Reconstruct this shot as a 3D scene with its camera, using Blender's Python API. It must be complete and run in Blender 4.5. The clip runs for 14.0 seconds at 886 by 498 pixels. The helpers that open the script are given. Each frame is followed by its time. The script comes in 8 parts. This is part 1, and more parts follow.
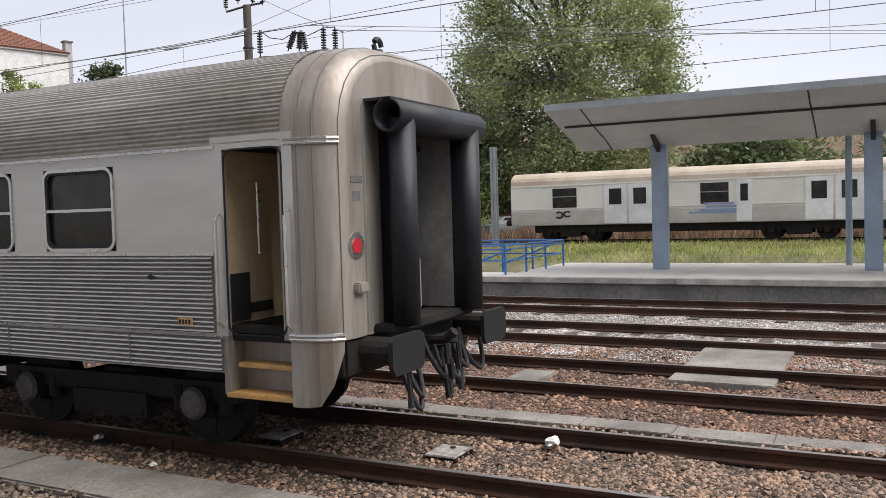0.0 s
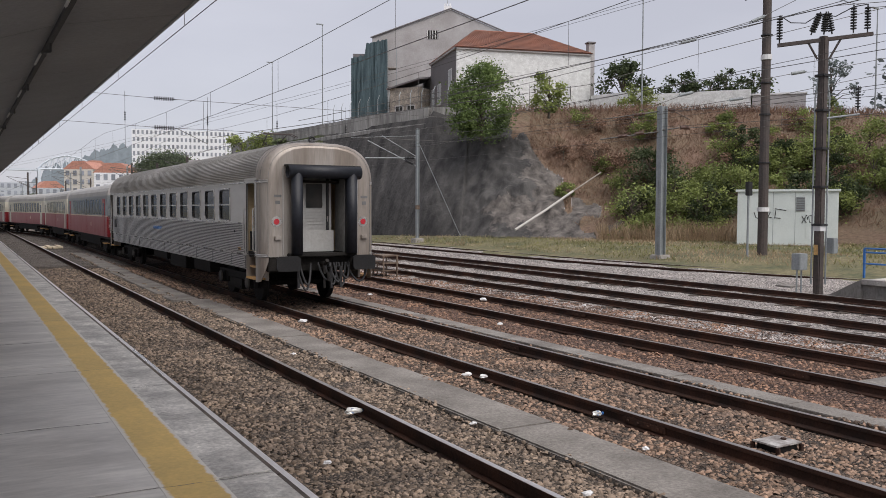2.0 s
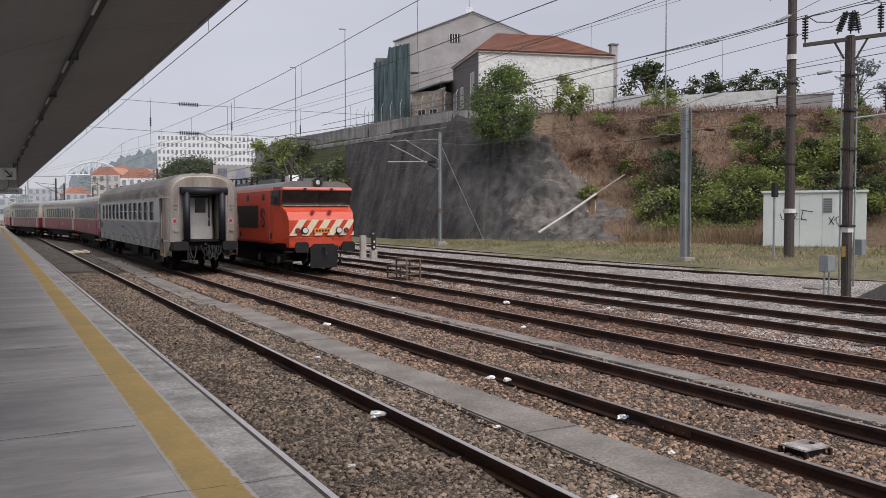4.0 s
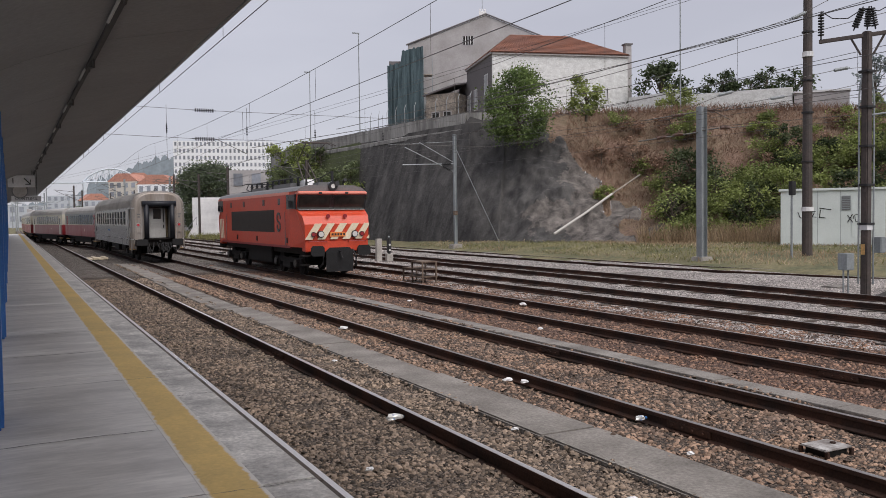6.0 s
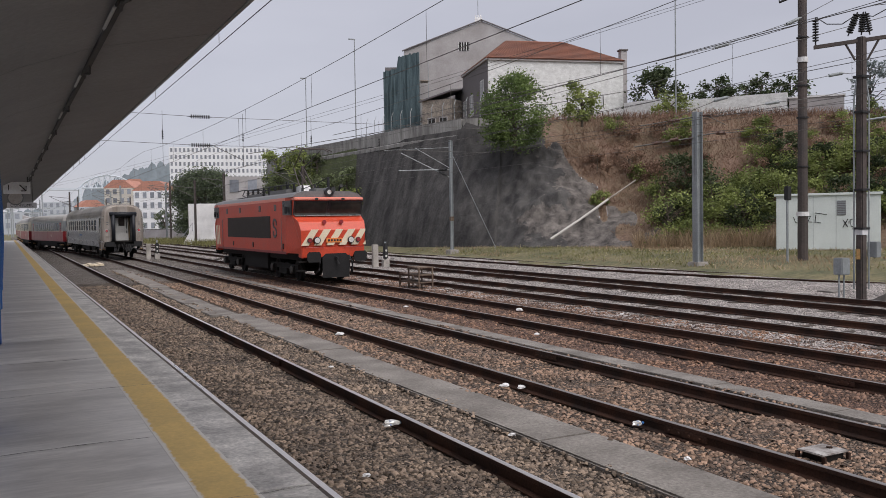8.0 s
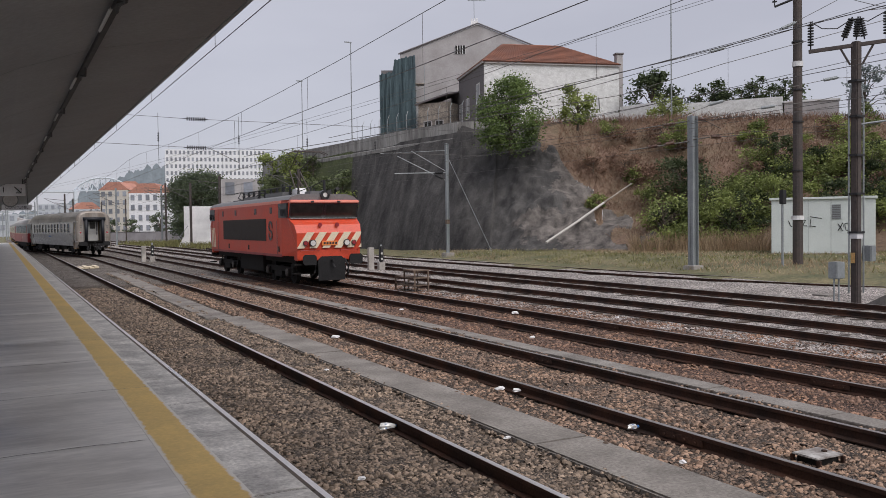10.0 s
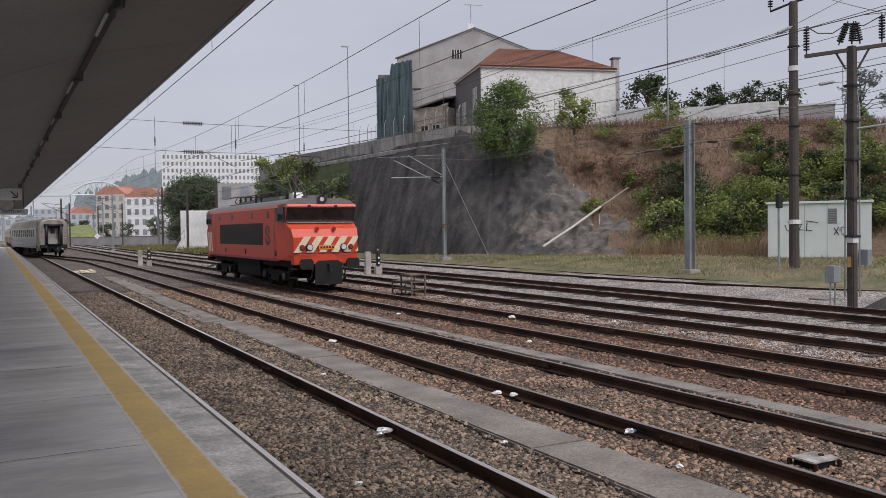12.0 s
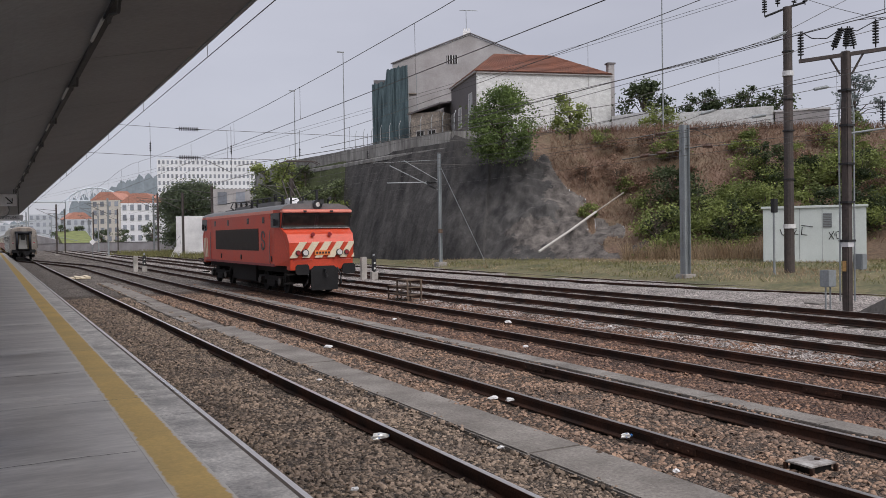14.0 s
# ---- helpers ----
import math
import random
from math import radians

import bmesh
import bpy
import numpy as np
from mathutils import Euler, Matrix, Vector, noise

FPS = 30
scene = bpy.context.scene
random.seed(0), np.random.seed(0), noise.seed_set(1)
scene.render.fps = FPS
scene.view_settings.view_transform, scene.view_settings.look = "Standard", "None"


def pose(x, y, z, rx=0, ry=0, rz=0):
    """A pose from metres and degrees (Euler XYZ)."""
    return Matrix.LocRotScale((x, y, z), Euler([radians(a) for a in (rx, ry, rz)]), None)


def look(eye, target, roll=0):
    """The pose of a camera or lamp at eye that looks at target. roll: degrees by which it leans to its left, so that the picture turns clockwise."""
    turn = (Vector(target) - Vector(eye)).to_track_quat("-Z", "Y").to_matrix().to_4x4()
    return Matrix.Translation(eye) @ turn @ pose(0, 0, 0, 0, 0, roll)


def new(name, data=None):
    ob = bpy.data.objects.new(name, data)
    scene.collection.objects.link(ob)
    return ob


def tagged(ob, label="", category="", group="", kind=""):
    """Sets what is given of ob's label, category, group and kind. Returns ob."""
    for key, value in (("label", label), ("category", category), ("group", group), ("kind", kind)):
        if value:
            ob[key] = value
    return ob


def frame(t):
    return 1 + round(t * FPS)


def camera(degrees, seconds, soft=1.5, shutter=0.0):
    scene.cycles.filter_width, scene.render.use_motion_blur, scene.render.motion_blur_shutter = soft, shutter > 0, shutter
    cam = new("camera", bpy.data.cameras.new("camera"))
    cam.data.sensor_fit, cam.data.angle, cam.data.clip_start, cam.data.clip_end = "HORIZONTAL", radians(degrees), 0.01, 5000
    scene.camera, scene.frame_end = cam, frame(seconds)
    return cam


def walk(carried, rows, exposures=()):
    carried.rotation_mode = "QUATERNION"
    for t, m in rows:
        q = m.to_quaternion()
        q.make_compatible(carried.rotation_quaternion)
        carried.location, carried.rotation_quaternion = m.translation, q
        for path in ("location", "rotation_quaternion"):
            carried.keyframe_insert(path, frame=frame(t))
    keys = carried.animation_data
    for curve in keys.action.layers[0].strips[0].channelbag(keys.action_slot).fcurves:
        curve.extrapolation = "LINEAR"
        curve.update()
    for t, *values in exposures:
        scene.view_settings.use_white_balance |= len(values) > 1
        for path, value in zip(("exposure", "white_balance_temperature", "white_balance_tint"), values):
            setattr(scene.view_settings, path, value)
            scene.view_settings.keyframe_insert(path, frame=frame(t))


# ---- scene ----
cam = camera(54.99, 14.0, soft=0.6, shutter=0.0)
EYE = (0.0, 0.0, 2.320)


def aim(yaw, pitch, roll):
    """A pose at EYE, turned yaw degrees to the left of +y, pitch up, roll to its left."""
    a, b = radians(yaw), radians(pitch)
    way = Vector((-math.sin(a) * math.cos(b), math.cos(a) * math.cos(b), math.sin(b)))
    return look(EYE, Vector(EYE) + way, roll)


PATH = [
    (0.0, -62.54, -2.56, -1.65),
    (0.1, -59.10, -2.49, -1.51),
    (0.2, -55.55, -2.50, -1.37),
    (0.3, -52.55, -2.58, -1.01),
    (0.4, -49.40, -2.52, -1.03),
    (0.5, -45.64, -2.58, -0.92),
    (0.6, -41.57, -2.59, -0.78),
    (0.7, -39.52, -2.61, -0.59),
    (0.8, -37.60, -2.64, -0.37),
    (0.9, -35.94, -2.62, -0.31),
    (1.0, -34.63, -2.66, 0.08),
    (1.2, -32.77, -2.63, -0.06),
    (1.5, -31.22, -2.69, 0.20),
    (2.0, -29.58, -2.63, 0.22),
    (2.5, -28.67, -2.58, 0.11),
    (3.0, -28.25, -2.51, 0.06),
    (5.5, -27.44, -2.30, -0.64),
    (6.0, -26.98, -2.24, -0.78),
    (6.5, -27.06, -2.13, -0.80),
    (7.0, -27.12, -2.02, -0.90),
    (7.5, -27.16, -1.93, -0.97),
    (8.0, -27.23, -1.86, -0.91),
    (10.5, -27.57, -1.64, -0.82),
    (11.0, -27.63, -1.60, -0.84),
    (11.5, -27.69, -1.46, -0.77),
    (12.0, -27.73, -1.38, -0.81),
    (12.5, -27.82, -1.32, -0.94),
    (13.0, -27.90, -1.27, -0.86),
    (13.5, -27.96, -1.18, -0.86),
    (14.0, -28.01, -1.04, -0.92),
]
walk(cam, [(t, aim(*turn)) for t, *turn in PATH],
     [(0.0, 0.97, 6500, 10), (0.5, 0.81, 6500, 10), (1.0, 0.55, 6480, 12), (2.0, 0.44, 6460, 12), (6.0, 0.34, 6440, 13), (14.0, 0.26, 6360, 13)])

# ---- light ----
world = bpy.data.worlds.new("overcast")
scene.world = world
world.use_nodes = True
wn, wl = world.node_tree.nodes, world.node_tree.links
wn.clear()
sky = wn.new("ShaderNodeTexSky")
sky.sky_type, sky.sun_disc = "NISHITA", False
sky.sun_elevation, sky.sun_rotation = radians(55), radians(168)
sky_bg = wn.new("ShaderNodeBackground")
sky_bg.inputs[1].default_value = 0.012
wl.new(sky.outputs[0], sky_bg.inputs[0])
cloud_co = wn.new("ShaderNodeTexCoord")
cloud_map = wn.new("ShaderNodeMapping")
cloud_map.inputs["Scale"].default_value = (1.0, 1.0, 3.5)
cloud = wn.new("ShaderNodeTexNoise")
cloud.inputs["Scale"].default_value, cloud.inputs["Detail"].default_value = 2.2, 5
cloud_ramp = wn.new("ShaderNodeValToRGB")
cloud_ramp.color_ramp.elements[0].position, cloud_ramp.color_ramp.elements[1].position = 0.3, 0.75
cloud_ramp.color_ramp.elements[0].color = (0.366, 0.368, 0.407, 1)
cloud_ramp.color_ramp.elements[1].color = (0.442, 0.444, 0.482, 1)
cloud_bg = wn.new("ShaderNodeBackground")
cloud_bg.inputs[1].default_value = 1.0
sky_add, sky_out = wn.new("ShaderNodeAddShader"), wn.new("ShaderNodeOutputWorld")
wl.new(cloud_co.outputs["Generated"], cloud_map.inputs[0])
wl.new(cloud_map.outputs[0], cloud.inputs["Vector"])
wl.new(cloud.outputs["Fac"], cloud_ramp.inputs[0])
wl.new(cloud_ramp.outputs[0], cloud_bg.inputs[0])
wl.new(sky_bg.outputs[0], sky_add.inputs[0])
wl.new(cloud_bg.outputs[0], sky_add.inputs[1])
wl.new(sky_add.outputs[0], sky_out.inputs[0])
sun_data = bpy.data.lights.new("sun", "SUN")
sun_data.energy, sun_data.angle, sun_data.color = 2.55, radians(60), (1.0, 0.95, 0.89)
sun = new("sun", sun_data)
sun.matrix_world = look((7, -34, 50), (0, 0, 0))


# ---- materials ----
def mat(name, color, rough=0.6, metal=0.0, var=0.25, big=0.6, fine=12.0, bump=0.2, depth=0.01, other=None,
        rand=0.0, stretch=(1, 1, 1), island=0.0, spec=0.5):
    """Grain and stains at two scales round one colour; other: a second colour that blotches; rand: shift per object."""
    m = bpy.data.materials.new(name)
    m.use_nodes = True
    n, l = m.node_tree.nodes, m.node_tree.links
    b = n["Principled BSDF"]
    b.inputs["Metallic"].default_value = metal
    b.inputs["Specular IOR Level"].default_value = spec
    co, mp = n.new("ShaderNodeTexCoord"), n.new("ShaderNodeMapping")
    mp.inputs["Scale"].default_value = stretch
    l.new(co.outputs["Object"], mp.inputs[0])
    na, nb = n.new("ShaderNodeTexNoise"), n.new("ShaderNodeTexNoise")
    na.inputs["Scale"].default_value, na.inputs["Detail"].default_value = big, 6
    nb.inputs["Scale"].default_value, nb.inputs["Detail"].default_value = fine, 5
    na.inputs["Roughness"].default_value, nb.inputs["Roughness"].default_value = 0.62, 0.6
    l.new(mp.outputs[0], na.inputs["Vector"])
    l.new(mp.outputs[0], nb.inputs["Vector"])
    ramp = n.new("ShaderNodeValToRGB")
    ramp.color_ramp.elements[0].position, ramp.color_ramp.elements[1].position = 0.36, 0.66
    ramp.color_ramp.elements[0].color = (*(other or [c * (1 - var) for c in color]), 1)
    ramp.color_ramp.elements[1].color = (*color, 1)
    l.new(na.outputs["Fac"], ramp.inputs[0])
    val = n.new("ShaderNodeMapRange")
    val.inputs["From Min"].default_value, val.inputs["From Max"].default_value = 0.3, 0.7
    val.inputs["To Min"].default_value, val.inputs["To Max"].default_value = 1 - var, 1 + var
    l.new(nb.outputs["Fac"], val.inputs["Value"])
    hsv = n.new("ShaderNodeHueSaturation")
    l.new(ramp.outputs[0], hsv.inputs["Color"])
    last = val.outputs[0]
    for amount, node, socket in ((rand, "ShaderNodeObjectInfo", "Random"), (island, "ShaderNodeNewGeometry", "Random Per Island")):
        if amount:
            src, rng, mul = n.new(node), n.new("ShaderNodeMapRange"), n.new("ShaderNodeMath")
            rng.inputs["To Min"].default_value, rng.inputs["To Max"].default_value = 1 - amount, 1 + amount
            mul.operation = "MULTIPLY"
            l.new(src.outputs[socket], rng.inputs["Value"])
            l.new(last, mul.inputs[0])
            l.new(rng.outputs[0], mul.inputs[1])
            last = mul.outputs[0]
    l.new(last, hsv.inputs["Value"])
    l.new(hsv.outputs[0], b.inputs["Base Color"])
    rr = n.new("ShaderNodeMapRange")
    rr.inputs["To Min"].default_value, rr.inputs["To Max"].default_value = max(0.03, rough - 0.12), min(1, rough + 0.12)
    l.new(na.outputs["Fac"], rr.inputs["Value"])
    l.new(rr.outputs[0], b.inputs["Roughness"])
    if bump:
        bp = n.new("ShaderNodeBump")
        bp.inputs["Strength"].default_value, bp.inputs["Distance"].default_value = bump, depth
        l.new(nb.outputs["Fac"], bp.inputs["Height"])
        l.new(bp.outputs[0], b.inputs["Normal"])
    return m


def stony(name, dark, light, scale, bump=1.0, depth=0.04):
    """Loose stone chippings: cells of different greys and browns, with relief and painted shade in the gaps."""
    m = bpy.data.materials.new(name)
    m.use_nodes = True
    n, l = m.node_tree.nodes, m.node_tree.links
    b = n["Principled BSDF"]
    b.inputs["Roughness"].default_value = 0.9
    co = n.new("ShaderNodeTexCoord")
    v, v2, big = n.new("ShaderNodeTexVoronoi"), n.new("ShaderNodeTexVoronoi"), n.new("ShaderNodeTexNoise")
    v.inputs["Scale"].default_value, v2.inputs["Scale"].default_value = scale, scale
    v2.feature = "DISTANCE_TO_EDGE"
    big.inputs["Scale"].default_value, big.inputs["Detail"].default_value = 0.7, 5
    for t in (v, v2, big):
        l.new(co.outputs["Object"], t.inputs["Vector"])
    sep = n.new("ShaderNodeSeparateColor")
    l.new(v.outputs["Color"], sep.inputs[0])
    mix = n.new("ShaderNodeMix")
    mix.data_type = "RGBA"
    mix.inputs["A"].default_value, mix.inputs["B"].default_value = (*dark, 1), (*light, 1)
    l.new(sep.outputs[0], mix.inputs["Factor"])
    # Colour drops almost to black at cell borders, imitating shade between stones.
    edge = n.new("ShaderNodeMapRange")
    edge.inputs["From Max"].default_value, edge.inputs["To Min"].default_value = 0.14, 0.08
    l.new(v2.outputs["Distance"], edge.inputs["Value"])
    rng, mul = n.new("ShaderNodeMapRange"), n.new("ShaderNodeMath")
    rng.inputs["From Min"].default_value, rng.inputs["From Max"].default_value = 0.3, 0.7
    rng.inputs["To Min"].default_value, rng.inputs["To Max"].default_value = 0.7, 1.2
    mul.operation = "MULTIPLY"
    l.new(big.outputs["Fac"], rng.inputs["Value"])
    l.new(rng.outputs[0], mul.inputs[0])
    l.new(edge.outputs[0], mul.inputs[1])
    hsv = n.new("ShaderNodeHueSaturation")
    l.new(mix.outputs["Result"], hsv.inputs["Color"])
    l.new(mul.outputs[0], hsv.inputs["Value"])
    l.new(hsv.outputs[0], b.inputs["Base Color"])
    bp = n.new("ShaderNodeBump")
    bp.inputs["Strength"].default_value, bp.inputs["Distance"].default_value = bump, depth
    l.new(edge.outputs[0], bp.inputs["Height"])
    l.new(bp.outputs[0], b.inputs["Normal"])
    return m


def patched(name, cover, under):
    """Streaky sprayed concrete (dark, light) that has come off the rock below (dark, light) where 'worn' is high."""
    m = bpy.data.materials.new(name)
    m.use_nodes = True
    n, l = m.node_tree.nodes, m.node_tree.links
    b = n["Principled BSDF"]
    b.inputs["Roughness"].default_value, b.inputs["Specular IOR Level"].default_value = 0.93, 0.3
    co = n.new("ShaderNodeTexCoord")

    def grain(scale, detail, stretch):
        mp, t = n.new("ShaderNodeMapping"), n.new("ShaderNodeTexNoise")
        mp.inputs["Scale"].default_value = stretch
        t.inputs["Scale"].default_value, t.inputs["Detail"].default_value, t.inputs["Roughness"].default_value = scale, detail, 0.62
        l.new(co.outputs["Object"], mp.inputs[0])
        l.new(mp.outputs[0], t.inputs["Vector"])
        return t.outputs["Fac"]

    def shade(fac, lo, hi, c0, c1):
        r = n.new("ShaderNodeValToRGB")
        r.color_ramp.elements[0].position, r.color_ramp.elements[1].position = lo, hi
        r.color_ramp.elements[0].color, r.color_ramp.elements[1].color = (*c0, 1), (*c1, 1)
        l.new(fac, r.inputs[0])
        return r.outputs[0]

    streak, lumps, edge = grain(0.55, 9, (1.5, 1.5, 0.25)), grain(1.3, 10, (1, 1, 0.7)), grain(0.9, 9, (1, 1, 1))
    a, c = shade(streak, 0.36, 0.68, *cover), shade(lumps, 0.34, 0.68, *under)
    at, add, step, mix = n.new("ShaderNodeAttribute"), n.new("ShaderNodeMath"), n.new("ShaderNodeMapRange"), n.new("ShaderNodeMix")
    at.attribute_name = "worn"
    add.operation, mix.data_type = "ADD", "RGBA"
    l.new(at.outputs["Fac"], add.inputs[0])
    l.new(edge, add.inputs[1])
    step.inputs["From Min"].default_value, step.inputs["From Max"].default_value = 0.99, 1.04
    l.new(add.outputs[0], step.inputs["Value"])
    l.new(step.outputs[0], mix.inputs["Factor"])
    l.new(a, mix.inputs["A"])
    l.new(c, mix.inputs["B"])
    l.new(mix.outputs["Result"], b.inputs["Base Color"])
    bp = n.new("ShaderNodeBump")
    bp.inputs["Strength"].default_value, bp.inputs["Distance"].default_value = 0.9, 0.25
    l.new(lumps, bp.inputs["Height"])
    l.new(bp.outputs[0], b.inputs["Normal"])
    return m


def glow(name, color, strength):
    m = bpy.data.materials.new(name)
    m.use_nodes = True
    b = m.node_tree.nodes["Principled BSDF"]
    b.inputs["Base Color"].default_value = (*color, 1)
    b.inputs["Emission Color"].default_value = (*color, 1)
    b.inputs["Emission Strength"].default_value = strength
    b.inputs["Roughness"].default_value = 0.3
    return m


def worn_line(name, paint, bare, centre, half):
    """Painted line whose edges have flaked back to the concrete."""
    m = mat(name, paint, 0.6, 0, 0.10, 1.3, 30, 0.15, 0.003, other=[c * 0.78 for c in paint])
    n, l = m.node_tree.nodes, m.node_tree.links
    b = n["Principled BSDF"]
    colour = b.inputs["Base Color"].links[0].from_socket
    co, sep = n.new("ShaderNodeTexCoord"), n.new("ShaderNodeSeparateXYZ")
    l.new(co.outputs["Object"], sep.inputs[0])
    flake = n.new("ShaderNodeTexNoise")
    flake.inputs["Scale"].default_value, flake.inputs["Detail"].default_value, flake.inputs["Roughness"].default_value = 9, 8, 0.7
    l.new(co.outputs["Object"], flake.inputs["Vector"])

    def op(kind, a, b_):
        k = n.new("ShaderNodeMath")
        k.operation = kind
        for i, x in enumerate((a, b_)):
            if x is None:
                continue
            if isinstance(x, (int, float)):
                k.inputs[i].default_value = x
            else:
                l.new(x, k.inputs[i])
        return k.outputs[0]

    off = op("ABSOLUTE", op("SUBTRACT", sep.outputs[0], centre), None)
    reach = op("ADD", op("DIVIDE", off, half), op("MULTIPLY", flake.outputs["Fac"], 0.55))
    fade, mix = n.new("ShaderNodeMapRange"), n.new("ShaderNodeMix")
    mix.data_type = "RGBA"
    fade.inputs["From Min"].default_value, fade.inputs["From Max"].default_value = 1.13, 1.24
    l.new(reach, fade.inputs["Value"])
    l.new(fade.outputs[0], mix.inputs["Factor"])
    l.new(colour, mix.inputs["A"])
    mix.inputs["B"].default_value = (*bare, 1)
    l.new(mix.outputs["Result"], b.inputs["Base Color"])
    return m


def leafy(name, dark, light, island=0.35):
    m = mat(name, light, 0.6, 0, 0.2, 0.5, 6, 0, other=dark, island=island, spec=0.3)
    n, l = m.node_tree.nodes, m.node_tree.links
    # light passes through the leaf
    thin, both = n.new("ShaderNodeBsdfTranslucent"), n.new("ShaderNodeMixShader")
    b = n["Principled BSDF"]
    both.inputs[0].default_value = 0.35
    l.new(b.inputs["Base Color"].links[0].from_socket, thin.inputs[0])
    l.new(b.outputs[0], both.inputs[1])
    l.new(thin.outputs[0], both.inputs[2])
    l.new(both.outputs[0], n["Material Output"].inputs[0])
    return m


CONCRETE = mat("platform_concrete", (0.73, 0.695, 0.645), 0.36, 0, 0.13, 1.2, 16, 0.15, 0.003, other=(0.43, 0.40, 0.365), stretch=(0.4, 1.5, 1))
EDGE_CONC = mat("pitted_edge_concrete", (0.72, 0.69, 0.64), 0.5, 0, 0.3, 2.6, 34, 0.6, 0.006, other=(0.32, 0.30, 0.275))
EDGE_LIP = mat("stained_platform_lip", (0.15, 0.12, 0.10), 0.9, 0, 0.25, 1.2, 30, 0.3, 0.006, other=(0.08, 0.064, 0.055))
COPING = mat("coping_concrete", (0.45, 0.42, 0.385), 0.7, 0, 0.2, 1.2, 30, 0.3, 0.006, other=(0.22, 0.21, 0.2))
YELLOW = worn_line("worn_yellow_paint", (0.68, 0.47, 0.16), (0.66, 0.625, 0.575), 1.0925, 0.1525)
PATH_CONC = mat("old_concrete", (0.46, 0.43, 0.40), 0.85, 0, 0.2, 0.9, 25, 0.4, 0.008, other=(0.25, 0.235, 0.215))
PARAPET = mat("streaked_parapet_concrete", (0.33, 0.325, 0.31), 0.9, 0, 0.2, 0.9, 6, 0.3, 0.02, other=(0.15, 0.145, 0.14), stretch=(1.5, 1.5, 0.25))
FACE_CONC = mat("dark_platform_face", (0.20, 0.19, 0.175), 0.9, 0, 0.25, 0.8, 15, 0.4, 0.01, other=(0.11, 0.105, 0.1), stretch=(1, 1, 0.6))
WALK_CONC = mat("weathered_walkway", (0.25, 0.232, 0.212), 0.9, 0, 0.28, 1.1, 26, 0.8, 0.015, other=(0.13, 0.117, 0.105))
FAR_SLAB = mat("pale_platform_slab", (0.58, 0.555, 0.51), 0.8, 0, 0.15, 0.9, 20, 0.3, 0.006, other=(0.48, 0.455, 0.42))
RAIL_BRIGHT = mat("polished_rail_steel", (0.72, 0.69, 0.66), 0.3, 0.85, 0.12, 1.0, 30, 0.05, 0.002, stretch=(4, 0.2, 1))
RAIL_TOP = mat("rail_steel", (0.40, 0.37, 0.35), 0.4, 0.85, 0.15, 1.0, 30, 0.05, 0.002, stretch=(4, 0.2, 1))
RAIL_SIDE = mat("rusty_rail", (0.072, 0.034, 0.022), 0.9, 0, 0.3, 1.5, 40, 0.3, 0.003, other=(0.028, 0.018, 0.015), spec=0.25)
SLEEPER = mat("sleeper_wood", (0.075, 0.058, 0.047), 0.9, 0, 0.3, 1.0, 25, 0.5, 0.01, rand=0.3)
BALLAST = [
    stony("ballast_grey_brown", (0.06, 0.047, 0.038), (0.245, 0.19, 0.146), 30),
    stony("ballast_brown", (0.06, 0.044, 0.034), (0.24, 0.176, 0.133), 28),
    stony("ballast_rusty", (0.075, 0.044, 0.033), (0.24, 0.135, 0.092), 24),
    stony("ballast_pale", (0.20, 0.18, 0.17), (0.76, 0.69, 0.645), 18),
]
# Paler than the near ballast: lit stone tops at a flat angle, painted in.
BALLAST_FAR = stony("ballast_throat", (0.11, 0.094, 0.082), (0.34, 0.295, 0.255), 22)
STONE_NEAR = mat("loose_stone", (0.24, 0.182, 0.135), 0.9, 0, 0.2, 1.2, 40, 0.3, 0.004, other=(0.135, 0.103, 0.08), island=0.85)
STONE_BROWN = mat("brown_stone", (0.24, 0.157, 0.108), 0.9, 0, 0.2, 0.8, 40, 0.3, 0.004, other=(0.155, 0.108, 0.082), island=0.85)
STONE_RUST = mat("rusty_stone", (0.245, 0.142, 0.092), 0.9, 0, 0.2, 0.5, 40, 0.3, 0.004, other=(0.105, 0.07, 0.056), island=0.8)
GROUND = mat("dry_ground", (0.175, 0.15, 0.08), 0.95, 0, 0.4, 0.5, 5, 0.8, 0.06, other=(0.075, 0.08, 0.036))
WALL_MIX = patched("sprayed_concrete_and_rock", ((0.032, 0.031, 0.032), (0.105, 0.101, 0.097)), ((0.045, 0.041, 0.039), (0.195, 0.176, 0.162)))
SLOPE_DRY = mat("dry_slope", (0.165, 0.105, 0.077), 0.95, 0, 0.3, 0.22, 5, 0.8, 0.1, other=(0.125, 0.095, 0.058))
VERGE = mat("mown_verge", (0.20, 0.225, 0.08), 0.95, 0, 0.25, 0.6, 4, 0.4, 0.05, other=(0.12, 0.145, 0.05))
SLOPE_GREEN = mat("overgrown_slope", (0.075, 0.09, 0.035), 0.95, 0, 0.4, 0.5, 5, 0.8, 0.1, other=(0.04, 0.05, 0.02))
CANOPY = mat("canopy_panel", (0.235, 0.237, 0.24), 0.7, 0, 0.1, 0.5, 12, 0.05, 0.004, other=(0.185, 0.187, 0.19))
CANOPY_PALE = mat("pale_canopy_panel", (0.50, 0.50, 0.49), 0.7, 0, 0.1, 0.5, 12, 0.05, 0.004, other=(0.40, 0.40, 0.395))
BLUE_PAINT = mat("blue_paint", (0.035, 0.15, 0.42), 0.4, 0, 0.15, 2, 30, 0.05, 0.002)
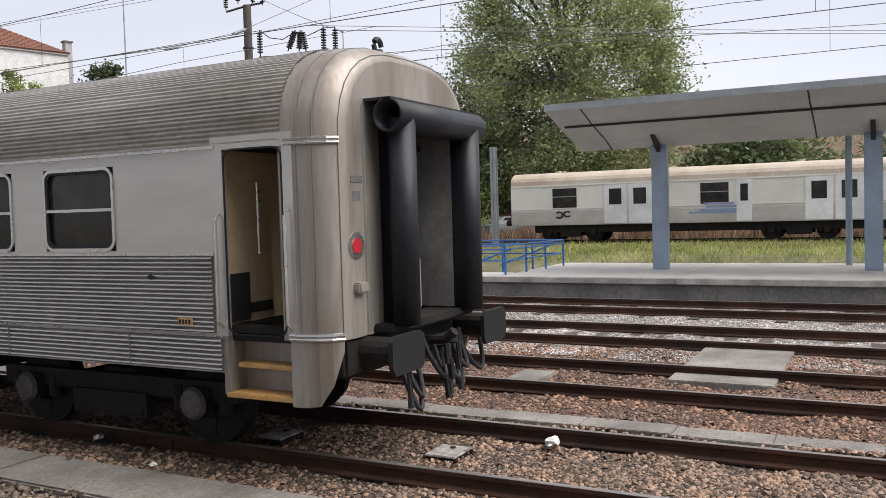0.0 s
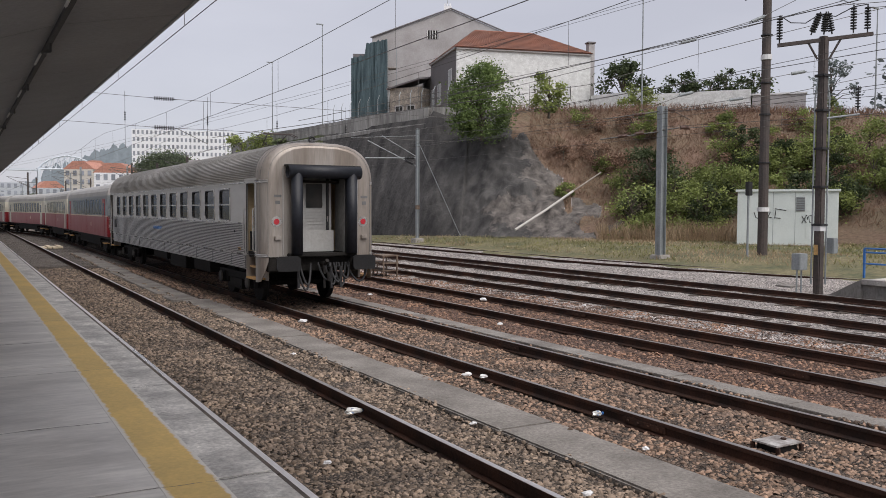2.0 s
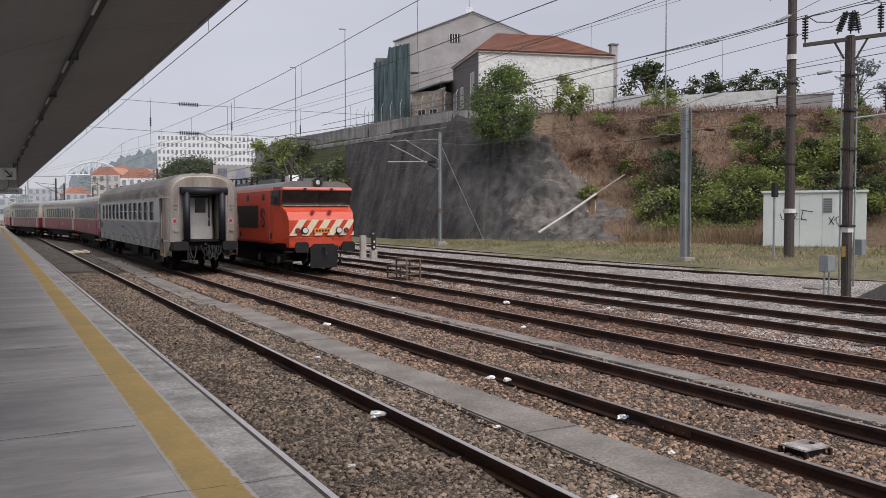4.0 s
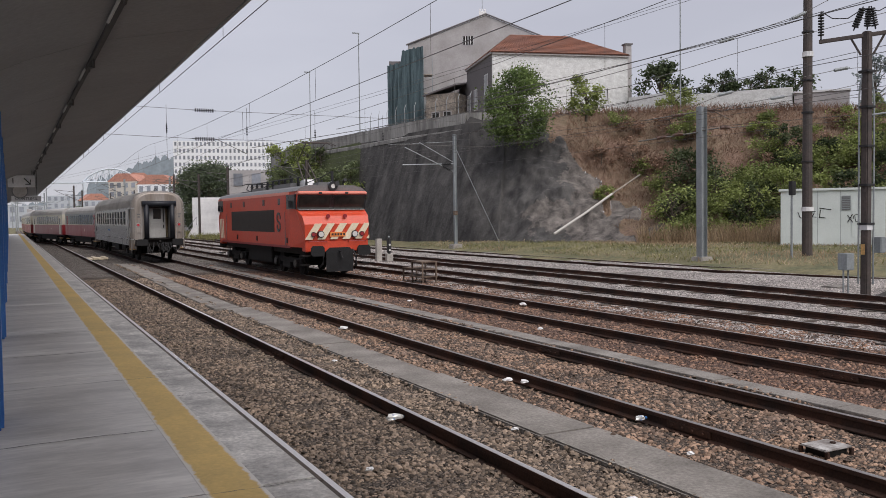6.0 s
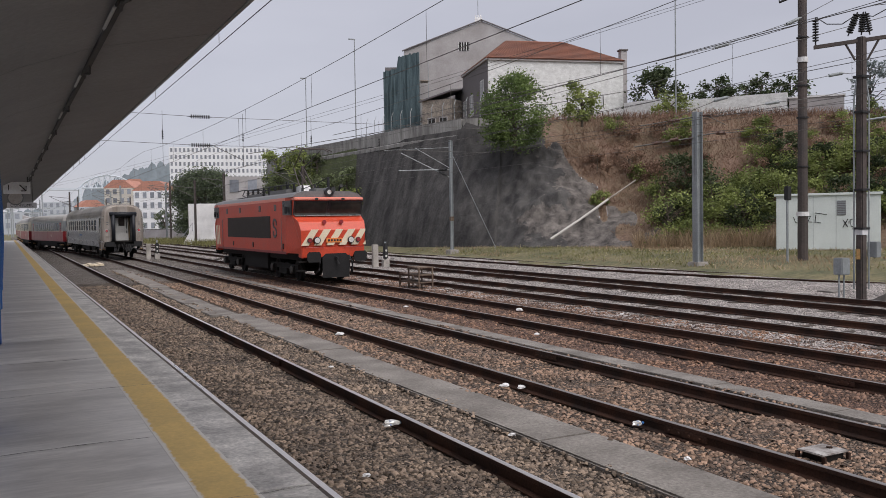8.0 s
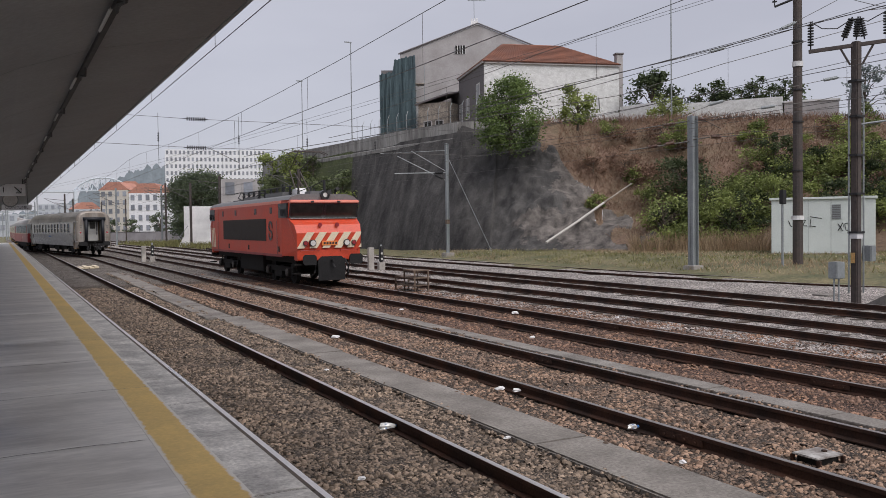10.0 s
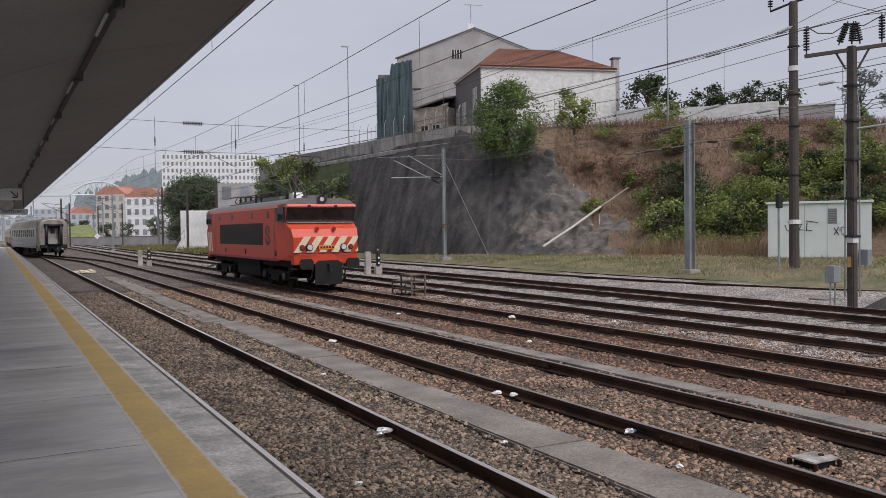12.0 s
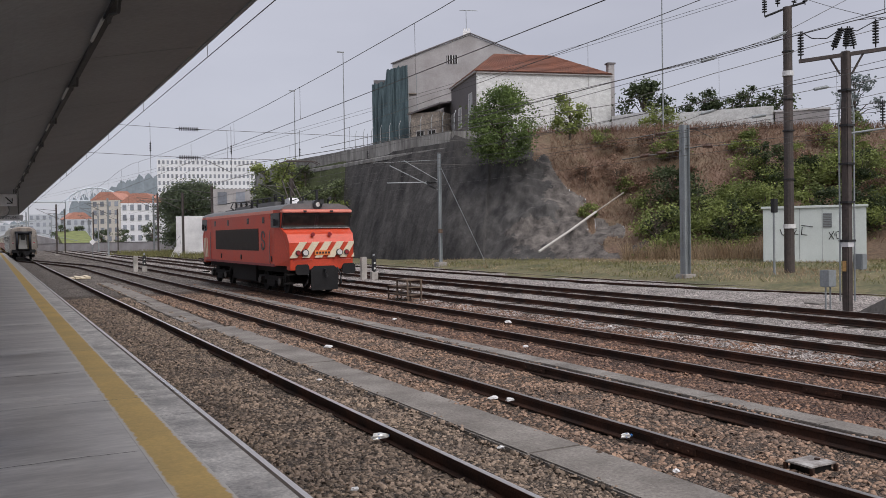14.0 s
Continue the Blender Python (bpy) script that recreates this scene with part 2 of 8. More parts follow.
PALE_BLUE = mat("pale_blue_column", (0.30, 0.37, 0.46), 0.55, 0, 0.12, 1.2, 20, 0.1, 0.003, other=(0.24, 0.30, 0.37))
GALV = mat("galvanised_steel", (0.30, 0.325, 0.335), 0.55, 0.25, 0.15, 1.5, 20, 0.08, 0.003, other=(0.23, 0.25, 0.26))
MAST_BROWN = mat("weathered_mast", (0.085, 0.066, 0.059), 0.75, 0.1, 0.25, 1.2, 14, 0.2, 0.004, other=(0.055, 0.047, 0.045))
DARK = mat("black_iron", (0.02, 0.02, 0.022), 0.65, 0.05, 0.3, 3, 30, 0.1, 0.003)
UNDER = mat("grimy_underframe", (0.021, 0.019, 0.018), 0.8, 0.0, 0.35, 3, 20, 0.2, 0.006, other=(0.010, 0.009, 0.008), spec=0.25)
FLAKED = mat("flaking_lid", (0.42, 0.41, 0.40), 0.8, 0, 0.2, 6, 30, 0.3, 0.004, other=(0.13, 0.11, 0.10))
RUST = mat("rusty_pale_steel", (0.19, 0.145, 0.11), 0.85, 0.1, 0.3, 3, 25, 0.3, 0.003, other=(0.08, 0.05, 0.035))
HUB = mat("dusty_axle_cover", (0.13, 0.12, 0.11), 0.8, 0.1, 0.3, 4, 20, 0.1, 0.004, other=(0.05, 0.046, 0.042))
GANG_WALL = mat("gangway_lining", (0.20, 0.195, 0.185), 0.6, 0, 0.15, 1.5, 12, 0.05, 0.003, other=(0.12, 0.115, 0.11))
BROWN_CERAMIC = mat("brown_ceramic", (0.10, 0.045, 0.03), 0.35, 0, 0.15, 3, 20, 0)
WIRE = mat("contact_wire", (0.11, 0.105, 0.10), 0.6, 0.4, 0.1, 3, 30, 0)
STEEL = mat("brushed_stainless", (0.56, 0.54, 0.52), 0.33, 0.68, 0.035, 0.8, 25, 0, other=(0.46, 0.435, 0.41), stretch=(1, 0.5, 2.5))
STEEL_END = mat("grimy_stainless_end", (0.38, 0.35, 0.32), 0.46, 0.4, 0.12, 1.1, 14, 0.03, 0.003, other=(0.22, 0.185, 0.155), stretch=(1.6, 1.6, 0.22))
STEEL_ROOF = mat("stainless_roof", (0.50, 0.475, 0.445), 0.42, 0.5, 0.12, 0.6, 20, 0.05, 0.003, other=(0.25, 0.23, 0.2), stretch=(1, 0.4, 1))
CHROME = mat("polished_trim", (0.54, 0.525, 0.505), 0.28, 0.85, 0.06, 2, 30, 0)
RUBBER = mat("gangway_rubber", (0.017, 0.019, 0.025), 0.45, 0, 0.25, 1.5, 15, 0.1, 0.004, spec=0.3)
BUFFER = mat("buffer_plate", (0.017, 0.017, 0.018), 0.6, 0.1, 0.3, 3, 25, 0.05, 0.003, spec=0.3)
CREAM = mat("cream_lining", (0.52, 0.40, 0.25), 0.6, 0, 0.1, 1, 15, 0.02, 0.002)
GREY_DOOR = mat("grey_end_door", (0.36, 0.36, 0.35), 0.5, 0, 0.1, 1.5, 15, 0.03, 0.002, other=(0.29, 0.285, 0.27))
STEP_WOOD = mat("ochre_step", (0.62, 0.36, 0.12), 0.6, 0, 0.2, 4, 30, 0.1, 0.003, other=(0.36, 0.22, 0.09))
GLASS_DARK = mat("dark_window_glass", (0.016, 0.017, 0.017), 0.10, 0, 0.2, 1.5, 4, 0, other=(0.04, 0.036, 0.032), spec=0.22)
RED = mat("red_livery", (0.25, 0.018, 0.026), 0.4, 0, 0.12, 0.8, 14, 0.03, 0.002, other=(0.24, 0.018, 0.022))
IVORY = mat("ivory_livery", (0.52, 0.49, 0.41), 0.4, 0, 0.08, 0.8, 14, 0.03, 0.002)
GREY_LIV = mat("grey_livery", (0.36, 0.38, 0.40), 0.4, 0.1, 0.08, 0.8, 14, 0.03, 0.002)
COACH_GREY = mat("coach_grey_paint", (0.21, 0.23, 0.245), 0.4, 0.1, 0.08, 0.8, 14, 0.03, 0.002)
COACH_ROOF = mat("weathered_coach_roof", (0.40, 0.39, 0.38), 0.6, 0, 0.12, 0.5, 10, 0.05, 0.003, other=(0.30, 0.29, 0.28))
CAR_WHITE = mat("dirty_white_livery", (0.70, 0.68, 0.63), 0.55, 0, 0.07, 0.5, 12, 0.02, 0.002, other=(0.58, 0.56, 0.52))
CAR_LOWER = mat("faded_grey_livery", (0.50, 0.49, 0.46), 0.55, 0, 0.1, 0.6, 12, 0.02, 0.002, other=(0.40, 0.38, 0.35))
CAR_ROOF = mat("stained_beige_roof", (0.50, 0.44, 0.36), 0.7, 0, 0.12, 0.4, 8, 0.04, 0.003, other=(0.36, 0.29, 0.22))
FADED_BLUE = mat("faded_blue_spray", (0.22, 0.29, 0.45), 0.7, 0, 0.2, 2, 20, 0)
ORANGE = mat("orange_red_livery", (0.58, 0.066, 0.028), 0.42, 0, 0.12, 0.8, 14, 0.03, 0.002, other=(0.50, 0.055, 0.022))
ORANGE_PANEL = mat("orange_panel", (0.72, 0.22, 0.05), 0.5, 0, 0.08, 2, 20, 0)
PINK = mat("faded_red_band", (0.82, 0.30, 0.23), 0.5, 0, 0.08, 1, 14, 0.02, 0.002)
LOCO_GREY = mat("loco_roof_grey", (0.15, 0.15, 0.152), 0.6, 0.1, 0.15, 1, 14, 0.05, 0.003)
LOCO_BLACK = mat("loco_black_band", (0.02, 0.02, 0.023), 0.3, 0, 0.15, 1, 14, 0.02, 0.002)
GRILLE = mat("brown_grille", (0.045, 0.034, 0.028), 0.7, 0.2, 0.2, 2, 20, 0.1, 0.004)
STRIPE = mat("ivory_stripe", (0.70, 0.60, 0.44), 0.5, 0, 0.1, 2, 20, 0.02, 0.002)
TAIL_RED = glow("tail_lamp_lens", (0.36, 0.02, 0.03), 0.12)
LAMP_GLASS = mat("headlamp_glass", (0.75, 0.75, 0.72), 0.12, 0.3, 0.05, 5, 30, 0)
WHITE = mat("white_render", (0.76, 0.76, 0.76), 0.8, 0, 0.08, 0.5, 10, 0.1, 0.005, other=(0.56, 0.56, 0.57))
WHITE_CAB = mat("white_cabinet", (0.66, 0.71, 0.69), 0.55, 0, 0.06, 0.8, 14, 0.03, 0.002, other=(0.58, 0.63, 0.61))
OLD_WHITE = mat("stained_white_wall", (0.72, 0.735, 0.73), 0.9, 0, 0.14, 1.6, 7, 0.4, 0.03, other=(0.53, 0.54, 0.535), stretch=(1, 1, 1.6))
GREY_WALL = mat("grey_render", (0.42, 0.405, 0.41), 0.9, 0, 0.08, 0.4, 6, 0.1, 0.01, other=(0.31, 0.295, 0.29))
DARK_WALL = mat("dark_grey_render", (0.165, 0.155, 0.16), 0.9, 0, 0.1, 0.4, 6, 0.1, 0.01)
STONE_WALL = mat("rubble_stone", (0.36, 0.315, 0.265), 0.95, 0, 0.35, 1.8, 5, 0.6, 0.04, other=(0.19, 0.17, 0.15))
NET = mat("green_scaffold_net", (0.075, 0.115, 0.13), 0.9, 0, 0.2, 0.5, 8, 0.4, 0.05, other=(0.045, 0.072, 0.084), stretch=(3, 3, 0.4))
TILE = mat("clay_roof_tile", (0.225, 0.088, 0.053), 0.85, 0, 0.25, 0.5, 6, 0.3, 0.02, other=(0.16, 0.07, 0.048), rand=0.3)
# Far town colours are paled and blued, with the haze mixed into them.
FAR_TILE = mat("far_clay_roof", (0.45, 0.22, 0.165), 0.9, 0, 0.15, 0.5, 2, 0)
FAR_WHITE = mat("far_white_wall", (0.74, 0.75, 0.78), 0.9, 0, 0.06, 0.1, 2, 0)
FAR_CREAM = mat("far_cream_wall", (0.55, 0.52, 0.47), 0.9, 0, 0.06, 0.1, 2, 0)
FAR_HAZE = mat("haze_tinted_wall", (0.42, 0.45, 0.49), 0.9, 0, 0.06, 0.1, 2, 0)
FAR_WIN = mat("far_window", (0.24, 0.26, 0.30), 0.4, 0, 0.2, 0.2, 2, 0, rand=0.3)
# The hill's blue-grey is distance haze put into the colour.
FAR_HILL = mat("haze_tinted_hill", (0.235, 0.275, 0.31), 1.0, 0, 0.12, 0.03, 0.15, 0, other=(0.18, 0.215, 0.245))
FAR_STEEL = mat("far_white_steel", (0.55, 0.60, 0.66), 0.7, 0, 0.05, 0.1, 2, 0)
PIPE = mat("white_drain_pipe", (0.5, 0.48, 0.45), 0.6, 0, 0.1, 1, 10, 0.05, 0.004)
BARK = mat("bark", (0.11, 0.09, 0.07), 0.95, 0, 0.3, 2, 14, 0.6, 0.02)
LEAF_TREE = leafy("tree_leaves", (0.11, 0.14, 0.07), (0.20, 0.235, 0.11))
LEAF_BRIGHT = leafy("shrub_leaves", (0.12, 0.15, 0.05), (0.30, 0.35, 0.11))
LEAF_POPLAR = leafy("poplar_leaves", (0.21, 0.25, 0.12), (0.35, 0.385, 0.185), 0.22)
LEAF_WALL = leafy("wall_tree_leaves", (0.075, 0.115, 0.04), (0.19, 0.26, 0.085))
LEAF_DARKISH = leafy("street_tree_leaves", (0.07, 0.095, 0.06), (0.135, 0.165, 0.09))
LEAF_DARK = leafy("dark_leaves", (0.04, 0.058, 0.028), (0.085, 0.11, 0.048))
# Grey-green leaves lightened so that their colour includes the haze.
LEAF_HAZY = leafy("haze_tinted_leaves", (0.15, 0.18, 0.18), (0.22, 0.255, 0.25))
GRASS_DRY = leafy("dry_grass_blades", (0.165, 0.098, 0.072), (0.31, 0.205, 0.145), 0.4)
GRASS_STRAW = leafy("straw_blades", (0.30, 0.21, 0.13), (0.48, 0.38, 0.26), 0.3)
BLOOM = leafy("seed_heads", (0.42, 0.36, 0.20), (0.68, 0.62, 0.45), 0.3)
GRASS_LUSH = leafy("lush_grass_blades", (0.20, 0.24, 0.06), (0.42, 0.46, 0.15), 0.4)
GRASS_GREEN = leafy("green_grass_blades", (0.115, 0.12, 0.042), (0.29, 0.275, 0.12), 0.45)


# ---- building helpers ----
def part(name, bm, material, parent=None, label="", smooth=False):
    me = bpy.data.meshes.new(name)
    bmesh.ops.recalc_face_normals(bm, faces=bm.faces)
    bm.to_mesh(me)
    bm.free()
    if smooth:
        me.polygons.foreach_set("use_smooth", [True] * len(me.polygons))
    me.materials.append(material)
    ob = new(name, me)
    if parent:
        ob.parent = parent
    if label:
        ob["label"] = label
    return ob


def thing(name, label, category, group="", kind="", at=(0, 0, 0)):
    ob = new(name)
    ob.location = at
    return tagged(ob, label, category, group, kind)


def box(bm, x0, x1, y0, y1, z0, z1, m=None):
    v = [bm.verts.new(Vector(p)) for p in ((x0, y0, z0), (x1, y0, z0), (x1, y1, z0), (x0, y1, z0), (x0, y0, z1), (x1, y0, z1), (x1, y1, z1), (x0, y1, z1))]
    for f in ((0, 3, 2, 1), (4, 5, 6, 7), (0, 1, 5, 4), (1, 2, 6, 5), (2, 3, 7, 6), (3, 0, 4, 7)):
        bm.faces.new([v[i] for i in f])
    if m is not None:
        bmesh.ops.transform(bm, matrix=m, verts=v)
    return v


def boxes(*rows, bevel=0.0):
    bm = bmesh.new()
    for r in rows:
        box(bm, *r)
    if bevel:
        bmesh.ops.bevel(bm, geom=bm.edges[:], offset=bevel, segments=2, affect="EDGES")
    return bm


def tube(bm, points, r, seg=8, caps=True, r1=None):
    """A round bar along points, tapering from r to r1."""
    pts = [Vector(p) for p in points]
    rings = []
    for i, p in enumerate(pts):
        d = (pts[min(i + 1, len(pts) - 1)] - pts[max(i - 1, 0)]).normalized()
        side = d.cross(Vector((0, 0, 1)) if abs(d.z) < 0.95 else Vector((1, 0, 0))).normalized()
        up = side.cross(d)
        k = r if r1 is None else r + (r1 - r) * i / (len(pts) - 1)
        rings.append([bm.verts.new(p + k * (math.cos(a) * side + math.sin(a) * up)) for a in (2 * math.pi * j / seg for j in range(seg))])
    for a, b in zip(rings, rings[1:]):
        for j in range(seg):
            bm.faces.new((a[j], a[(j + 1) % seg], b[(j + 1) % seg], b[j]))
    if caps:
        bm.faces.new(rings[0][::-1])
        bm.faces.new(rings[-1])


def bar(points, r, seg=8, r1=None):
    bm = bmesh.new()
    tube(bm, points, r, seg, True, r1)
    return bm


def extrude(profile, y0, y1, closed=True, steps=1):
    """A profile of (x, z) drawn out along y."""
    bm = bmesh.new()
    rows = [[bm.verts.new((x, y0 + (y1 - y0) * k / steps, z)) for x, z in profile] for k in range(steps + 1)]
    n = len(profile)
    for a, b in zip(rows, rows[1:]):
        for i in range(n if closed else n - 1):
            bm.faces.new((a[i], a[(i + 1) % n], b[(i + 1) % n], b[i]))
    if closed:
        bm.faces.new(rows[0][::-1])
        bm.faces.new(rows[-1])
    return bm


def slab(profile, thick, axis, at):
    """A flat polygon with thickness: axis 'x' takes (y, z) points, 'y' (x, z), 'z' (x, y)."""
    bm = bmesh.new()
    put = {"x": lambda a, b, c: (c, a, b), "y": lambda a, b, c: (a, c, b), "z": lambda a, b, c: (a, b, c)}[axis]
    lo = [bm.verts.new(put(a, b, at)) for a, b in profile]
    hi = [bm.verts.new(put(a, b, at + thick)) for a, b in profile]
    n = len(profile)
    bm.faces.new(lo)
    bm.faces.new(hi[::-1])
    for i in range(n):
        bm.faces.new((lo[i], lo[(i + 1) % n], hi[(i + 1) % n], hi[i]))
    return bm


def raw(name, verts, faces, material, parent=None):
    me = bpy.data.meshes.new(name)
    me.from_pydata(verts, [], faces)
    me.materials.append(material)
    ob = new(name, me)
    ob.parent = parent
    return ob


def text(name, body, size, material, parent, m, label=""):
    cu = bpy.data.curves.new(name, "FONT")
    cu.body, cu.size, cu.extrude, cu.align_x, cu.align_y = body, size, 0.004, "CENTER", "CENTER"
    dummy = bpy.data.objects.new("t", cu)
    me = bpy.data.meshes.new_from_object(dummy)
    bpy.data.objects.remove(dummy)
    me.materials.append(material)
    ob = new(name, me)
    ob.parent, ob.matrix_basis = parent, m
    if label:
        ob["label"] = label
    return ob


# ---- ground, ballast, tracks ----
NEAR_X, TRAIN_X, LOCO_X, YARD_X, OUTER_X = 3.31, 7.53, 11.50, 15.58, 19.94
GAUGE = 0.869


def train_x(y):
    """The train's line: straight, then over the points to the platform track."""
    s = min(1, max(0, (y - 74) / 45))
    return TRAIN_X - (TRAIN_X - NEAR_X) * s * s * (3 - 2 * s)


def branch_x(y):
    return 25.35 + 0.0105 * max(0, 33 - y) ** 2


def ground_z(x, y):
    s = min(1, max(0, (x - 23) / 10))
    return -0.24 + 0.62 * s * s * (3 - 2 * s)


def sheet(name, x0, x1, y0, y1, nx, ny, material, z, rough=0.0, kind="structure", label="", category="ground"):
    xs, ys = np.linspace(x0, x1, nx + 1), np.linspace(y0, y1, ny + 1)
    verts = [(x, y, z(x, y) + (rough * noise.noise((x * 1.3, y * 1.3, 0)) if rough else 0)) for y in ys for x in xs]
    faces = [(j * (nx + 1) + i, j * (nx + 1) + i + 1, (j + 1) * (nx + 1) + i + 1, (j + 1) * (nx + 1) + i) for j in range(ny) for i in range(nx)]
    return tagged(raw(name, verts, faces, material), label, category, kind=kind)


sheet("ground", -1500, 1800, -900, 2600, 40, 40, GROUND, lambda x, y: -0.5, label="dry bare ground out to the horizon")
sheet("field", 22.2, 120, -70, 200, 50, 90, GROUND, lambda x, y: ground_z(x, y) + 0.02, 0.12, label="dry weedy ground beside the tracks", category="ground")
BANDS = ((1.5, 5.05, 0), (5.05, 9.2, 1), (9.2, 13.6, 2), (13.6, 22.4, 3))
for x0, x1, k in BANDS:
    sheet("ballast", x0, x1, -25, 40 if k < 3 else 260, max(4, int((x1 - x0) * 4)), 150 if k < 3 else 500, BALLAST[k], lambda x, y: -0.17, 0.05,
          label=("grey-brown", "brown", "rust-stained", "pale grey")[k] + " ballast between the rails", category="ballast")
    if k < 3:
        sheet("ballast", x0, x1, 40, 260, max(4, int((x1 - x0) * 4)), 360, BALLAST_FAR, lambda x, y: -0.17, 0.05, label="grey-brown throat ballast, painted paler for its lit stone tops", category="ballast")
sheet("ballast", 22.35, 33, 16, 200, 30, 160, BALLAST[3], lambda x, y: -0.17 + 0.03 * (x - 22.35) if x < branch_x(y) + 1.9 else -0.6, 0.05, label="pale grey ballast of the outer track", category="ballast")


def rail_profile(s, x):
    return [(x + s * a, b) for a, b in ((-0.035, 0.0), (0.035, 0.0), (0.036, -0.035), (0.012, -0.05), (0.012, -0.125), (0.07, -0.145), (0.07, -0.16), (-0.07, -0.16), (-0.07, -0.145), (-0.012, -0.125), (-0.012, -0.05), (-0.036, -0.035))]


def sweep(profile, line):
    """Profile points (x, z) carried along a line of (x, y)."""
    bm = bmesh.new()
    rows = [[bm.verts.new((x + a, y, b)) for a, b in profile] for x, y in line]
    n = len(profile)
    for a, b in zip(rows, rows[1:]):
        for i in range(n):
            bm.faces.new((a[i], a[(i + 1) % n], b[(i + 1) % n], b[i]))
    bm.faces.new(rows[0][::-1])
    bm.faces.new(rows[-1])
    return bm


sleeper_bm = boxes((-1.3, 1.3, -0.12, 0.12, -0.30, -0.125), bevel=0.012)
sleeper_mesh = bpy.data.meshes.new("sleeper")
sleeper_bm.to_mesh(sleeper_mesh)
sleeper_bm.free()
sleeper_mesh.materials.append(SLEEPER)


def track(number, center, y0, y1, sleepers=True):
    t = thing(f"track_{number}", "railway track with rust-brown rails on sleepers", "track", kind="structure")
    ys = np.arange(y0, y1 + 0.1, 2.5)
    for s in (-1, 1):
        part("rail", sweep(rail_profile(1, 0), [(center(y) + s * GAUGE, y) for y in ys]), RAIL_SIDE, t, "rusty steel rail")
        part("rail_head", sweep([(-0.030, 0.0035), (0.030, 0.0035), (0.030, 0.0005), (-0.030, 0.0005)], [(center(y) + s * GAUGE, y) for y in ys]), RAIL_BRIGHT if number == 1 else RAIL_TOP, t, "bright worn running surface")
    if sleepers:
        rest_v, rest_f = [], []
        for k, y in enumerate(np.arange(y0 + 0.3, min(y1, 140), 0.6)):
            if -1 < y < 34:
                ob = new("sleeper", sleeper_mesh)
                ob.parent = t
                ob.location = (center(y), y, -0.044 + 0.01 * math.sin(k * 2.3))
            elif y < 110:
                n = len(rest_v)
                c = center(y)
                rest_v += [(c + a, y + b, d) for d in (-0.3, -0.166) for a, b in ((-1.3, -0.12), (1.3, -0.12), (1.3, 0.12), (-1.3, 0.12))]
                rest_f += [tuple(n + i for i in f) for f in ((0, 3, 2, 1), (4, 5, 6, 7), (0, 1, 5, 4), (1, 2, 6, 5), (2, 3, 7, 6), (3, 0, 4, 7))]
        tagged(raw("far_sleepers", rest_v, rest_f, SLEEPER, t), kind="stuff")
    return t


track(1, lambda y: NEAR_X, -20, 230, False)
track(2, train_x, -20, 119, False)
track(3, lambda y: LOCO_X, -20, 230, False)
track(4, lambda y: YARD_X, -20, 230)
track(5, lambda y: OUTER_X, -20, 230)
track(6, branch_x, 12, 230)
track(7, lambda y: 43.5, -60, 22, False).location.z = 0.55


# ---- platform and its canopy ----
PZ = 0.785
plat = thing("platform", "worn concrete platform with a yellow safety line", "platform", kind="structure")
for k in range(31):
    y = -12 + 4.2 * k
    part("slab", boxes((-9, 1.2475, y, y + 4.185, -0.4, PZ), bevel=0.003), CONCRETE, plat)
    part("edge_slab", boxes((1.248, 1.572, y, y + 4.185, -0.4, PZ - 0.001), bevel=0.002), EDGE_CONC, plat, "pitted concrete edge strip")
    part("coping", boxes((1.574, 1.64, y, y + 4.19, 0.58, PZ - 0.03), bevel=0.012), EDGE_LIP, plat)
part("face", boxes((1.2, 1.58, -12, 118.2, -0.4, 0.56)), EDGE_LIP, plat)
part("yellow_line", boxes((0.93, 1.255, -12, 118, PZ, PZ + 0.0025)), YELLOW, plat, "scuffed ochre-yellow painted line")


def crack(y, x0, x1, wide, seed):
    """A ragged crack across the platform, a thin dark ribbon."""
    r = random.Random(seed)
    n, v, f = 60, [], []
    drift = 0.0
    for i in range(n + 1):
        x = x0 + (x1 - x0) * i / n
        drift += r.uniform(-0.012, 0.012)
        w = wide * r.uniform(0.15, 1.0)
        v += [(x, y + drift - w, PZ + 0.004), (x, y + drift + w, PZ + 0.004)]
        if i:
            f.append((2 * i - 2, 2 * i - 1, 2 * i + 1, 2 * i))
    ob = raw("crack", v, f, WALK_CONC, plat)
    ob["label"] = "ragged dark crack in the concrete"


for k, (y, x0, x1, wide) in enumerate(((4.8, -1.5, 1.57, 0.006), (6.48, -3.0, 0.9, 0.010), (8.58, -4.0, 1.57, 0.007), (10.7, -4.0, 0.92, 0.016), (12.78, -4.5, 1.57, 0.008), (16.98, -5.0, 1.57, 0.010), (21.18, -5.0, 1.57, 0.011), (25.4, -5.0, 1.57, 0.012), (7.6, 1.26, 1.57, 0.008), (9.9, 1.26, 1.57, 0.010))):
    crack(y, x0, x1, wide, 300 + k)


def wing(s, half, knee, vz, kz, ez):
    """One side of a butterfly roof, as a closed profile; s is the side."""
    top = [(0, vz), (0.35 * knee, vz + (kz - vz) * 0.42), (knee, kz), (half, ez)]
    return [(s * x, z) for x, z in top] + [(s * x, z + 0.12) for x, z in reversed(top)]


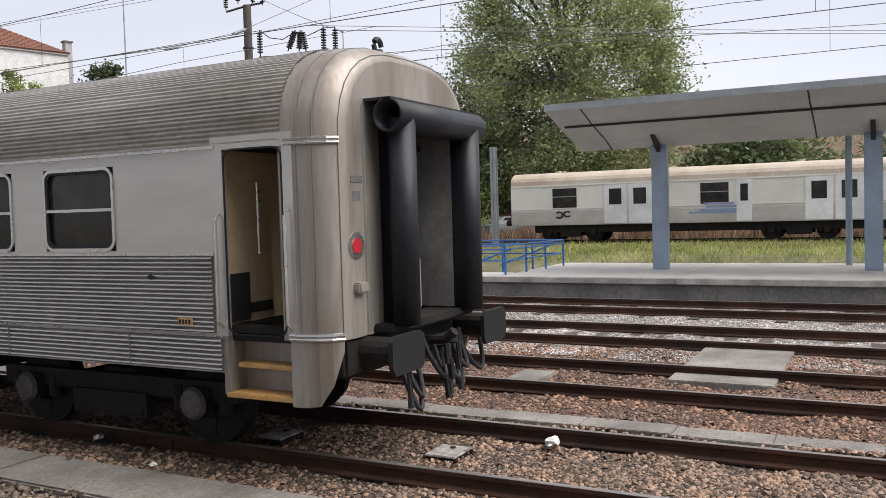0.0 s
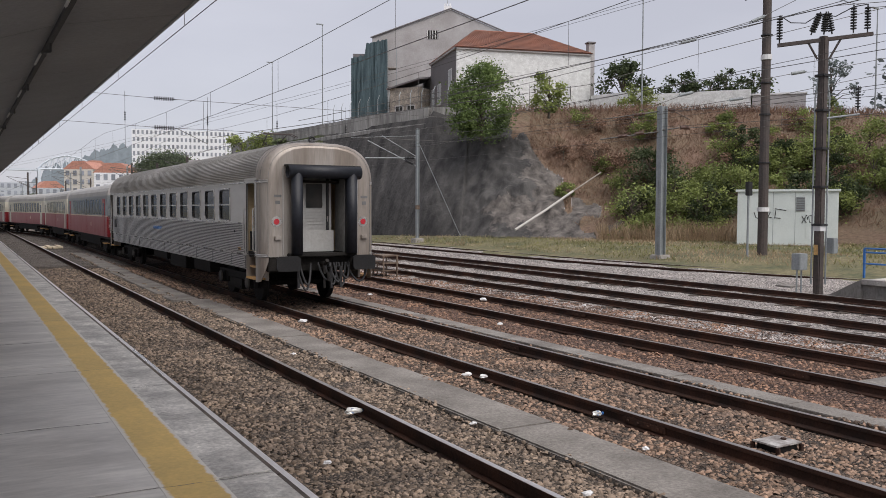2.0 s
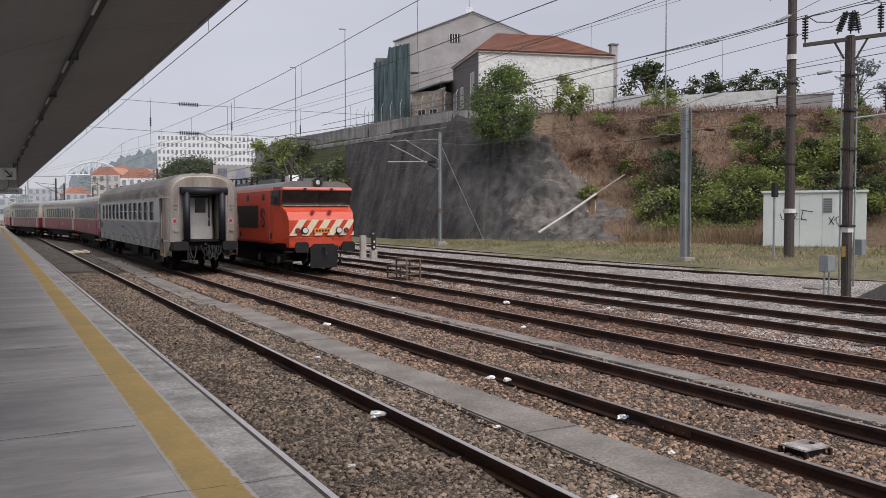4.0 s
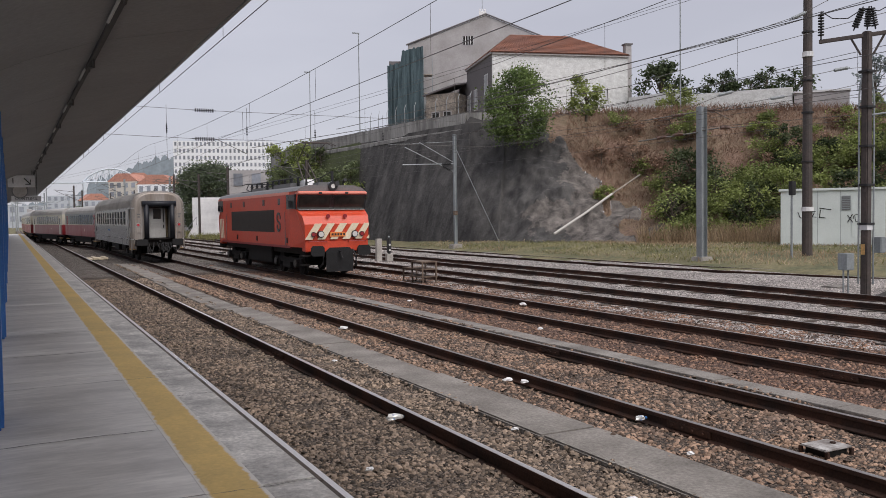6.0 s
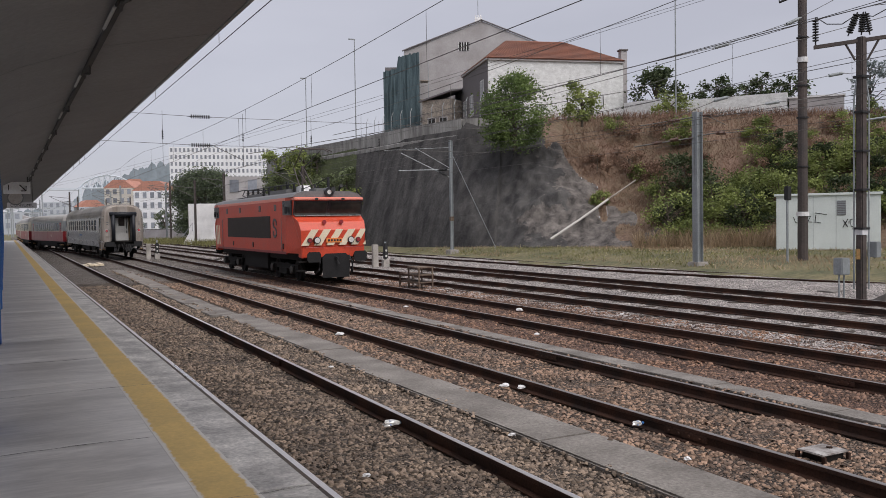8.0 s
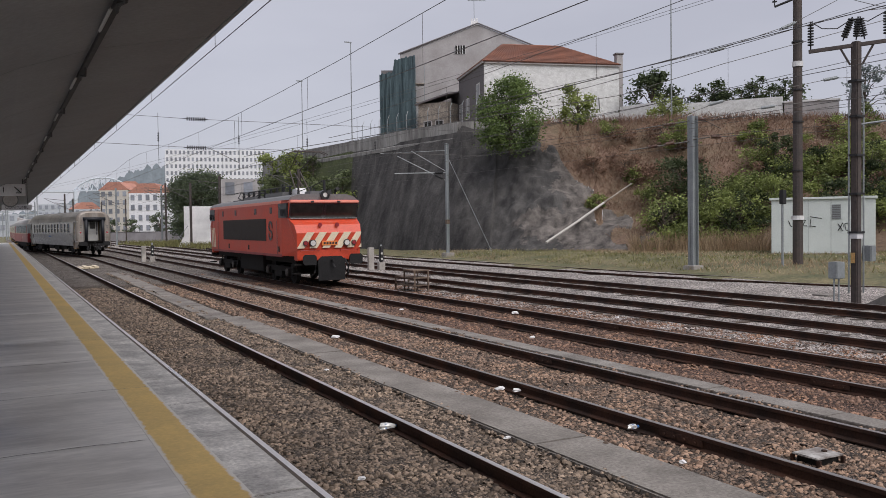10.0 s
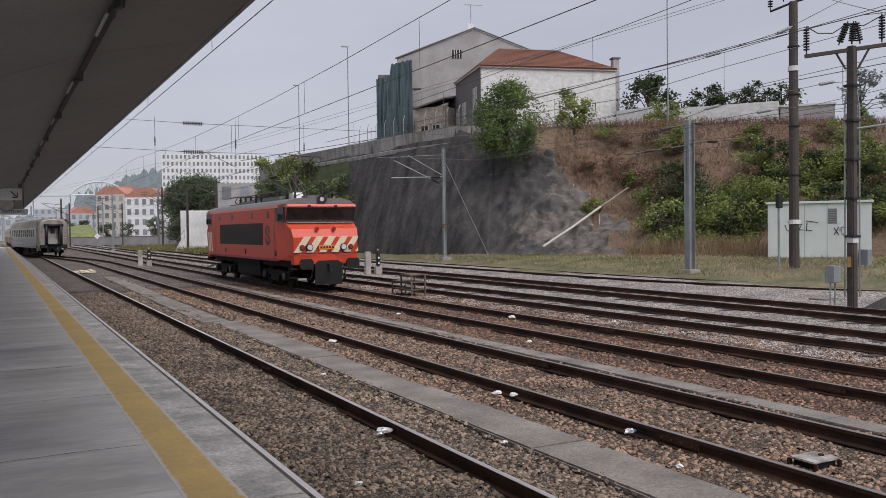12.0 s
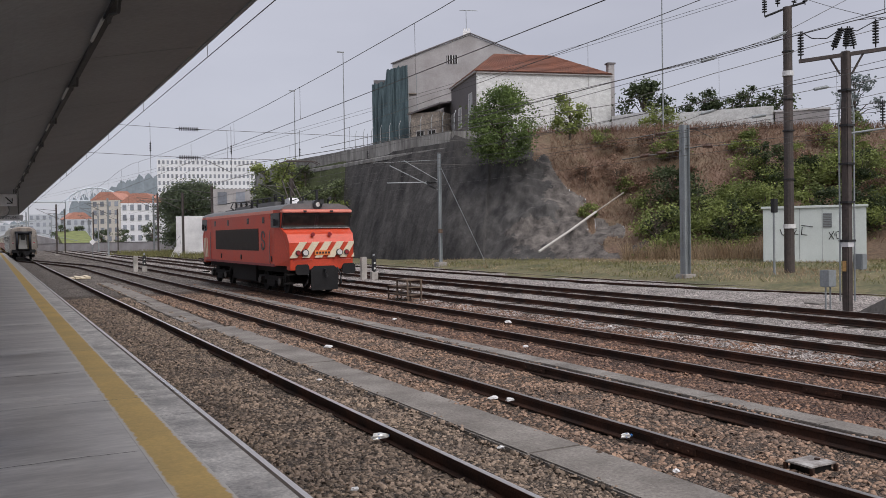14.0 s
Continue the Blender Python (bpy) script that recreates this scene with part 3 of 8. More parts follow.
def butterfly(name, label, cx, y0, y1, half, knee, vz, kz, ez, panel, material, base, columns, col_mat, inset):
    c = thing(name, label, "canopy", kind="structure")
    y = y0
    while y < y1 - 0.1:
        for s in (-1, 1):
            ob = part("panel", extrude(wing(s, half, knee, vz, kz, ez), y + 0.012, min(y + panel, y1) - 0.012), material, c)
            ob.location.x = cx
            if col_mat is BLUE_PAINT:
                continue
            ob = part("seam", extrude(wing(s, half, knee, vz - 0.012, kz - 0.012, ez - 0.012), y - 0.02, y + 0.02), DARK, c, "dark seam between roof panels")
            ob.location.x = cx
        y += panel
    for s in (-1, 1):
        ob = part("fascia", extrude([(s * half, ez - 0.02), (s * (half + 0.05), ez - 0.02), (s * (half + 0.05), ez + 0.16), (s * half, ez + 0.16)], y0, y1), GALV, c, "grey metal edge trim")
        ob.location.x = cx
    for y in columns:
        if col_mat is BLUE_PAINT:
            part("column", boxes((cx - 0.15, cx + 0.15, y - 0.22, y + 0.22, base, vz + 0.05), bevel=0.02), col_mat, c, "blue steel column")
            continue
        bm = boxes((cx - 0.15, cx + 0.15, y - 0.22, y + 0.22, base, vz + 0.05), bevel=0.02)
        part("column", bm, col_mat, c, "pale blue steel column")
        part("bracket", slab([(cx - 0.9, vz + 0.3), (cx, vz - 0.25), (cx + 0.9, vz + 0.3), (cx, vz + 0.06)], 0.12, "y", y - 0.06), DARK, c)
    return c


near_canopy = butterfly("canopy", "grey panelled butterfly platform canopy on blue columns", -0.225, -14, 110, 3.2, 1.5, 4.35, 4.96, 5.30, 5.5, CANOPY, PZ,
                        [12.7 + 5.5 * k for k in range(-4, 18)], BLUE_PAINT, 0)
for s in (-1, 1):
    part("cable_tray", boxes((-0.225 + s * 1.5 - 0.035, -0.225 + s * 1.5 + 0.035, -14, 109.5, 4.88, 4.95)), DARK, near_canopy, "dark cable run along the crease")
    for k in range(23):
        y = -9.5 + 5.0 * k
        part("tube_lamp", boxes((-0.225 + s * 1.43 - 0.02, -0.225 + s * 1.43 + 0.02, y, y + 1.25, 4.83, 4.87), bevel=0.015), CANOPY_PALE, near_canopy, "unlit strip lamp")
        part("cable_loop", bar([(-0.225 + s * 1.5, y - 0.9, 4.9), (-0.225 + s * 1.52, y - 0.6, 4.80), (-0.225 + s * 1.48, y - 0.25, 4.84), (-0.225 + s * 1.5, y + 0.05, 4.83)], 0.022, 6), DARK, near_canopy, "sagging lamp cable")

far_plat = thing("far_platform", "low concrete island platform beyond the tracks", "platform", kind="structure")
for k in range(9):
    y = 14.7 - 5.0 * (k + 1)
    part("slab", boxes((21.95, 23.3 if k == 0 else 27.6, y, y + 4.99, -0.4, 0.44), bevel=0.012), FAR_SLAB, far_plat)
    part("coping", boxes((21.62, 21.947, y, y + 4.985, 0.30, 0.445), bevel=0.01), COPING, far_plat)
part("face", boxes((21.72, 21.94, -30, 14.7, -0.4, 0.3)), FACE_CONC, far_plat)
part("ramp", slab([(14.7, 0.44), (15.75, -0.1), (15.75, -0.3), (14.7, -0.3)], 1.68, "x", 21.62), FACE_CONC, far_plat, "sloping concrete ramp end")
far_canopy = butterfly("canopy", "pale grey butterfly canopy of the island platform", 25.0, -32, 8.2, 3.0, 1.95, 4.0, 4.60, 4.95, 5.6, CANOPY_PALE, 0.44,
                       [5.8 - 5.55 * k for k in range(7)], PALE_BLUE, 0)
for s in (-1, 1):
    part("cable_tray", boxes((25 + s * 1.95 - 0.03, 25 + s * 1.95 + 0.03, -31.5, 8.0, 4.54, 4.60)), DARK, far_canopy, "dark cable run along the crease")
drain = thing("downpipe", "slim pale blue pole beside a canopy column", "pole")
part("pole", bar([(26.9, 0.9, 0.44), (26.9, 0.9, 4.3)], 0.09, 10), PALE_BLUE, drain)

# blue railing round the platform stairs
rail_fence = thing("railing", "bright blue tubular steel railing at the platform end", "railing")
corners = [(22.2, 15.0), (22.3, 9.6), (26.1, 9.2), (26.1, 14.5)]
for (xa, ya), (xb, yb) in zip(corners, corners[1:]):
    n = max(3, int(math.hypot(xb - xa, yb - ya) / 1.0))
    for z in (1.28, 1.17, 0.85):
        part("rail", bar([(xa, ya, z), (xb, yb, z)], 0.024), BLUE_PAINT, rail_fence)
    for i in range(0 if (xa, ya) == corners[0] else 1, n + 1):
        x, y = xa + (xb - xa) * i / n, ya + (yb - ya) * i / n
        part("post", boxes((x - 0.025, x + 0.025, y - 0.025, y + 0.025, 0.44 if x < 23.3 or y < 9.65 else -0.2, 1.28)), BLUE_PAINT, rail_fence)
for x in (22.3, 26.1):
    part("brace", bar([(x, 9.4, 1.2), (x, 11.4, 0.46)], 0.028), BLUE_PAINT, rail_fence)

# ---- walkways between the rails ----
walkway = thing("walkway", "broken concrete slab path between the tracks", "path", kind="structure")
rng = random.Random(5)
for k in range(13):
    y = 0.0 + 3.9 * k
    x0 = 5.15 + (0.0 if y < 27 else 0.02 * (y - 27))
    if y > 23:
        x0 -= 0.25
    ob = part("slab", boxes((x0, x0 + 0.72 + 0.05 * rng.random(), y, y + 3.885, -0.3, -0.135 + 0.03 * rng.random()), bevel=0.02), WALK_CONC, walkway)
walkway_2 = thing("cable_trough", "narrow concrete cable trough lids along the rail", "path", kind="structure")
for k in range(46):
    y = -2.0 + 1.0 * k
    part("lid", boxes((8.86, 9.26, y, y + 0.995, -0.3, -0.085 + 0.015 * rng.random()), bevel=0.008), WALK_CONC, walkway_2)

# ---- embankment and retaining wall ----
BASE = [(34, 120), (27.5, 99), (27.0, 87), (28.6, 74), (29.5, 66), (30.5, 57), (33, 50), (37, 44.5), (41.5, 39), (45, 31), (47.5, 24), (51, 16), (55, 5), (57, -10), (60, -60)]
TOP = [(42, 132), (30, 106), (28.8, 90.5), (31.0, 78), (31.9, 69), (33.7, 61), (39.6, 58.5), (48, 56), (55, 52), (62, 49.5), (70, 46), (75, 37), (79, 22), (80, -10), (82, -60)]
TOPZ = [9.5, 9.8, 10.15, 10.3, 10.35, 10.4, 10.55, 10.75, 10.8, 10.8, 10.8, 10.0, 8.5, 7.5, 7]


def along(u):
    i = min(len(BASE) - 2, int(u))
    f = u - i
    lerp = lambda a, b: a + (b - a) * f
    return (lerp(BASE[i][0], BASE[i + 1][0]), lerp(BASE[i][1], BASE[i + 1][1]), lerp(TOP[i][0], TOP[i + 1][0]), lerp(TOP[i][1], TOP[i + 1][1]), lerp(TOPZ[i], TOPZ[i + 1]))


def bank(u, v, lump=1.0):
    """A point of the bank: u along it, v from foot to top."""
    bx, by, tx, ty, tz = along(u)
    gz = ground_z(bx, by) - 0.05
    x, y, z = bx + (tx - bx) * v, by + (ty - by) * v, gz + (tz - gz) * (v if u > 5.5 else v ** 0.9)
    soft = min(1, max(0, u - 5)) * 0.9 + 0.12
    d = lump * soft * (1.1 * noise.noise((x * 0.16, y * 0.16, z * 0.2)) + 0.45 * noise.noise((x * 0.6, y * 0.6, z * 0.6)) + 0.22 * noise.noise((x * 1.7, y * 1.7, z * 1.5))) * min(1, 5 * v) * min(1, 5 * (1 - v))
    return Vector((x - 0.6 * d, y - 0.5 * d, z + 0.6 * d))


def bank_sheet(name, u0, u1, nu, nv, material, label, category, keep=None, worn=None):
    us, vs = np.linspace(u0, u1, nu + 1), np.linspace(0, 1, nv + 1)
    verts = [bank(u, v) for u in us for v in vs]
    faces = []
    for i in range(nu):
        for j in range(nv):
            if keep is None or keep((us[i] + us[i + 1]) / 2, (vs[j] + vs[j + 1]) / 2):
                a = i * (nv + 1) + j
                faces.append((a, a + nv + 1, a + nv + 2, a + 1))
    ob = raw(name, verts, faces, material)
    ob.data.polygons.foreach_set("use_smooth", [True] * len(faces))
    if worn:
        ob.data.attributes.new("worn", "FLOAT", "POINT").data.foreach_set("value", [worn(u, v) for u in us for v in vs])
    return tagged(ob, label, category, kind="structure")


def rocky(u, v):
    """Where bare rock shows through the slope."""
    return u < 6.0 or v < 1.0 - (u - 5.6) * 0.62 + 0.25 * noise.noise((u * 6, v * 7, 3.3)) and u < 7.4


def worn(u, v):
    """How far the sprayed concrete has come off the rock: past 0.5 it is bare."""
    return 0.5 + 0.62 * (u - 6.15) + 0.5 * noise.noise((u * 2.5, v * 3, 9.1)) - 0.25 * (0.5 - v) ** 2


bank_sheet("retaining_wall", 3.0, 7.6, 380, 90, WALL_MIX, "dark sprayed-concrete retaining wall breaking into pale bare rock", "wall", rocky, worn)
bank_sheet("slope", 6.0, 7.6, 160, 90, SLOPE_DRY, "steep dry bank with brown grass", "bank", lambda u, v: not rocky(u, v))
bank_sheet("slope", 7.6, 14, 150, 40, SLOPE_DRY, "steep dry bank with brown grass and shrubs", "bank")
bank_sheet("slope", 0, 3.0, 60, 24, SLOPE_GREEN, "overgrown green bank below the parapet", "bank")
# plateau above
pv, pf = [], []
for i, (x, y) in enumerate(TOP):
    away = Vector((x, y)).normalized() * 110
    pv += [(x - 0.05, y, TOPZ[i] - 0.02), (x + 0.25 * away.x, y + 0.25 * away.y, TOPZ[i] + (1.6 if i > 5 else -0.1)), (x + away.x, y + away.y, TOPZ[i] + (3 if i > 5 else -0.1))]
for i in range(len(TOP) - 1):
    pf += [(3 * i, 3 * i + 1, 3 * i + 4, 3 * i + 3), (3 * i + 1, 3 * i + 2, 3 * i + 5, 3 * i + 4)]
tagged(raw("plateau", pv, pf, SLOPE_DRY), "dry grassy ground above the bank", "ground", kind="structure")
# parapet along the wall's top
parapet = thing("parapet", "weathered concrete parapet on the retaining wall", "parapet", kind="structure")
us = np.linspace(0.6, 5.75, 27)
for a, b in zip(us, us[1:]):
    p, q = Vector(along(a)[2:5]), Vector(along(b)[2:5])
    d = (q - p).normalized()
    n = Vector((-d.y, d.x, 0)) * (1 if (-d.y * p.x + d.x * p.y) < 0 else -1)
    bm = bmesh.new()
    vs = [bm.verts.new(c + n * o + Vector((0, 0, z))) for c in (p + d * 0.01, q - d * 0.01) for o, z in ((0.45, -1.35), (-0.25, -1.35), (-0.25, 0.25), (0.25, 0.25), (0.25, -0.95), (0.45, -1.05))]
    for i in range(6):
        bm.faces.new((vs[i], vs[(i + 1) % 6], vs[6 + (i + 1) % 6], vs[6 + i]))
    bm.faces.new(vs[:6]), bm.faces.new(vs[6:])
    part("panel", bm, PARAPET, parapet)


# ---- silver coach ----
def roof_line(half, z_side, z_top, n=14):
    """Half-round roof from the right side over to the left."""
    out = []
    for i in range(n + 1):
        a = math.pi * i / n
        x = half * math.copysign(abs(math.cos(a)) ** 0.62, math.cos(a))
        out.append((x, z_side + (z_top - z_side) * math.sin(a) ** 0.85))
    return out


def frame_bm(x, y0, y1, z0, z1, w, d):
    """A rounded window surround standing on a side wall at x; d is its depth outwards."""
    bm = bmesh.new()
    r = 0.09

    def ring(off, xx):
        pts = []
        for cy, cz, a0 in ((y1 - r, z1 - r, 0), (y0 + r, z1 - r, 90), (y0 + r, z0 + r, 180), (y1 - r, z0 + r, 270)):
            for k in range(5):
                a = radians(a0 + 22.5 * k)
                pts.append(bm.verts.new((xx, cy + (r + off) * math.cos(a), cz + (r + off) * math.sin(a))))
        return pts
    rings = [ring(w, x), ring(w, x + d), ring(0, x + d), ring(0, x)]
    for a, b in zip(rings, rings[1:]):
        for i in range(20):
            bm.faces.new((a[i], a[(i + 1) % 20], b[(i + 1) % 20], b[i]))
    return bm


def pane_bm(x, y0, y1, z0, z1):
    bm = bmesh.new()
    box(bm, x - 0.004, x + 0.004, y0, y1, z0, z1)
    return bm


def wheelset(parent, y, r=0.45):
    bm = bmesh.new()
    for s in (-1, 1):
        tube(bm, [(s * 0.80, 0, 0), (s * 0.83, 0, 0)], r + 0.03, 24)
        tube(bm, [(s * 0.83, 0, 0), (s * 0.94, 0, 0)], r, 24)
        tube(bm, [(s * 0.94, 0, 0), (s * 1.02, 0, 0)], 0.13, 10)
        box(bm, s * 0.945 - 0.008, s * 0.945 + 0.008, -0.04, 0.04, -0.36, 0.36)
    tube(bm, [(-0.83, 0, 0), (0.83, 0, 0)], 0.08, 10)
    ob = part("wheelset", bm, UNDER, parent, "grimy steel wheels on an axle")
    ob.location = (0, y, r)
    return ob


def bogie(parent, y, base=2.5, covers=False):
    for s in (-1, 1) if covers else ():
        for d in (-1, 1):
            part("axle_cover", bar([(s * 1.22, y + d * base / 2, 0.47), (s * 1.26, y + d * base / 2, 0.47)], 0.17, 16, 0.14), HUB, parent, "dusty round axle-box cover")
    bm = bmesh.new()
    for s in (-1, 1):
        box(bm, s * 1.06 - 0.06, s * 1.06 + 0.06, y - base / 2 - 0.5, y + base / 2 + 0.5, 0.48, 0.68)
        box(bm, s * 1.10 - 0.07, s * 1.10 + 0.07, y - 0.55, y + 0.55, 0.24, 0.50)
        for d in (-1, 1):
            box(bm, s * 1.08 - 0.10, s * 1.08 + 0.10, y + d * base / 2 - 0.16, y + d * base / 2 + 0.16, 0.32, 0.62)
            tube(bm, [(s * 1.17, y + d * base / 2, 0.46), (s * 1.23, y + d * base / 2, 0.46)], 0.15, 14)
            for o in (-0.3, 0.3):
                tube(bm, [(s * 1.08, y + d * base / 2 + o, 0.36), (s * 1.08, y + d * base / 2 + o, 0.62)], 0.075, 8)
        tube(bm, [(s * 1.12, y - 0.5, 0.3), (s * 1.12, y + 0.5, 0.3)], 0.07, 8)
    box(bm, -1.0, 1.0, y - 0.25, y + 0.25, 0.42, 0.72)
    part("bogie", bm, UNDER, parent, "black grimy bogie frame with springs")
    return [wheelset(parent, y - base / 2), wheelset(parent, y + base / 2)]


SPIN = []
L = 24.0
coach = thing("passenger_coach", "stainless steel passenger coach with ribbed sides, door open", "train coach")
HW, EY = 1.45, 0.45
# body sides, with a real doorway at each end of the near side
WZ0, WZ1 = 2.01, 2.86
win_y = [3.07 + 1.555 * k for k in range(12)]
for s in (-1, 1):
    bm = bmesh.new()
    x0, x1 = (s * HW - 0.05, s * HW) if s > 0 else (s * HW, s * HW + 0.05)
    cuts = []
    for y in win_y:
        cuts.append((y, y + 1.04))
    edge = 1.72
    for a, b in cuts + [(L - 1.72, None)]:
        box(bm, x0, x1, edge, a, 1.9, 2.97)
        edge = b
    for a, b in cuts:
        box(bm, x0, x1, a, b, 1.9, WZ0)
        box(bm, x0, x1, a, b, WZ1, 2.97)
    box(bm, x0, x1, 1.72, L - 1.72, 1.2, 1.9)
    part("side_wall", bm, STEEL, coach)
    # ribs of the lower side and of the skirt
    # Dark backing behind the ribs paints the grooves' shade into the colour.
    part("rib_shade_strip", boxes((*sorted((s * (HW - 0.012), s * (HW + 0.006))), 1.79, L - 1.79, 1.232, 1.962), (*sorted((s * (HW - 0.012), s * (HW + 0.006))), 1.73, L - 1.73, 0.875, 1.192)), GANG_WALL, coach, "grimy dark strips that paint shade between the ribs")
    for z0, z1, n, ya in ((1.235, 1.965, 17, 1.80), (0.88, 1.19, 7, 1.72)):
        step = (z1 - z0) / n
        for i in range(n):
            bm = bmesh.new()
            z = z0 + step * i
            vs = [bm.verts.new(p) for y in (ya, L - ya) for p in ((s * (HW - 0.012), y, z), (s * (HW + 0.030), y, z + 0.28 * step), (s * (HW + 0.028), y, z + 0.55 * step), (s * (HW - 0.012), y, z + 0.80 * step))]
            for j in range(3):
                bm.faces.new((vs[j], vs[j + 1], vs[5 + j], vs[4 + j]))
            part("rib", bm, STEEL, coach)
    part("skirt", boxes(*((((s * HW - 0.05) if s > 0 else s * HW + 0.01), (s * HW - 0.01) if s > 0 else s * HW + 0.05, 1.72, L - 1.72, 0.86, 1.21),)), STEEL, coach)
    xs = sorted((s * HW, s * (HW + 0.022)))
    part("belt_strip", boxes((*xs, 1.78, L - 1.78, 1.965, 1.99), (*xs, 1.78, L - 1.78, 1.20, 1.228)), CHROME, coach, "bright trim strip")
    part("gutter", boxes((*sorted((s * HW, s * (HW + 0.03))), 1.72, L - 1.72, 2.955, 2.985)), CHROME, coach, "bright rain gutter")
    for y in win_y:
        fr = part("window", frame_bm(s * HW, y + 0.03, y + 1.01, WZ0 + 0.03, WZ1 - 0.03, 0.032, s * 0.018), CHROME, coach, "drop window in a bright rounded frame")
        part("gasket", frame_bm(s * (HW - 0.01), y + 0.055, y + 0.985, WZ0 + 0.055, WZ1 - 0.055, 0.03, s * 0.02), RUBBER, fr)
        part("pane", pane_bm(s * (HW - 0.03), y, y + 1.04, WZ0, WZ1), GLASS_DARK, fr)
        part("bar", boxes((*sorted((s * (HW - 0.02), s * (HW + 0.012))), y + 0.03, y + 1.01, 2.415, 2.445)), CHROME, fr)
        bl = rng.random()
        if bl > 0.62:
            part("blind", boxes((*sorted((s * (HW - 0.045), s * (HW - 0.038))), y + 0.5 * (bl > 0.75), y + 1.0, 2.45, WZ1)), GANG_WALL, fr, "half-drawn grey blind behind the glass")
# roof with fine ribs
prof = roof_line(HW, 2.97, 3.93)
fine = []
for (xa, za), (xb, zb) in zip(prof, prof[1:]):
    n = max(1, round(math.hypot(xb - xa, zb - za) / 0.047))
    fine += [(xa + (xb - xa) * i / n, za + (zb - za) * i / n) for i in range(n)]
fine.append(prof[-1])
ribbed = []
for i, (x, z) in enumerate(fine):
    if 0 < i < len(fine) - 1 and abs(x) > 0.62:
        c = Vector((x, z - 2.4)).normalized() * 0.017
        (xa, za), (xb, zb) = fine[i], fine[i + 1]
        m = lambda f: (xa + (xb - xa) * f, za + (zb - za) * f)
        ribbed += [(x, z), (m(0.28)[0] + c.x, m(0.28)[1] + c.y), (m(0.52)[0] + c.x, m(0.52)[1] + c.y), m(0.80)]
    else:
        ribbed.append((x, z))
part("roof", extrude(ribbed, 0.98, L - 0.98, closed=False), STEEL_ROOF, coach, "ribbed stainless roof")
part("roof_walkway", boxes((-0.32, 0.32, 0.9, L - 0.9, 3.90, 3.955)), STEEL_ROOF, coach)
for s in (-1, 1):
    part("roof_strip", boxes((*sorted((s * 0.58, s * 0.61)), 1.0, L - 1.0, 3.86, 3.93)), STEEL_ROOF, coach)
# end caps: rounded in plan
def end_ring(y, half, top, low=1.2):
    p = roof_line(half, 2.97 - (HW - half) * 0.2, top, 16)
    return [(half, y, low)] + [(x, y, z) for x, z in p] + [(-half, y, low)]


def end_cap(flip):
    bm = bmesh.new()
    Y = lambda y: L - y if flip else y
    rows = []
    for y, half, top in ((1.0, HW, 3.93), (0.80, HW, 3.93), (0.64, 1.425, 3.92), (0.53, 1.37, 3.89), (0.46, 1.29, 3.84), (0.43, 1.20, 3.78)):
        rows.append([bm.verts.new((a, Y(b), c)) for a, b, c in end_ring(y, half, top)])
    for a, b in zip(rows, rows[1:]):
        for i in range(len(a) - 1):
            # leave the doorway open on both sides
            bm.faces.new((a[i], a[i + 1], b[i + 1], b[i]))
    # flat end with the gangway doorway
    r = rows[-1]
    n = len(r)
    inner = [bm.verts.new((x, Y(0.43), z)) for x, z in ((0.62, 1.2), (0.62, 2.2), (0.62, 3.2), (-0.62, 3.2), (-0.62, 2.2), (-0.62, 1.2))]
    bm.faces.new([r[0], r[1], inner[2], inner[1], inner[0]])
    bm.faces.new([r[-1], r[-2], inner[3], inner[4], inner[5]][::-1])
    bm.faces.new([inner[2]] + r[1:n - 1] + [inner[3]])
    return bm


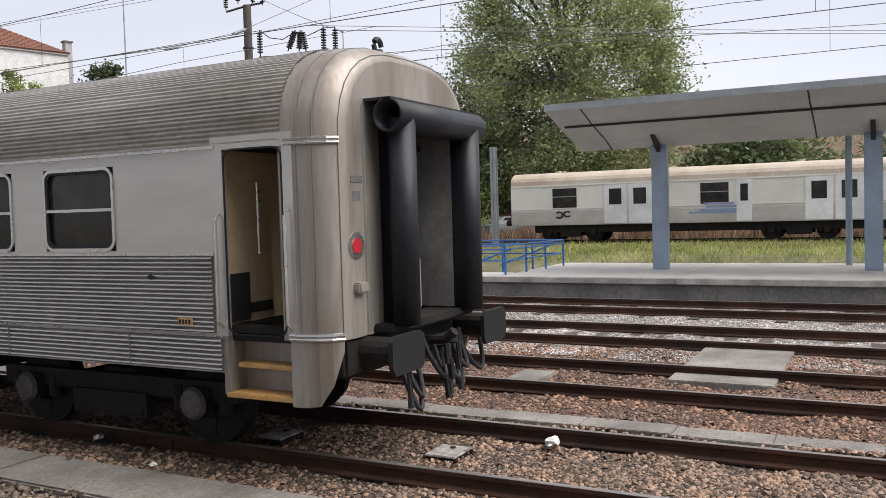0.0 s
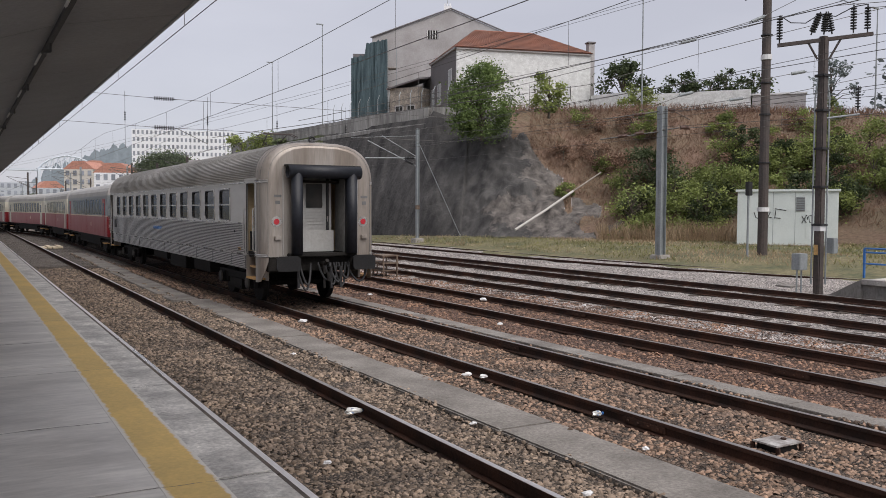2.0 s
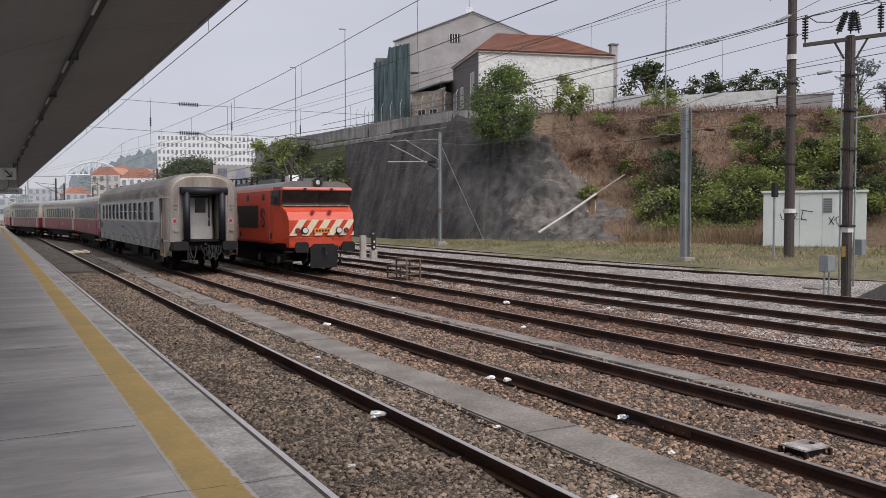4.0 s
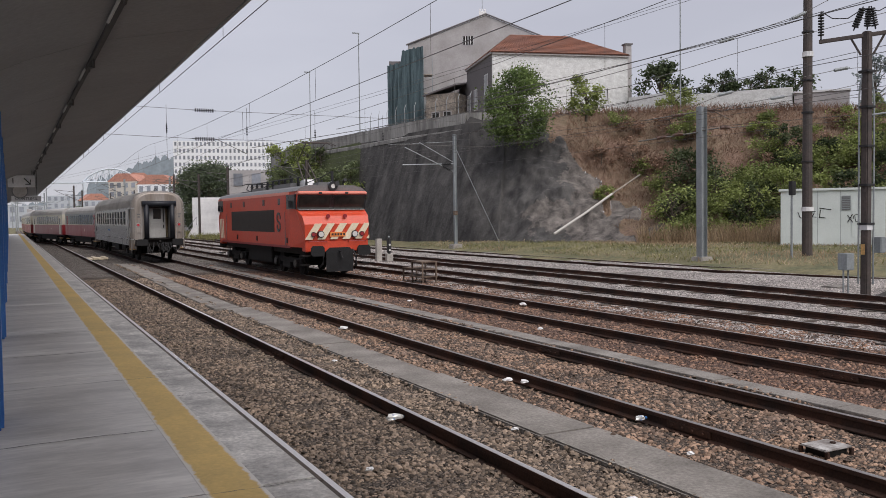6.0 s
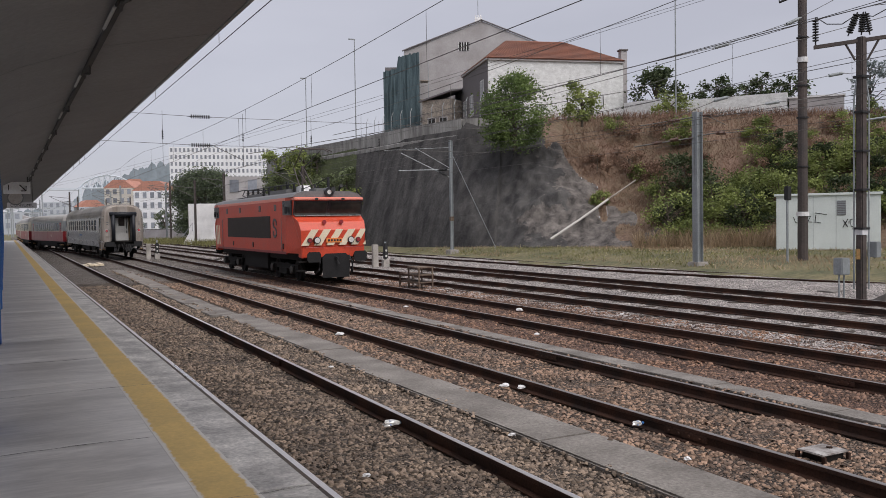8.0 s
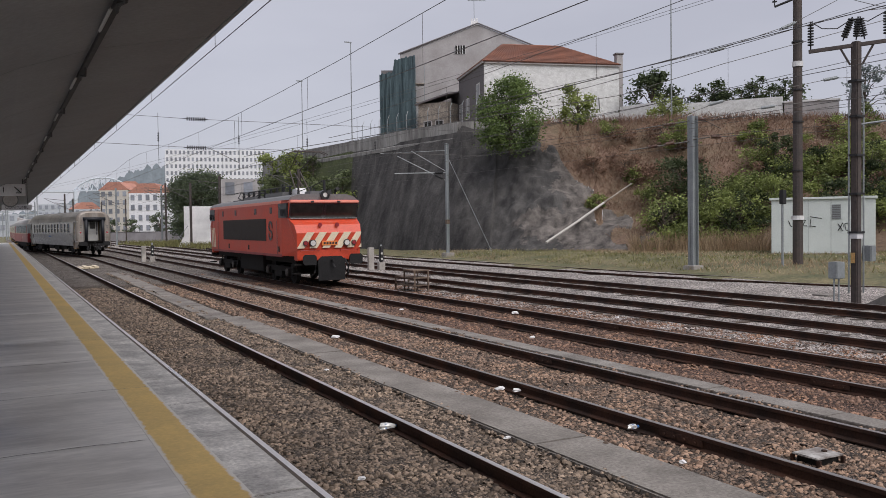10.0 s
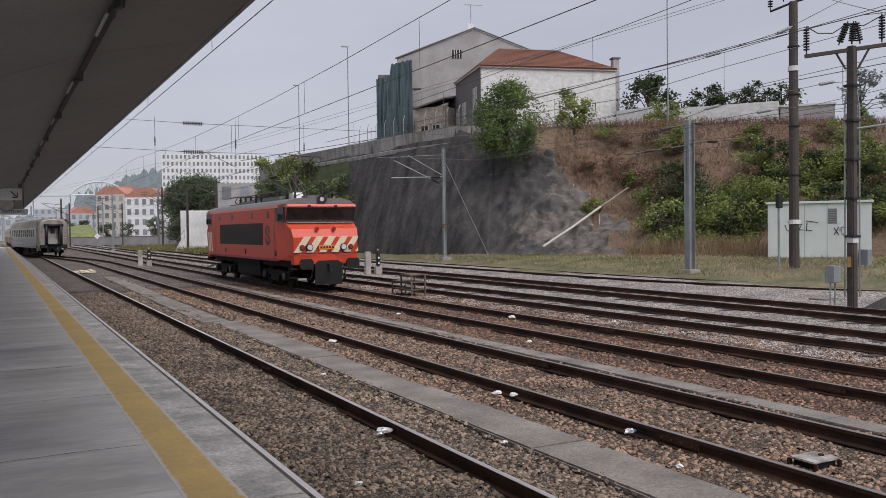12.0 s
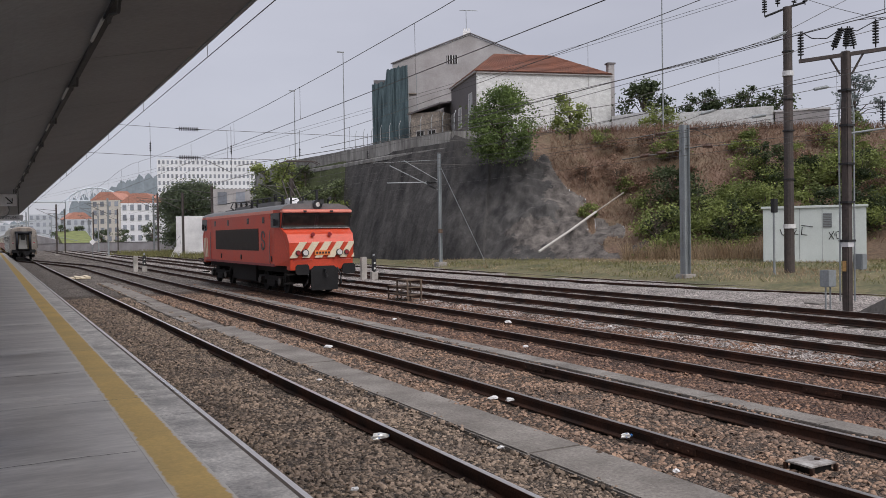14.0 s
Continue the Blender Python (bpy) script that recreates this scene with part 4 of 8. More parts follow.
for flip in (False, True):
    cap = part("end_cap", end_cap(flip), STEEL_END, coach, "grimy rounded stainless coach end")
    cap.data.polygons.foreach_set("use_smooth", [len(p.vertices) == 4 for p in cap.data.polygons])
Yf = lambda y, f: L - y if f else y
for f in (False, True):
    for y, half, top in ((0.80, HW, 3.93), (0.645, 1.427, 3.921), (0.462, 1.293, 3.842)):
        part("seam", bar([(a * 1.001, Yf(b - 0.001, f), c + 0.001) for a, b, c in end_ring(y, half, top, 1.27)], 0.0055, 5), LOCO_GREY, coach, "thin seam between end panels")
for f in (False, True):
    for s in (-1, 1):
        # lower apron at the corner and the bright bands
        ya, yb = sorted((Yf(0.44, f), Yf(0.80, f)))
        plan = [(HW, 0.93), (HW, 0.80), (1.425, 0.64), (1.37, 0.53), (1.29, 0.46)]
        side = [(1.0, 0.0), (0.99, 0.1), (0.93, 0.36), (0.75, 0.66), (0.5, 0.87)]
        lows = [0.60, 0.60, 0.62, 0.80, 1.10]
        bm = bmesh.new()
        rows = [[bm.verts.new((s * (px - nx * o), Yf(py + ny * o, f), z)) for o, z in ((0.0, 1.215), (0.0, (1.215 + lo) / 2), (0.0, lo), (0.025, lo), (0.025, 1.215))] for (px, py), (nx, ny), lo in zip(plan, side, lows)]
        for a, b in zip(rows, rows[1:]):
            for i in range(5):
                bm.faces.new((a[i], a[(i + 1) % 5], b[(i + 1) % 5], b[i]))
        bm.faces.new(rows[0]), bm.faces.new(rows[-1][::-1])
        part("corner_apron", bm, STEEL_END, coach, "curved steel apron cut away over the buffer")
        for z in (1.19, 2.93):
            # two rounded ridges with a groove between them
            rib = [(0.0, 0.0), (0.016, 0.008), (0.020, 0.022), (0.010, 0.034), (0.010, 0.042), (0.020, 0.054), (0.016, 0.070), (0.0, 0.078)]
            bm = bmesh.new()
            rows = [[bm.verts.new((s * (px + nx * o), Yf(py - ny * o, f), z + h)) for o, h in rib] for (px, py), (nx, ny) in zip(plan, side)]
            for a, b in zip(rows, rows[1:]):
                for i in range(len(rib) - 1):
                    bm.faces.new((a[i], a[i + 1], b[i + 1], b[i]))
            bm.faces.new(rows[0]), bm.faces.new(rows[-1][::-1])
            part("corner_band", bm, CHROME, coach, "bright ridged band round the corner")
        part("step_cheek", boxes((*sorted((s * (HW - 0.28), s * (HW - 0.006))), *sorted((Yf(1.66, f), Yf(1.72, f))), 0.66, 1.21)), STEEL_END, coach)
        # doorway: frame, open interior, grab rails
        ya, yb = sorted((Yf(0.84, f), Yf(1.78, f)))
        oa, ob_ = sorted((Yf(0.95, f), Yf(1.64, f)))
        xs = sorted((s * (HW - 0.04), s * (HW + 0.012)))
        part("door_frame", boxes((*xs, ya, oa, 1.21, 3.06), (*xs, ob_, yb, 1.21, 3.06), (*xs, oa, ob_, 2.94, 3.06)), STEEL, coach, "raised stainless door surround")
        part("door_seal", frame_bm(s * (HW + 0.004), oa + 0.02, ob_ - 0.02, 1.24, 2.93, 0.016, s * 0.010), RUBBER, coach)
        part("apron", boxes((*sorted((s * (HW - 0.30), s * (HW - 0.24))), oa - 0.1, ob_ + 0.1, 0.62, 1.30)), STEEL_END, coach)
        for z, o, d in ((0.93, 0.0, 0.10), (0.655, 0.07, 0.0)):
            part("step", boxes((*sorted((s * (HW - 0.30), s * (HW - 0.06 + o))), oa - (0.02 + d * 0), ob_ + 0.06 - d, z - 0.02, z + 0.025), bevel=0.008), STEP_WOOD, coach, "worn ochre door step")
        for y, lo, hi in ((oa - 0.05, 1.30, 2.38), (ob_ + 0.06, 1.30, 2.36)):
            bm = bmesh.new()
            tube(bm, [(s * (HW + 0.01), y, lo), (s * (HW + 0.07), y, lo + 0.05), (s * (HW + 0.07), y, hi - 0.06), (s * (HW + 0.01), y, hi)], 0.016, 8)
            part("grab_rail", bm, CHROME, coach, "bright vertical grab rail")
        part("vestibule_floor", boxes((*sorted((0, s * (HW - 0.05))), oa - 0.1, ob_ + 0.1, 1.24, 1.30)), UNDER, coach)
    ca, cb = sorted((Yf(0.47, f), Yf(1.9, f)))
    part("vestibule_lining", boxes((-1.38, 1.38, *sorted((Yf(1.72, f), Yf(1.76, f))), 1.3, 2.95)), CREAM, coach, "cream vestibule partition")
    for px in (-0.70, 0.66):
        part("inner_panel", boxes((px, px + 0.04, ca, cb - 0.3, 1.3, 2.95)), CREAM, coach, "cream inner wall panel")
    part("kick_panel", boxes((-1.34, -1.06, *sorted((Yf(1.70, f), Yf(1.718, f))), 1.32, 1.78)), DARK, coach, "black kick panel inside the door")
    part("inner_strip", boxes((-1.05, -0.72, *sorted((Yf(1.70, f), Yf(1.718, f))), 1.38, 1.48)), DARK, coach)
    part("inner_rail", bar([(-0.95, Yf(1.66, f), 1.95), (-0.95, Yf(1.66, f), 2.65)], 0.02), CHROME, coach)
    part("vestibule_ceiling", boxes((-1.36, 1.36, *sorted((Yf(0.66, f), Yf(1.9, f))), 2.96, 3.02)), UNDER, coach)
    # gangway: rubber tubes, door
    g0, g1 = sorted((Yf(0.0, f), Yf(0.44, f)))
    for s in (-1, 1):
        bm = bmesh.new()
        prof = [(s * (0.69 - 0.135 * math.cos(radians(a))), 0.165 - 0.135 * math.sin(radians(a))) for a in range(0, 196, 15)] + [(s * 0.76, 0.27), (s * 0.68, 0.31), (s * 0.66, 0.43), (s * 0.58, 0.43)]
        rows = [[bm.verts.new((x, Yf(y, f), z)) for x, y in prof] for z in (1.27, 3.18)]
        n = len(prof)
        for i in range(n):
            bm.faces.new((rows[0][i], rows[0][(i + 1) % n], rows[1][(i + 1) % n], rows[1][i]))
        bm.faces.new(rows[0]), bm.faces.new(rows[1])
        gs = part("gangway_side", bm, RUBBER, coach, "thick dark rubber gangway tube")
        gs.data.polygons.foreach_set("use_smooth", [len(p.vertices) == 4 for p in gs.data.polygons])
        part("gangway_wall", boxes((*sorted((s * 0.56, s * 0.58)), *sorted((Yf(0.3, f), Yf(0.9, f))), 1.3, 3.15)), GANG_WALL, coach)
    bm = bmesh.new()
    R = 0.155
    ring = [(R * math.cos(a), R * math.sin(a)) for a in (2 * math.pi * i / 18 for i in range(18))]
    rows = [[bm.verts.new((x, Yf(0.18 + k * b, f), 3.20 + k * c)) for b, c in ring] for x, k in ((-0.91, 1), (0.91, 1), (0.91, 0.86), (-0.91, 0.86))]
    for a, b in zip(rows, rows[1:] + rows[:1]):
        for i in range(18):
            bm.faces.new((a[i], a[(i + 1) % 18], b[(i + 1) % 18], b[i]))
    part("gangway_top", bm, RUBBER, coach, "dark rubber roll over the gangway", smooth=True)
    part("gangway_hood", boxes((-0.91, 0.91, *sorted((Yf(0.14, f), Yf(0.43, f))), 3.34, 3.365)), DARK, coach)
    part("gangway_ceiling", boxes((-0.62, 0.62, *sorted((Yf(0.3, f), Yf(0.9, f))), 3.12, 3.15)), DARK, coach)
    dr = part("end_door", boxes((-0.46, 0.42, *sorted((Yf(0.80, f), Yf(0.84, f))), 1.32, 3.1), bevel=0.01), GREY_DOOR, coach, "grey gangway end door")
    for k in range(5):
        part("door_rib", boxes((-0.40, 0.26, *sorted((Yf(0.79, f), Yf(0.80, f))), 1.95 + 0.075 * k, 1.985 + 0.075 * k), bevel=0.004), GREY_DOOR, dr)
    part("door_post", boxes((0.28, 0.34, *sorted((Yf(0.76, f), Yf(0.80, f))), 1.32, 3.08)), DARK, dr, "dark sliding-door edge")
    part("door_window", frame_bm(0, -0.2, 0.2, -0.28, 0.28, 0.03, 0.015), RUBBER, dr).matrix_basis = pose(-0.03, Yf(0.79, f), 2.65, 0, 0, 90)
    part("door_glass", boxes((-0.24, 0.18, *sorted((Yf(0.793, f), Yf(0.80, f))), 2.36, 2.94)), GLASS_DARK, dr)
    part("door_handle", bar([(0.3, Yf(0.78, f), 2.0), (0.3, Yf(0.76, f), 2.15)], 0.018), CHROME, dr)
    part("fall_plate", boxes((-0.52, 0.40, *sorted((Yf(0.60, f), Yf(0.63, f))), 1.30, 1.82), bevel=0.008), GREY_DOOR, coach, "raised pale grey gangway bridge plate")
    part("gangway_sill", boxes((-0.85, 0.85, *sorted((Yf(0.2, f), Yf(0.65, f))), 1.20, 1.285), bevel=0.02), UNDER, coach)
    # buffers, coupling, hoses
    part("headstock", boxes((-1.28, 1.28, *sorted((Yf(0.46, f), Yf(0.75, f))), 0.84, 1.21), bevel=0.03), UNDER, coach)
    for s in (-1, 1):
        bu = part("buffer", bar([(s * 0.95, Yf(0.55, f), 1.06), (s * 0.95, Yf(0.06, f), 1.06)], 0.13, 14), UNDER, coach)
        part("buffer_plate", slab([(s * 0.95 + a, 1.06 + b) for a, b in ((-0.29, -0.10), (-0.24, -0.175), (0.24, -0.175), (0.29, -0.10), (0.29, 0.13), (0.22, 0.175), (-0.22, 0.175), (-0.29, 0.13))], 0.045, "y", Yf(0.02, f) - (0.0225 if f else 0.0225)), BUFFER, bu, "worn black rectangular buffer plate")
        lampx = s * 1.10
        la = part("tail_lamp", bar([(lampx, Yf(0.47, f), 2.03), (lampx, Yf(0.425, f), 2.03)], 0.125, 20), CHROME, coach, "round tail lamp in a bright bezel")
        part("lens", bar([(lampx, Yf(0.44, f), 2.03), (lampx, Yf(0.416, f), 2.03)], 0.068, 18), TAIL_RED, la, "red lens")
        part("socket", boxes((lampx - 0.06, lampx + 0.10, *sorted((Yf(0.36, f), Yf(0.44, f))), 1.60, 1.70), bevel=0.015), STEEL_END, coach, "small cable socket")
        part("plate", boxes((lampx - 0.06, lampx + 0.12, *sorted((Yf(0.425, f), Yf(0.432, f))), 2.60, 2.66), (lampx - 0.03, lampx + 0.08, *sorted((Yf(0.425, f), Yf(0.432, f))), 2.44, 2.52)), LOCO_GREY, coach, "small faded grey plates")
        part("door_track", boxes((*sorted((s * 0.93, s * 0.955)), *sorted((Yf(0.415, f), Yf(0.435, f))), 1.25, 3.3)), STEEL, coach)
    hook = bmesh.new()
    tube(hook, [(0, Yf(0.42, f), 1.02), (0, Yf(0.12, f), 1.04), (0, Yf(0.02, f), 1.12)], 0.05, 8)
    for k in range(3):
        tube(hook, [(-0.05 + 0.1 * (k % 2), Yf(0.1, f), 1.0 - 0.17 * k), (-0.05 + 0.1 * (k % 2), Yf(0.08, f), 0.80 - 0.17 * k)], 0.03, 6)
    part("coupling", hook, UNDER, coach, "greasy screw coupling hanging down")
    for x, z in ((-0.66, 0.98), (0.16, 0.95), (0.40, 0.95)):
        part("cock", bar([(x, Yf(0.46, f), z), (x, Yf(0.18, f), z), (x, Yf(0.16, f), z - 0.50)], 0.034, 8), DARK, coach, "brake cock and pipe")
    for x, d, dep in ((-0.66, 0.36, 0.62), (-0.58, 0.28, 0.50), (-0.12, 0.32, 0.40), (0.05, 0.30, 0.52), (0.16, 0.34, 0.46), (0.28, 0.30, 0.55), (0.40, 0.28, 0.38), (0.60, 0.58, 0.46)):
        pts = [(x + d * i / 10, Yf(0.32 - 0.16 * math.sin(math.pi * i / 10), f), 1.05 - dep * math.sin(math.pi * i / 10) ** 0.8) for i in range(11)]
        part("hose", bar(pts, 0.026, 8), DARK, coach, "hanging rubber brake hose")
    part("roof_ring", bar([(-0.1 + 0.07 * math.cos(a), Yf(0.75, f), 4.0 + 0.07 * math.sin(a)) for a in (radians(36 * i) for i in range(10))], 0.03, 6), DARK, coach)
bm = boxes((-1.1, 1.1, 6.5, 8.5, 0.45, 0.9), (-1.2, 1.2, 9.2, 11.5, 0.40, 0.9), (-1.0, 1.0, 13, 15.5, 0.5, 0.9), (-1.25, 1.25, 1.75, L - 1.75, 0.86, 0.98), bevel=0.02)
part("underframe", bm, UNDER, coach, "black underfloor equipment boxes")
part("floor", boxes((-1.38, 1.38, 0.68, L - 0.68, 1.16, 1.215)), UNDER, coach)
bm = boxes((-1.0, 1.0, 2.2, L - 2.2, 1.22, 1.75))
part("seats", bm, RUBBER, coach, "dark seat rows behind the windows")
part("yellow_plate", boxes((-HW - 0.040, -HW - 0.026, 2.06, 2.24, 1.30, 1.37)), STEP_WOOD, coach, "small yellow number plate")
part("number_bars", boxes(*[(-HW - 0.044, -HW - 0.0405, 2.08 + 0.04 * k, 2.105 + 0.04 * k, 1.315, 1.355) for k in range(4)]), DARK, coach)
for y in (2.9, 4.75, 6.6, 8.9, 11.2, 13.5, 15.8, 18.1, 20.4):
    part("skirt_joint", boxes((-HW - 0.032, -HW - 0.006, y, y + 0.018, 0.885, 1.185)), LOCO_GREY, coach, "dark joint between skirt panels")
part("latch", boxes((-HW - 0.045, -HW - 0.02, 2.53, 2.62, 1.745, 1.77), (-HW - 0.05, -HW - 0.02, 2.57, 2.59, 1.735, 1.785), bevel=0.004), DARK, coach)
for k in range(9):
    part("letter_bar", boxes((-HW - 0.034, -HW - 0.02, 11.6 + 0.16 * k, 11.7 + 0.16 * k, 1.62, 1.72)), BLUE_PAINT, coach)
part("emblem", boxes((-HW - 0.036, -HW - 0.02, 21.3, 21.75, 1.5, 1.85), bevel=0.003), DARK, coach)
for y in (3.4, 19.6):
    for w in bogie(coach, y + 0.2, 2.5, True):
        SPIN.append((w, 0.45))


# ---- red coaches ----
def red_coach(upper, length, label):
    c = thing("passenger_coach", label, "train coach", "red coaches of the train")
    h = 1.40
    part("lower_side", boxes((-h, h, 0.4, length - 0.4, 0.95, 1.95), bevel=0.03), RED, c, "deep red lower body")
    part("upper_side", boxes((-h + 0.01, h - 0.01, 0.41, length - 0.41, 1.951, 2.95)), upper, c)
    part("roof", extrude(roof_line(h - 0.02, 2.95, 3.62, 12), 0.4, length - 0.4), COACH_ROOF, c, "weathered pale grey roof")
    n = int((length - 4.5) / 1.1)
    for s in (-1, 1):
        for k in range(n):
            y = 2.4 + 1.1 * k
            if k == n // 2:
                part("door", boxes((*sorted((s * (h - 0.02), s * (h + 0.008))), y - 0.05, y + 0.85, 1.0, 1.93)), RED, c, "red passenger door")
                # The door is flush; this dark pane stands in for its shaded recess.
                part("door_window", boxes((*sorted((s * (h - 0.02), s * (h + 0.008))), y, y + 0.8, 1.98, 2.82)), GLASS_DARK, c, "dark door pane standing in for the recess's shade")
                continue
            w = part("window", boxes((*sorted((s * (h - 0.02), s * (h + 0.004))), y, y + 0.84, 2.0, 2.8)), GLASS_DARK, c, "dark window")
            part("window_frame", frame_bm(s * (h - 0.01), y + 0.02, y + 0.82, 2.02, 2.78, 0.02, s * 0.02), upper, w)
        for y in (1.2, length - 1.9):
            part("door", boxes((*sorted((s * (h - 0.02), s * (h + 0.012))), y, y + 0.7, 1.0, 2.8)), RED if upper is COACH_GREY else upper, c, "narrow passenger door")
            part("door_window", boxes((*sorted((s * h, s * (h + 0.016))), y + 0.12, y + 0.58, 2.0, 2.6)), GLASS_DARK, c)
        part("crest", bar([(s * (h - 0.02), length * 0.35, 1.5), (s * (h + 0.006), length * 0.35, 1.5)], 0.12, 12), STRIPE, c, "small round crest")
        part("step", boxes((*sorted((s * 1.2, s * 1.42)), 1.1, 1.9, 0.6, 0.65), (*sorted((s * 1.2, s * 1.42)), length - 1.9, length - 1.1, 0.6, 0.65)), STEP_WOOD, c)
        part("white_line", boxes((*sorted((s * (h - 0.02), s * (h + 0.006))), 0.42, length - 0.42, 1.93, 1.975)), STRIPE, c)
    part("underframe", boxes((-1.15, 1.15, 4.6, length - 4.6, 0.42, 0.94), (-1.2, 1.2, 0.5, length - 0.5, 0.8, 0.96), bevel=0.02), UNDER, c)
    part("gangway", boxes((-0.65, 0.65, 0.0, 0.4, 1.1, 3.0), (-0.65, 0.65, length - 0.4, length, 1.1, 3.0), bevel=0.03), RUBBER, c)
    for y in (2.9, length - 2.9):
        bogie(c, y, 2.2)
    return c


RL = 17.6
red = [red_coach(u, RL, f"vintage passenger coach, red below and {w} above") for u, w in ((COACH_GREY, "grey"), (IVORY, "ivory"), (IVORY, "ivory"), (IVORY, "ivory"), (IVORY, "ivory"))]


# ---- locomotive ----
def arc_band(cy, cz, ro, ri, a0, a1, at, squash=1.0):
    """A flat bent band on a side wall, between two radii and two angles."""
    angles = [radians(a0 + (a1 - a0) * i / 16) for i in range(17)]
    rim = [(cy + ro * math.cos(a), cz + squash * ro * math.sin(a)) for a in angles]
    return slab(rim + [(cy + ri * math.cos(a), cz + squash * ri * math.sin(a)) for a in reversed(angles)], 0.012, "x", at)


loco = thing("locomotive", "orange-red electric locomotive with sloping nose and ivory stripes", "locomotive", at=(LOCO_X, 31.3, 0))
LL = 15.9
half = [(0.60, 1.15, 1.30), (0.47, 1.42, 1.31), (0.43, 2.05, 1.33), (0.60, 2.38, 1.37), (1.12, 2.62, 1.43), (0.86, 3.22, 1.43), (0.95, 3.36, 1.40)]
ring = half + [(LL - y, z, w) for y, z, w in reversed(half)]
bm = bmesh.new()
lv = [bm.verts.new((-w, y, z)) for y, z, w in ring]
rv = [bm.verts.new((w, y, z)) for y, z, w in ring]
n = len(ring)
for i in range(n):
    bm.faces.new((lv[i], lv[(i + 1) % n], rv[(i + 1) % n], rv[i]))
ml = [bm.verts.new((-1.48, y, z)) for y, z in ((1.9, 1.15), (1.9, 3.36), (LL - 1.9, 3.36), (LL - 1.9, 1.15))]
mr = [bm.verts.new((1.48, y, z)) for y, z in ((1.9, 1.15), (1.9, 3.36), (LL - 1.9, 3.36), (LL - 1.9, 1.15))]
for v, m in ((lv, ml), (rv, mr)):
    bm.faces.new([v[i] for i in range(7)] + [m[1], m[0]])
    bm.faces.new([v[i] for i in range(7, 14)] + [m[3], m[2]])
    bm.faces.new((m[0], m[1], m[2], m[3]))
    bm.faces.new((v[6], v[7], m[2], m[1]))
    bm.faces.new((v[0], m[0], m[3], v[13]))
part("body", bm, ORANGE, loco)
part("roof", extrude([(-1.47, 3.362), (-1.30, 3.50), (-0.95, 3.60), (0.95, 3.60), (1.30, 3.50), (1.47, 3.362)], 1.05, LL - 1.05), LOCO_GREY, loco, "dark grey roof")
for s in (-1, 1):
    X = lambda a, b: sorted((s * a, s * b))
    part("cant_band", boxes((*X(1.475, 1.492), 1.95, LL - 1.95, 3.24, 3.36)), PINK, loco, "faded red band under the roof")
    part("grille", boxes((*X(1.47, 1.495), 4.1, 11.8, 1.72, 2.66), bevel=0.006), GRILLE, loco, "large brown side grille")
    bm = boxes(*[(*X(1.493, 1.503), 4.18, 11.7, 1.78 + 0.075 * k, 1.81 + 0.075 * k) for k in range(11)])
    part("grille_slats", bm, GRILLE, loco)
    for y in (3.35, 5.75, 9.3, 11.9):
        part("side_window", boxes((*X(1.47, 1.492), y - 0.16, y + 0.16, 2.86, 3.12), bevel=0.005), LOCO_BLACK, loco, "small square side window")
    for y0, y1 in ((1.05, 2.3), (LL - 2.3, LL - 1.05)):
        part("cab_window_band", boxes((*X(1.40, 1.49), y0 + 0.12, y1, 2.66, 3.24), bevel=0.01), LOCO_BLACK, loco, "black cab side window")
    for yd in (2.42, LL - 3.05):
        part("cab_door", boxes((*X(1.475, 1.489), yd, yd + 0.62, 1.22, 3.2), bevel=0.005), ORANGE, loco, "orange cab door")
        part("handrail", bar([(s * 1.48, yd - 0.05, 1.2), (s * 1.53, yd - 0.05, 1.25), (s * 1.53, yd - 0.05, 2.55), (s * 1.48, yd - 0.05, 2.6)], 0.013), LOCO_GREY, loco)
    # logo as plain loops
    lg = part("logo", arc_band(3.42, 2.33, 0.30, 0.17, -60, 200, s * 1.497 - 0.006, 0.75), LOCO_BLACK, loco, "black looped emblem")
    part("loop", arc_band(3.42, 1.97, 0.30, 0.17, 110, 380, s * 1.497 - 0.006, 0.75), LOCO_BLACK, lg)
    part("stroke", slab([(3.14, 2.02), (3.26, 2.02), (3.70, 2.28), (3.58, 2.28)], 0.012, "x", s * 1.498 - 0.006), LOCO_BLACK, lg)
    for k in range(3):
        y = LL - 2.35 + 0.33 * k
        part("side_stripe", slab([(y, 1.3), (y + 0.16, 1.3), (y + 0.32, 2.3), (y + 0.16, 2.3)], 0.012, "x", s * 1.484 - 0.006), STRIPE, loco, "ivory diagonal stripe")
    part("sill", boxes((*X(1.42, 1.485), 1.9, LL - 1.9, 1.10, 1.2)), RED, loco)
    part("mirror", boxes((*X(1.5, 1.62), 1.55, 1.63, 2.72, 3.0), (*X(1.5, 1.62), LL - 1.63, LL - 1.55, 2.72, 3.0), bevel=0.02), LOCO_BLACK, loco)
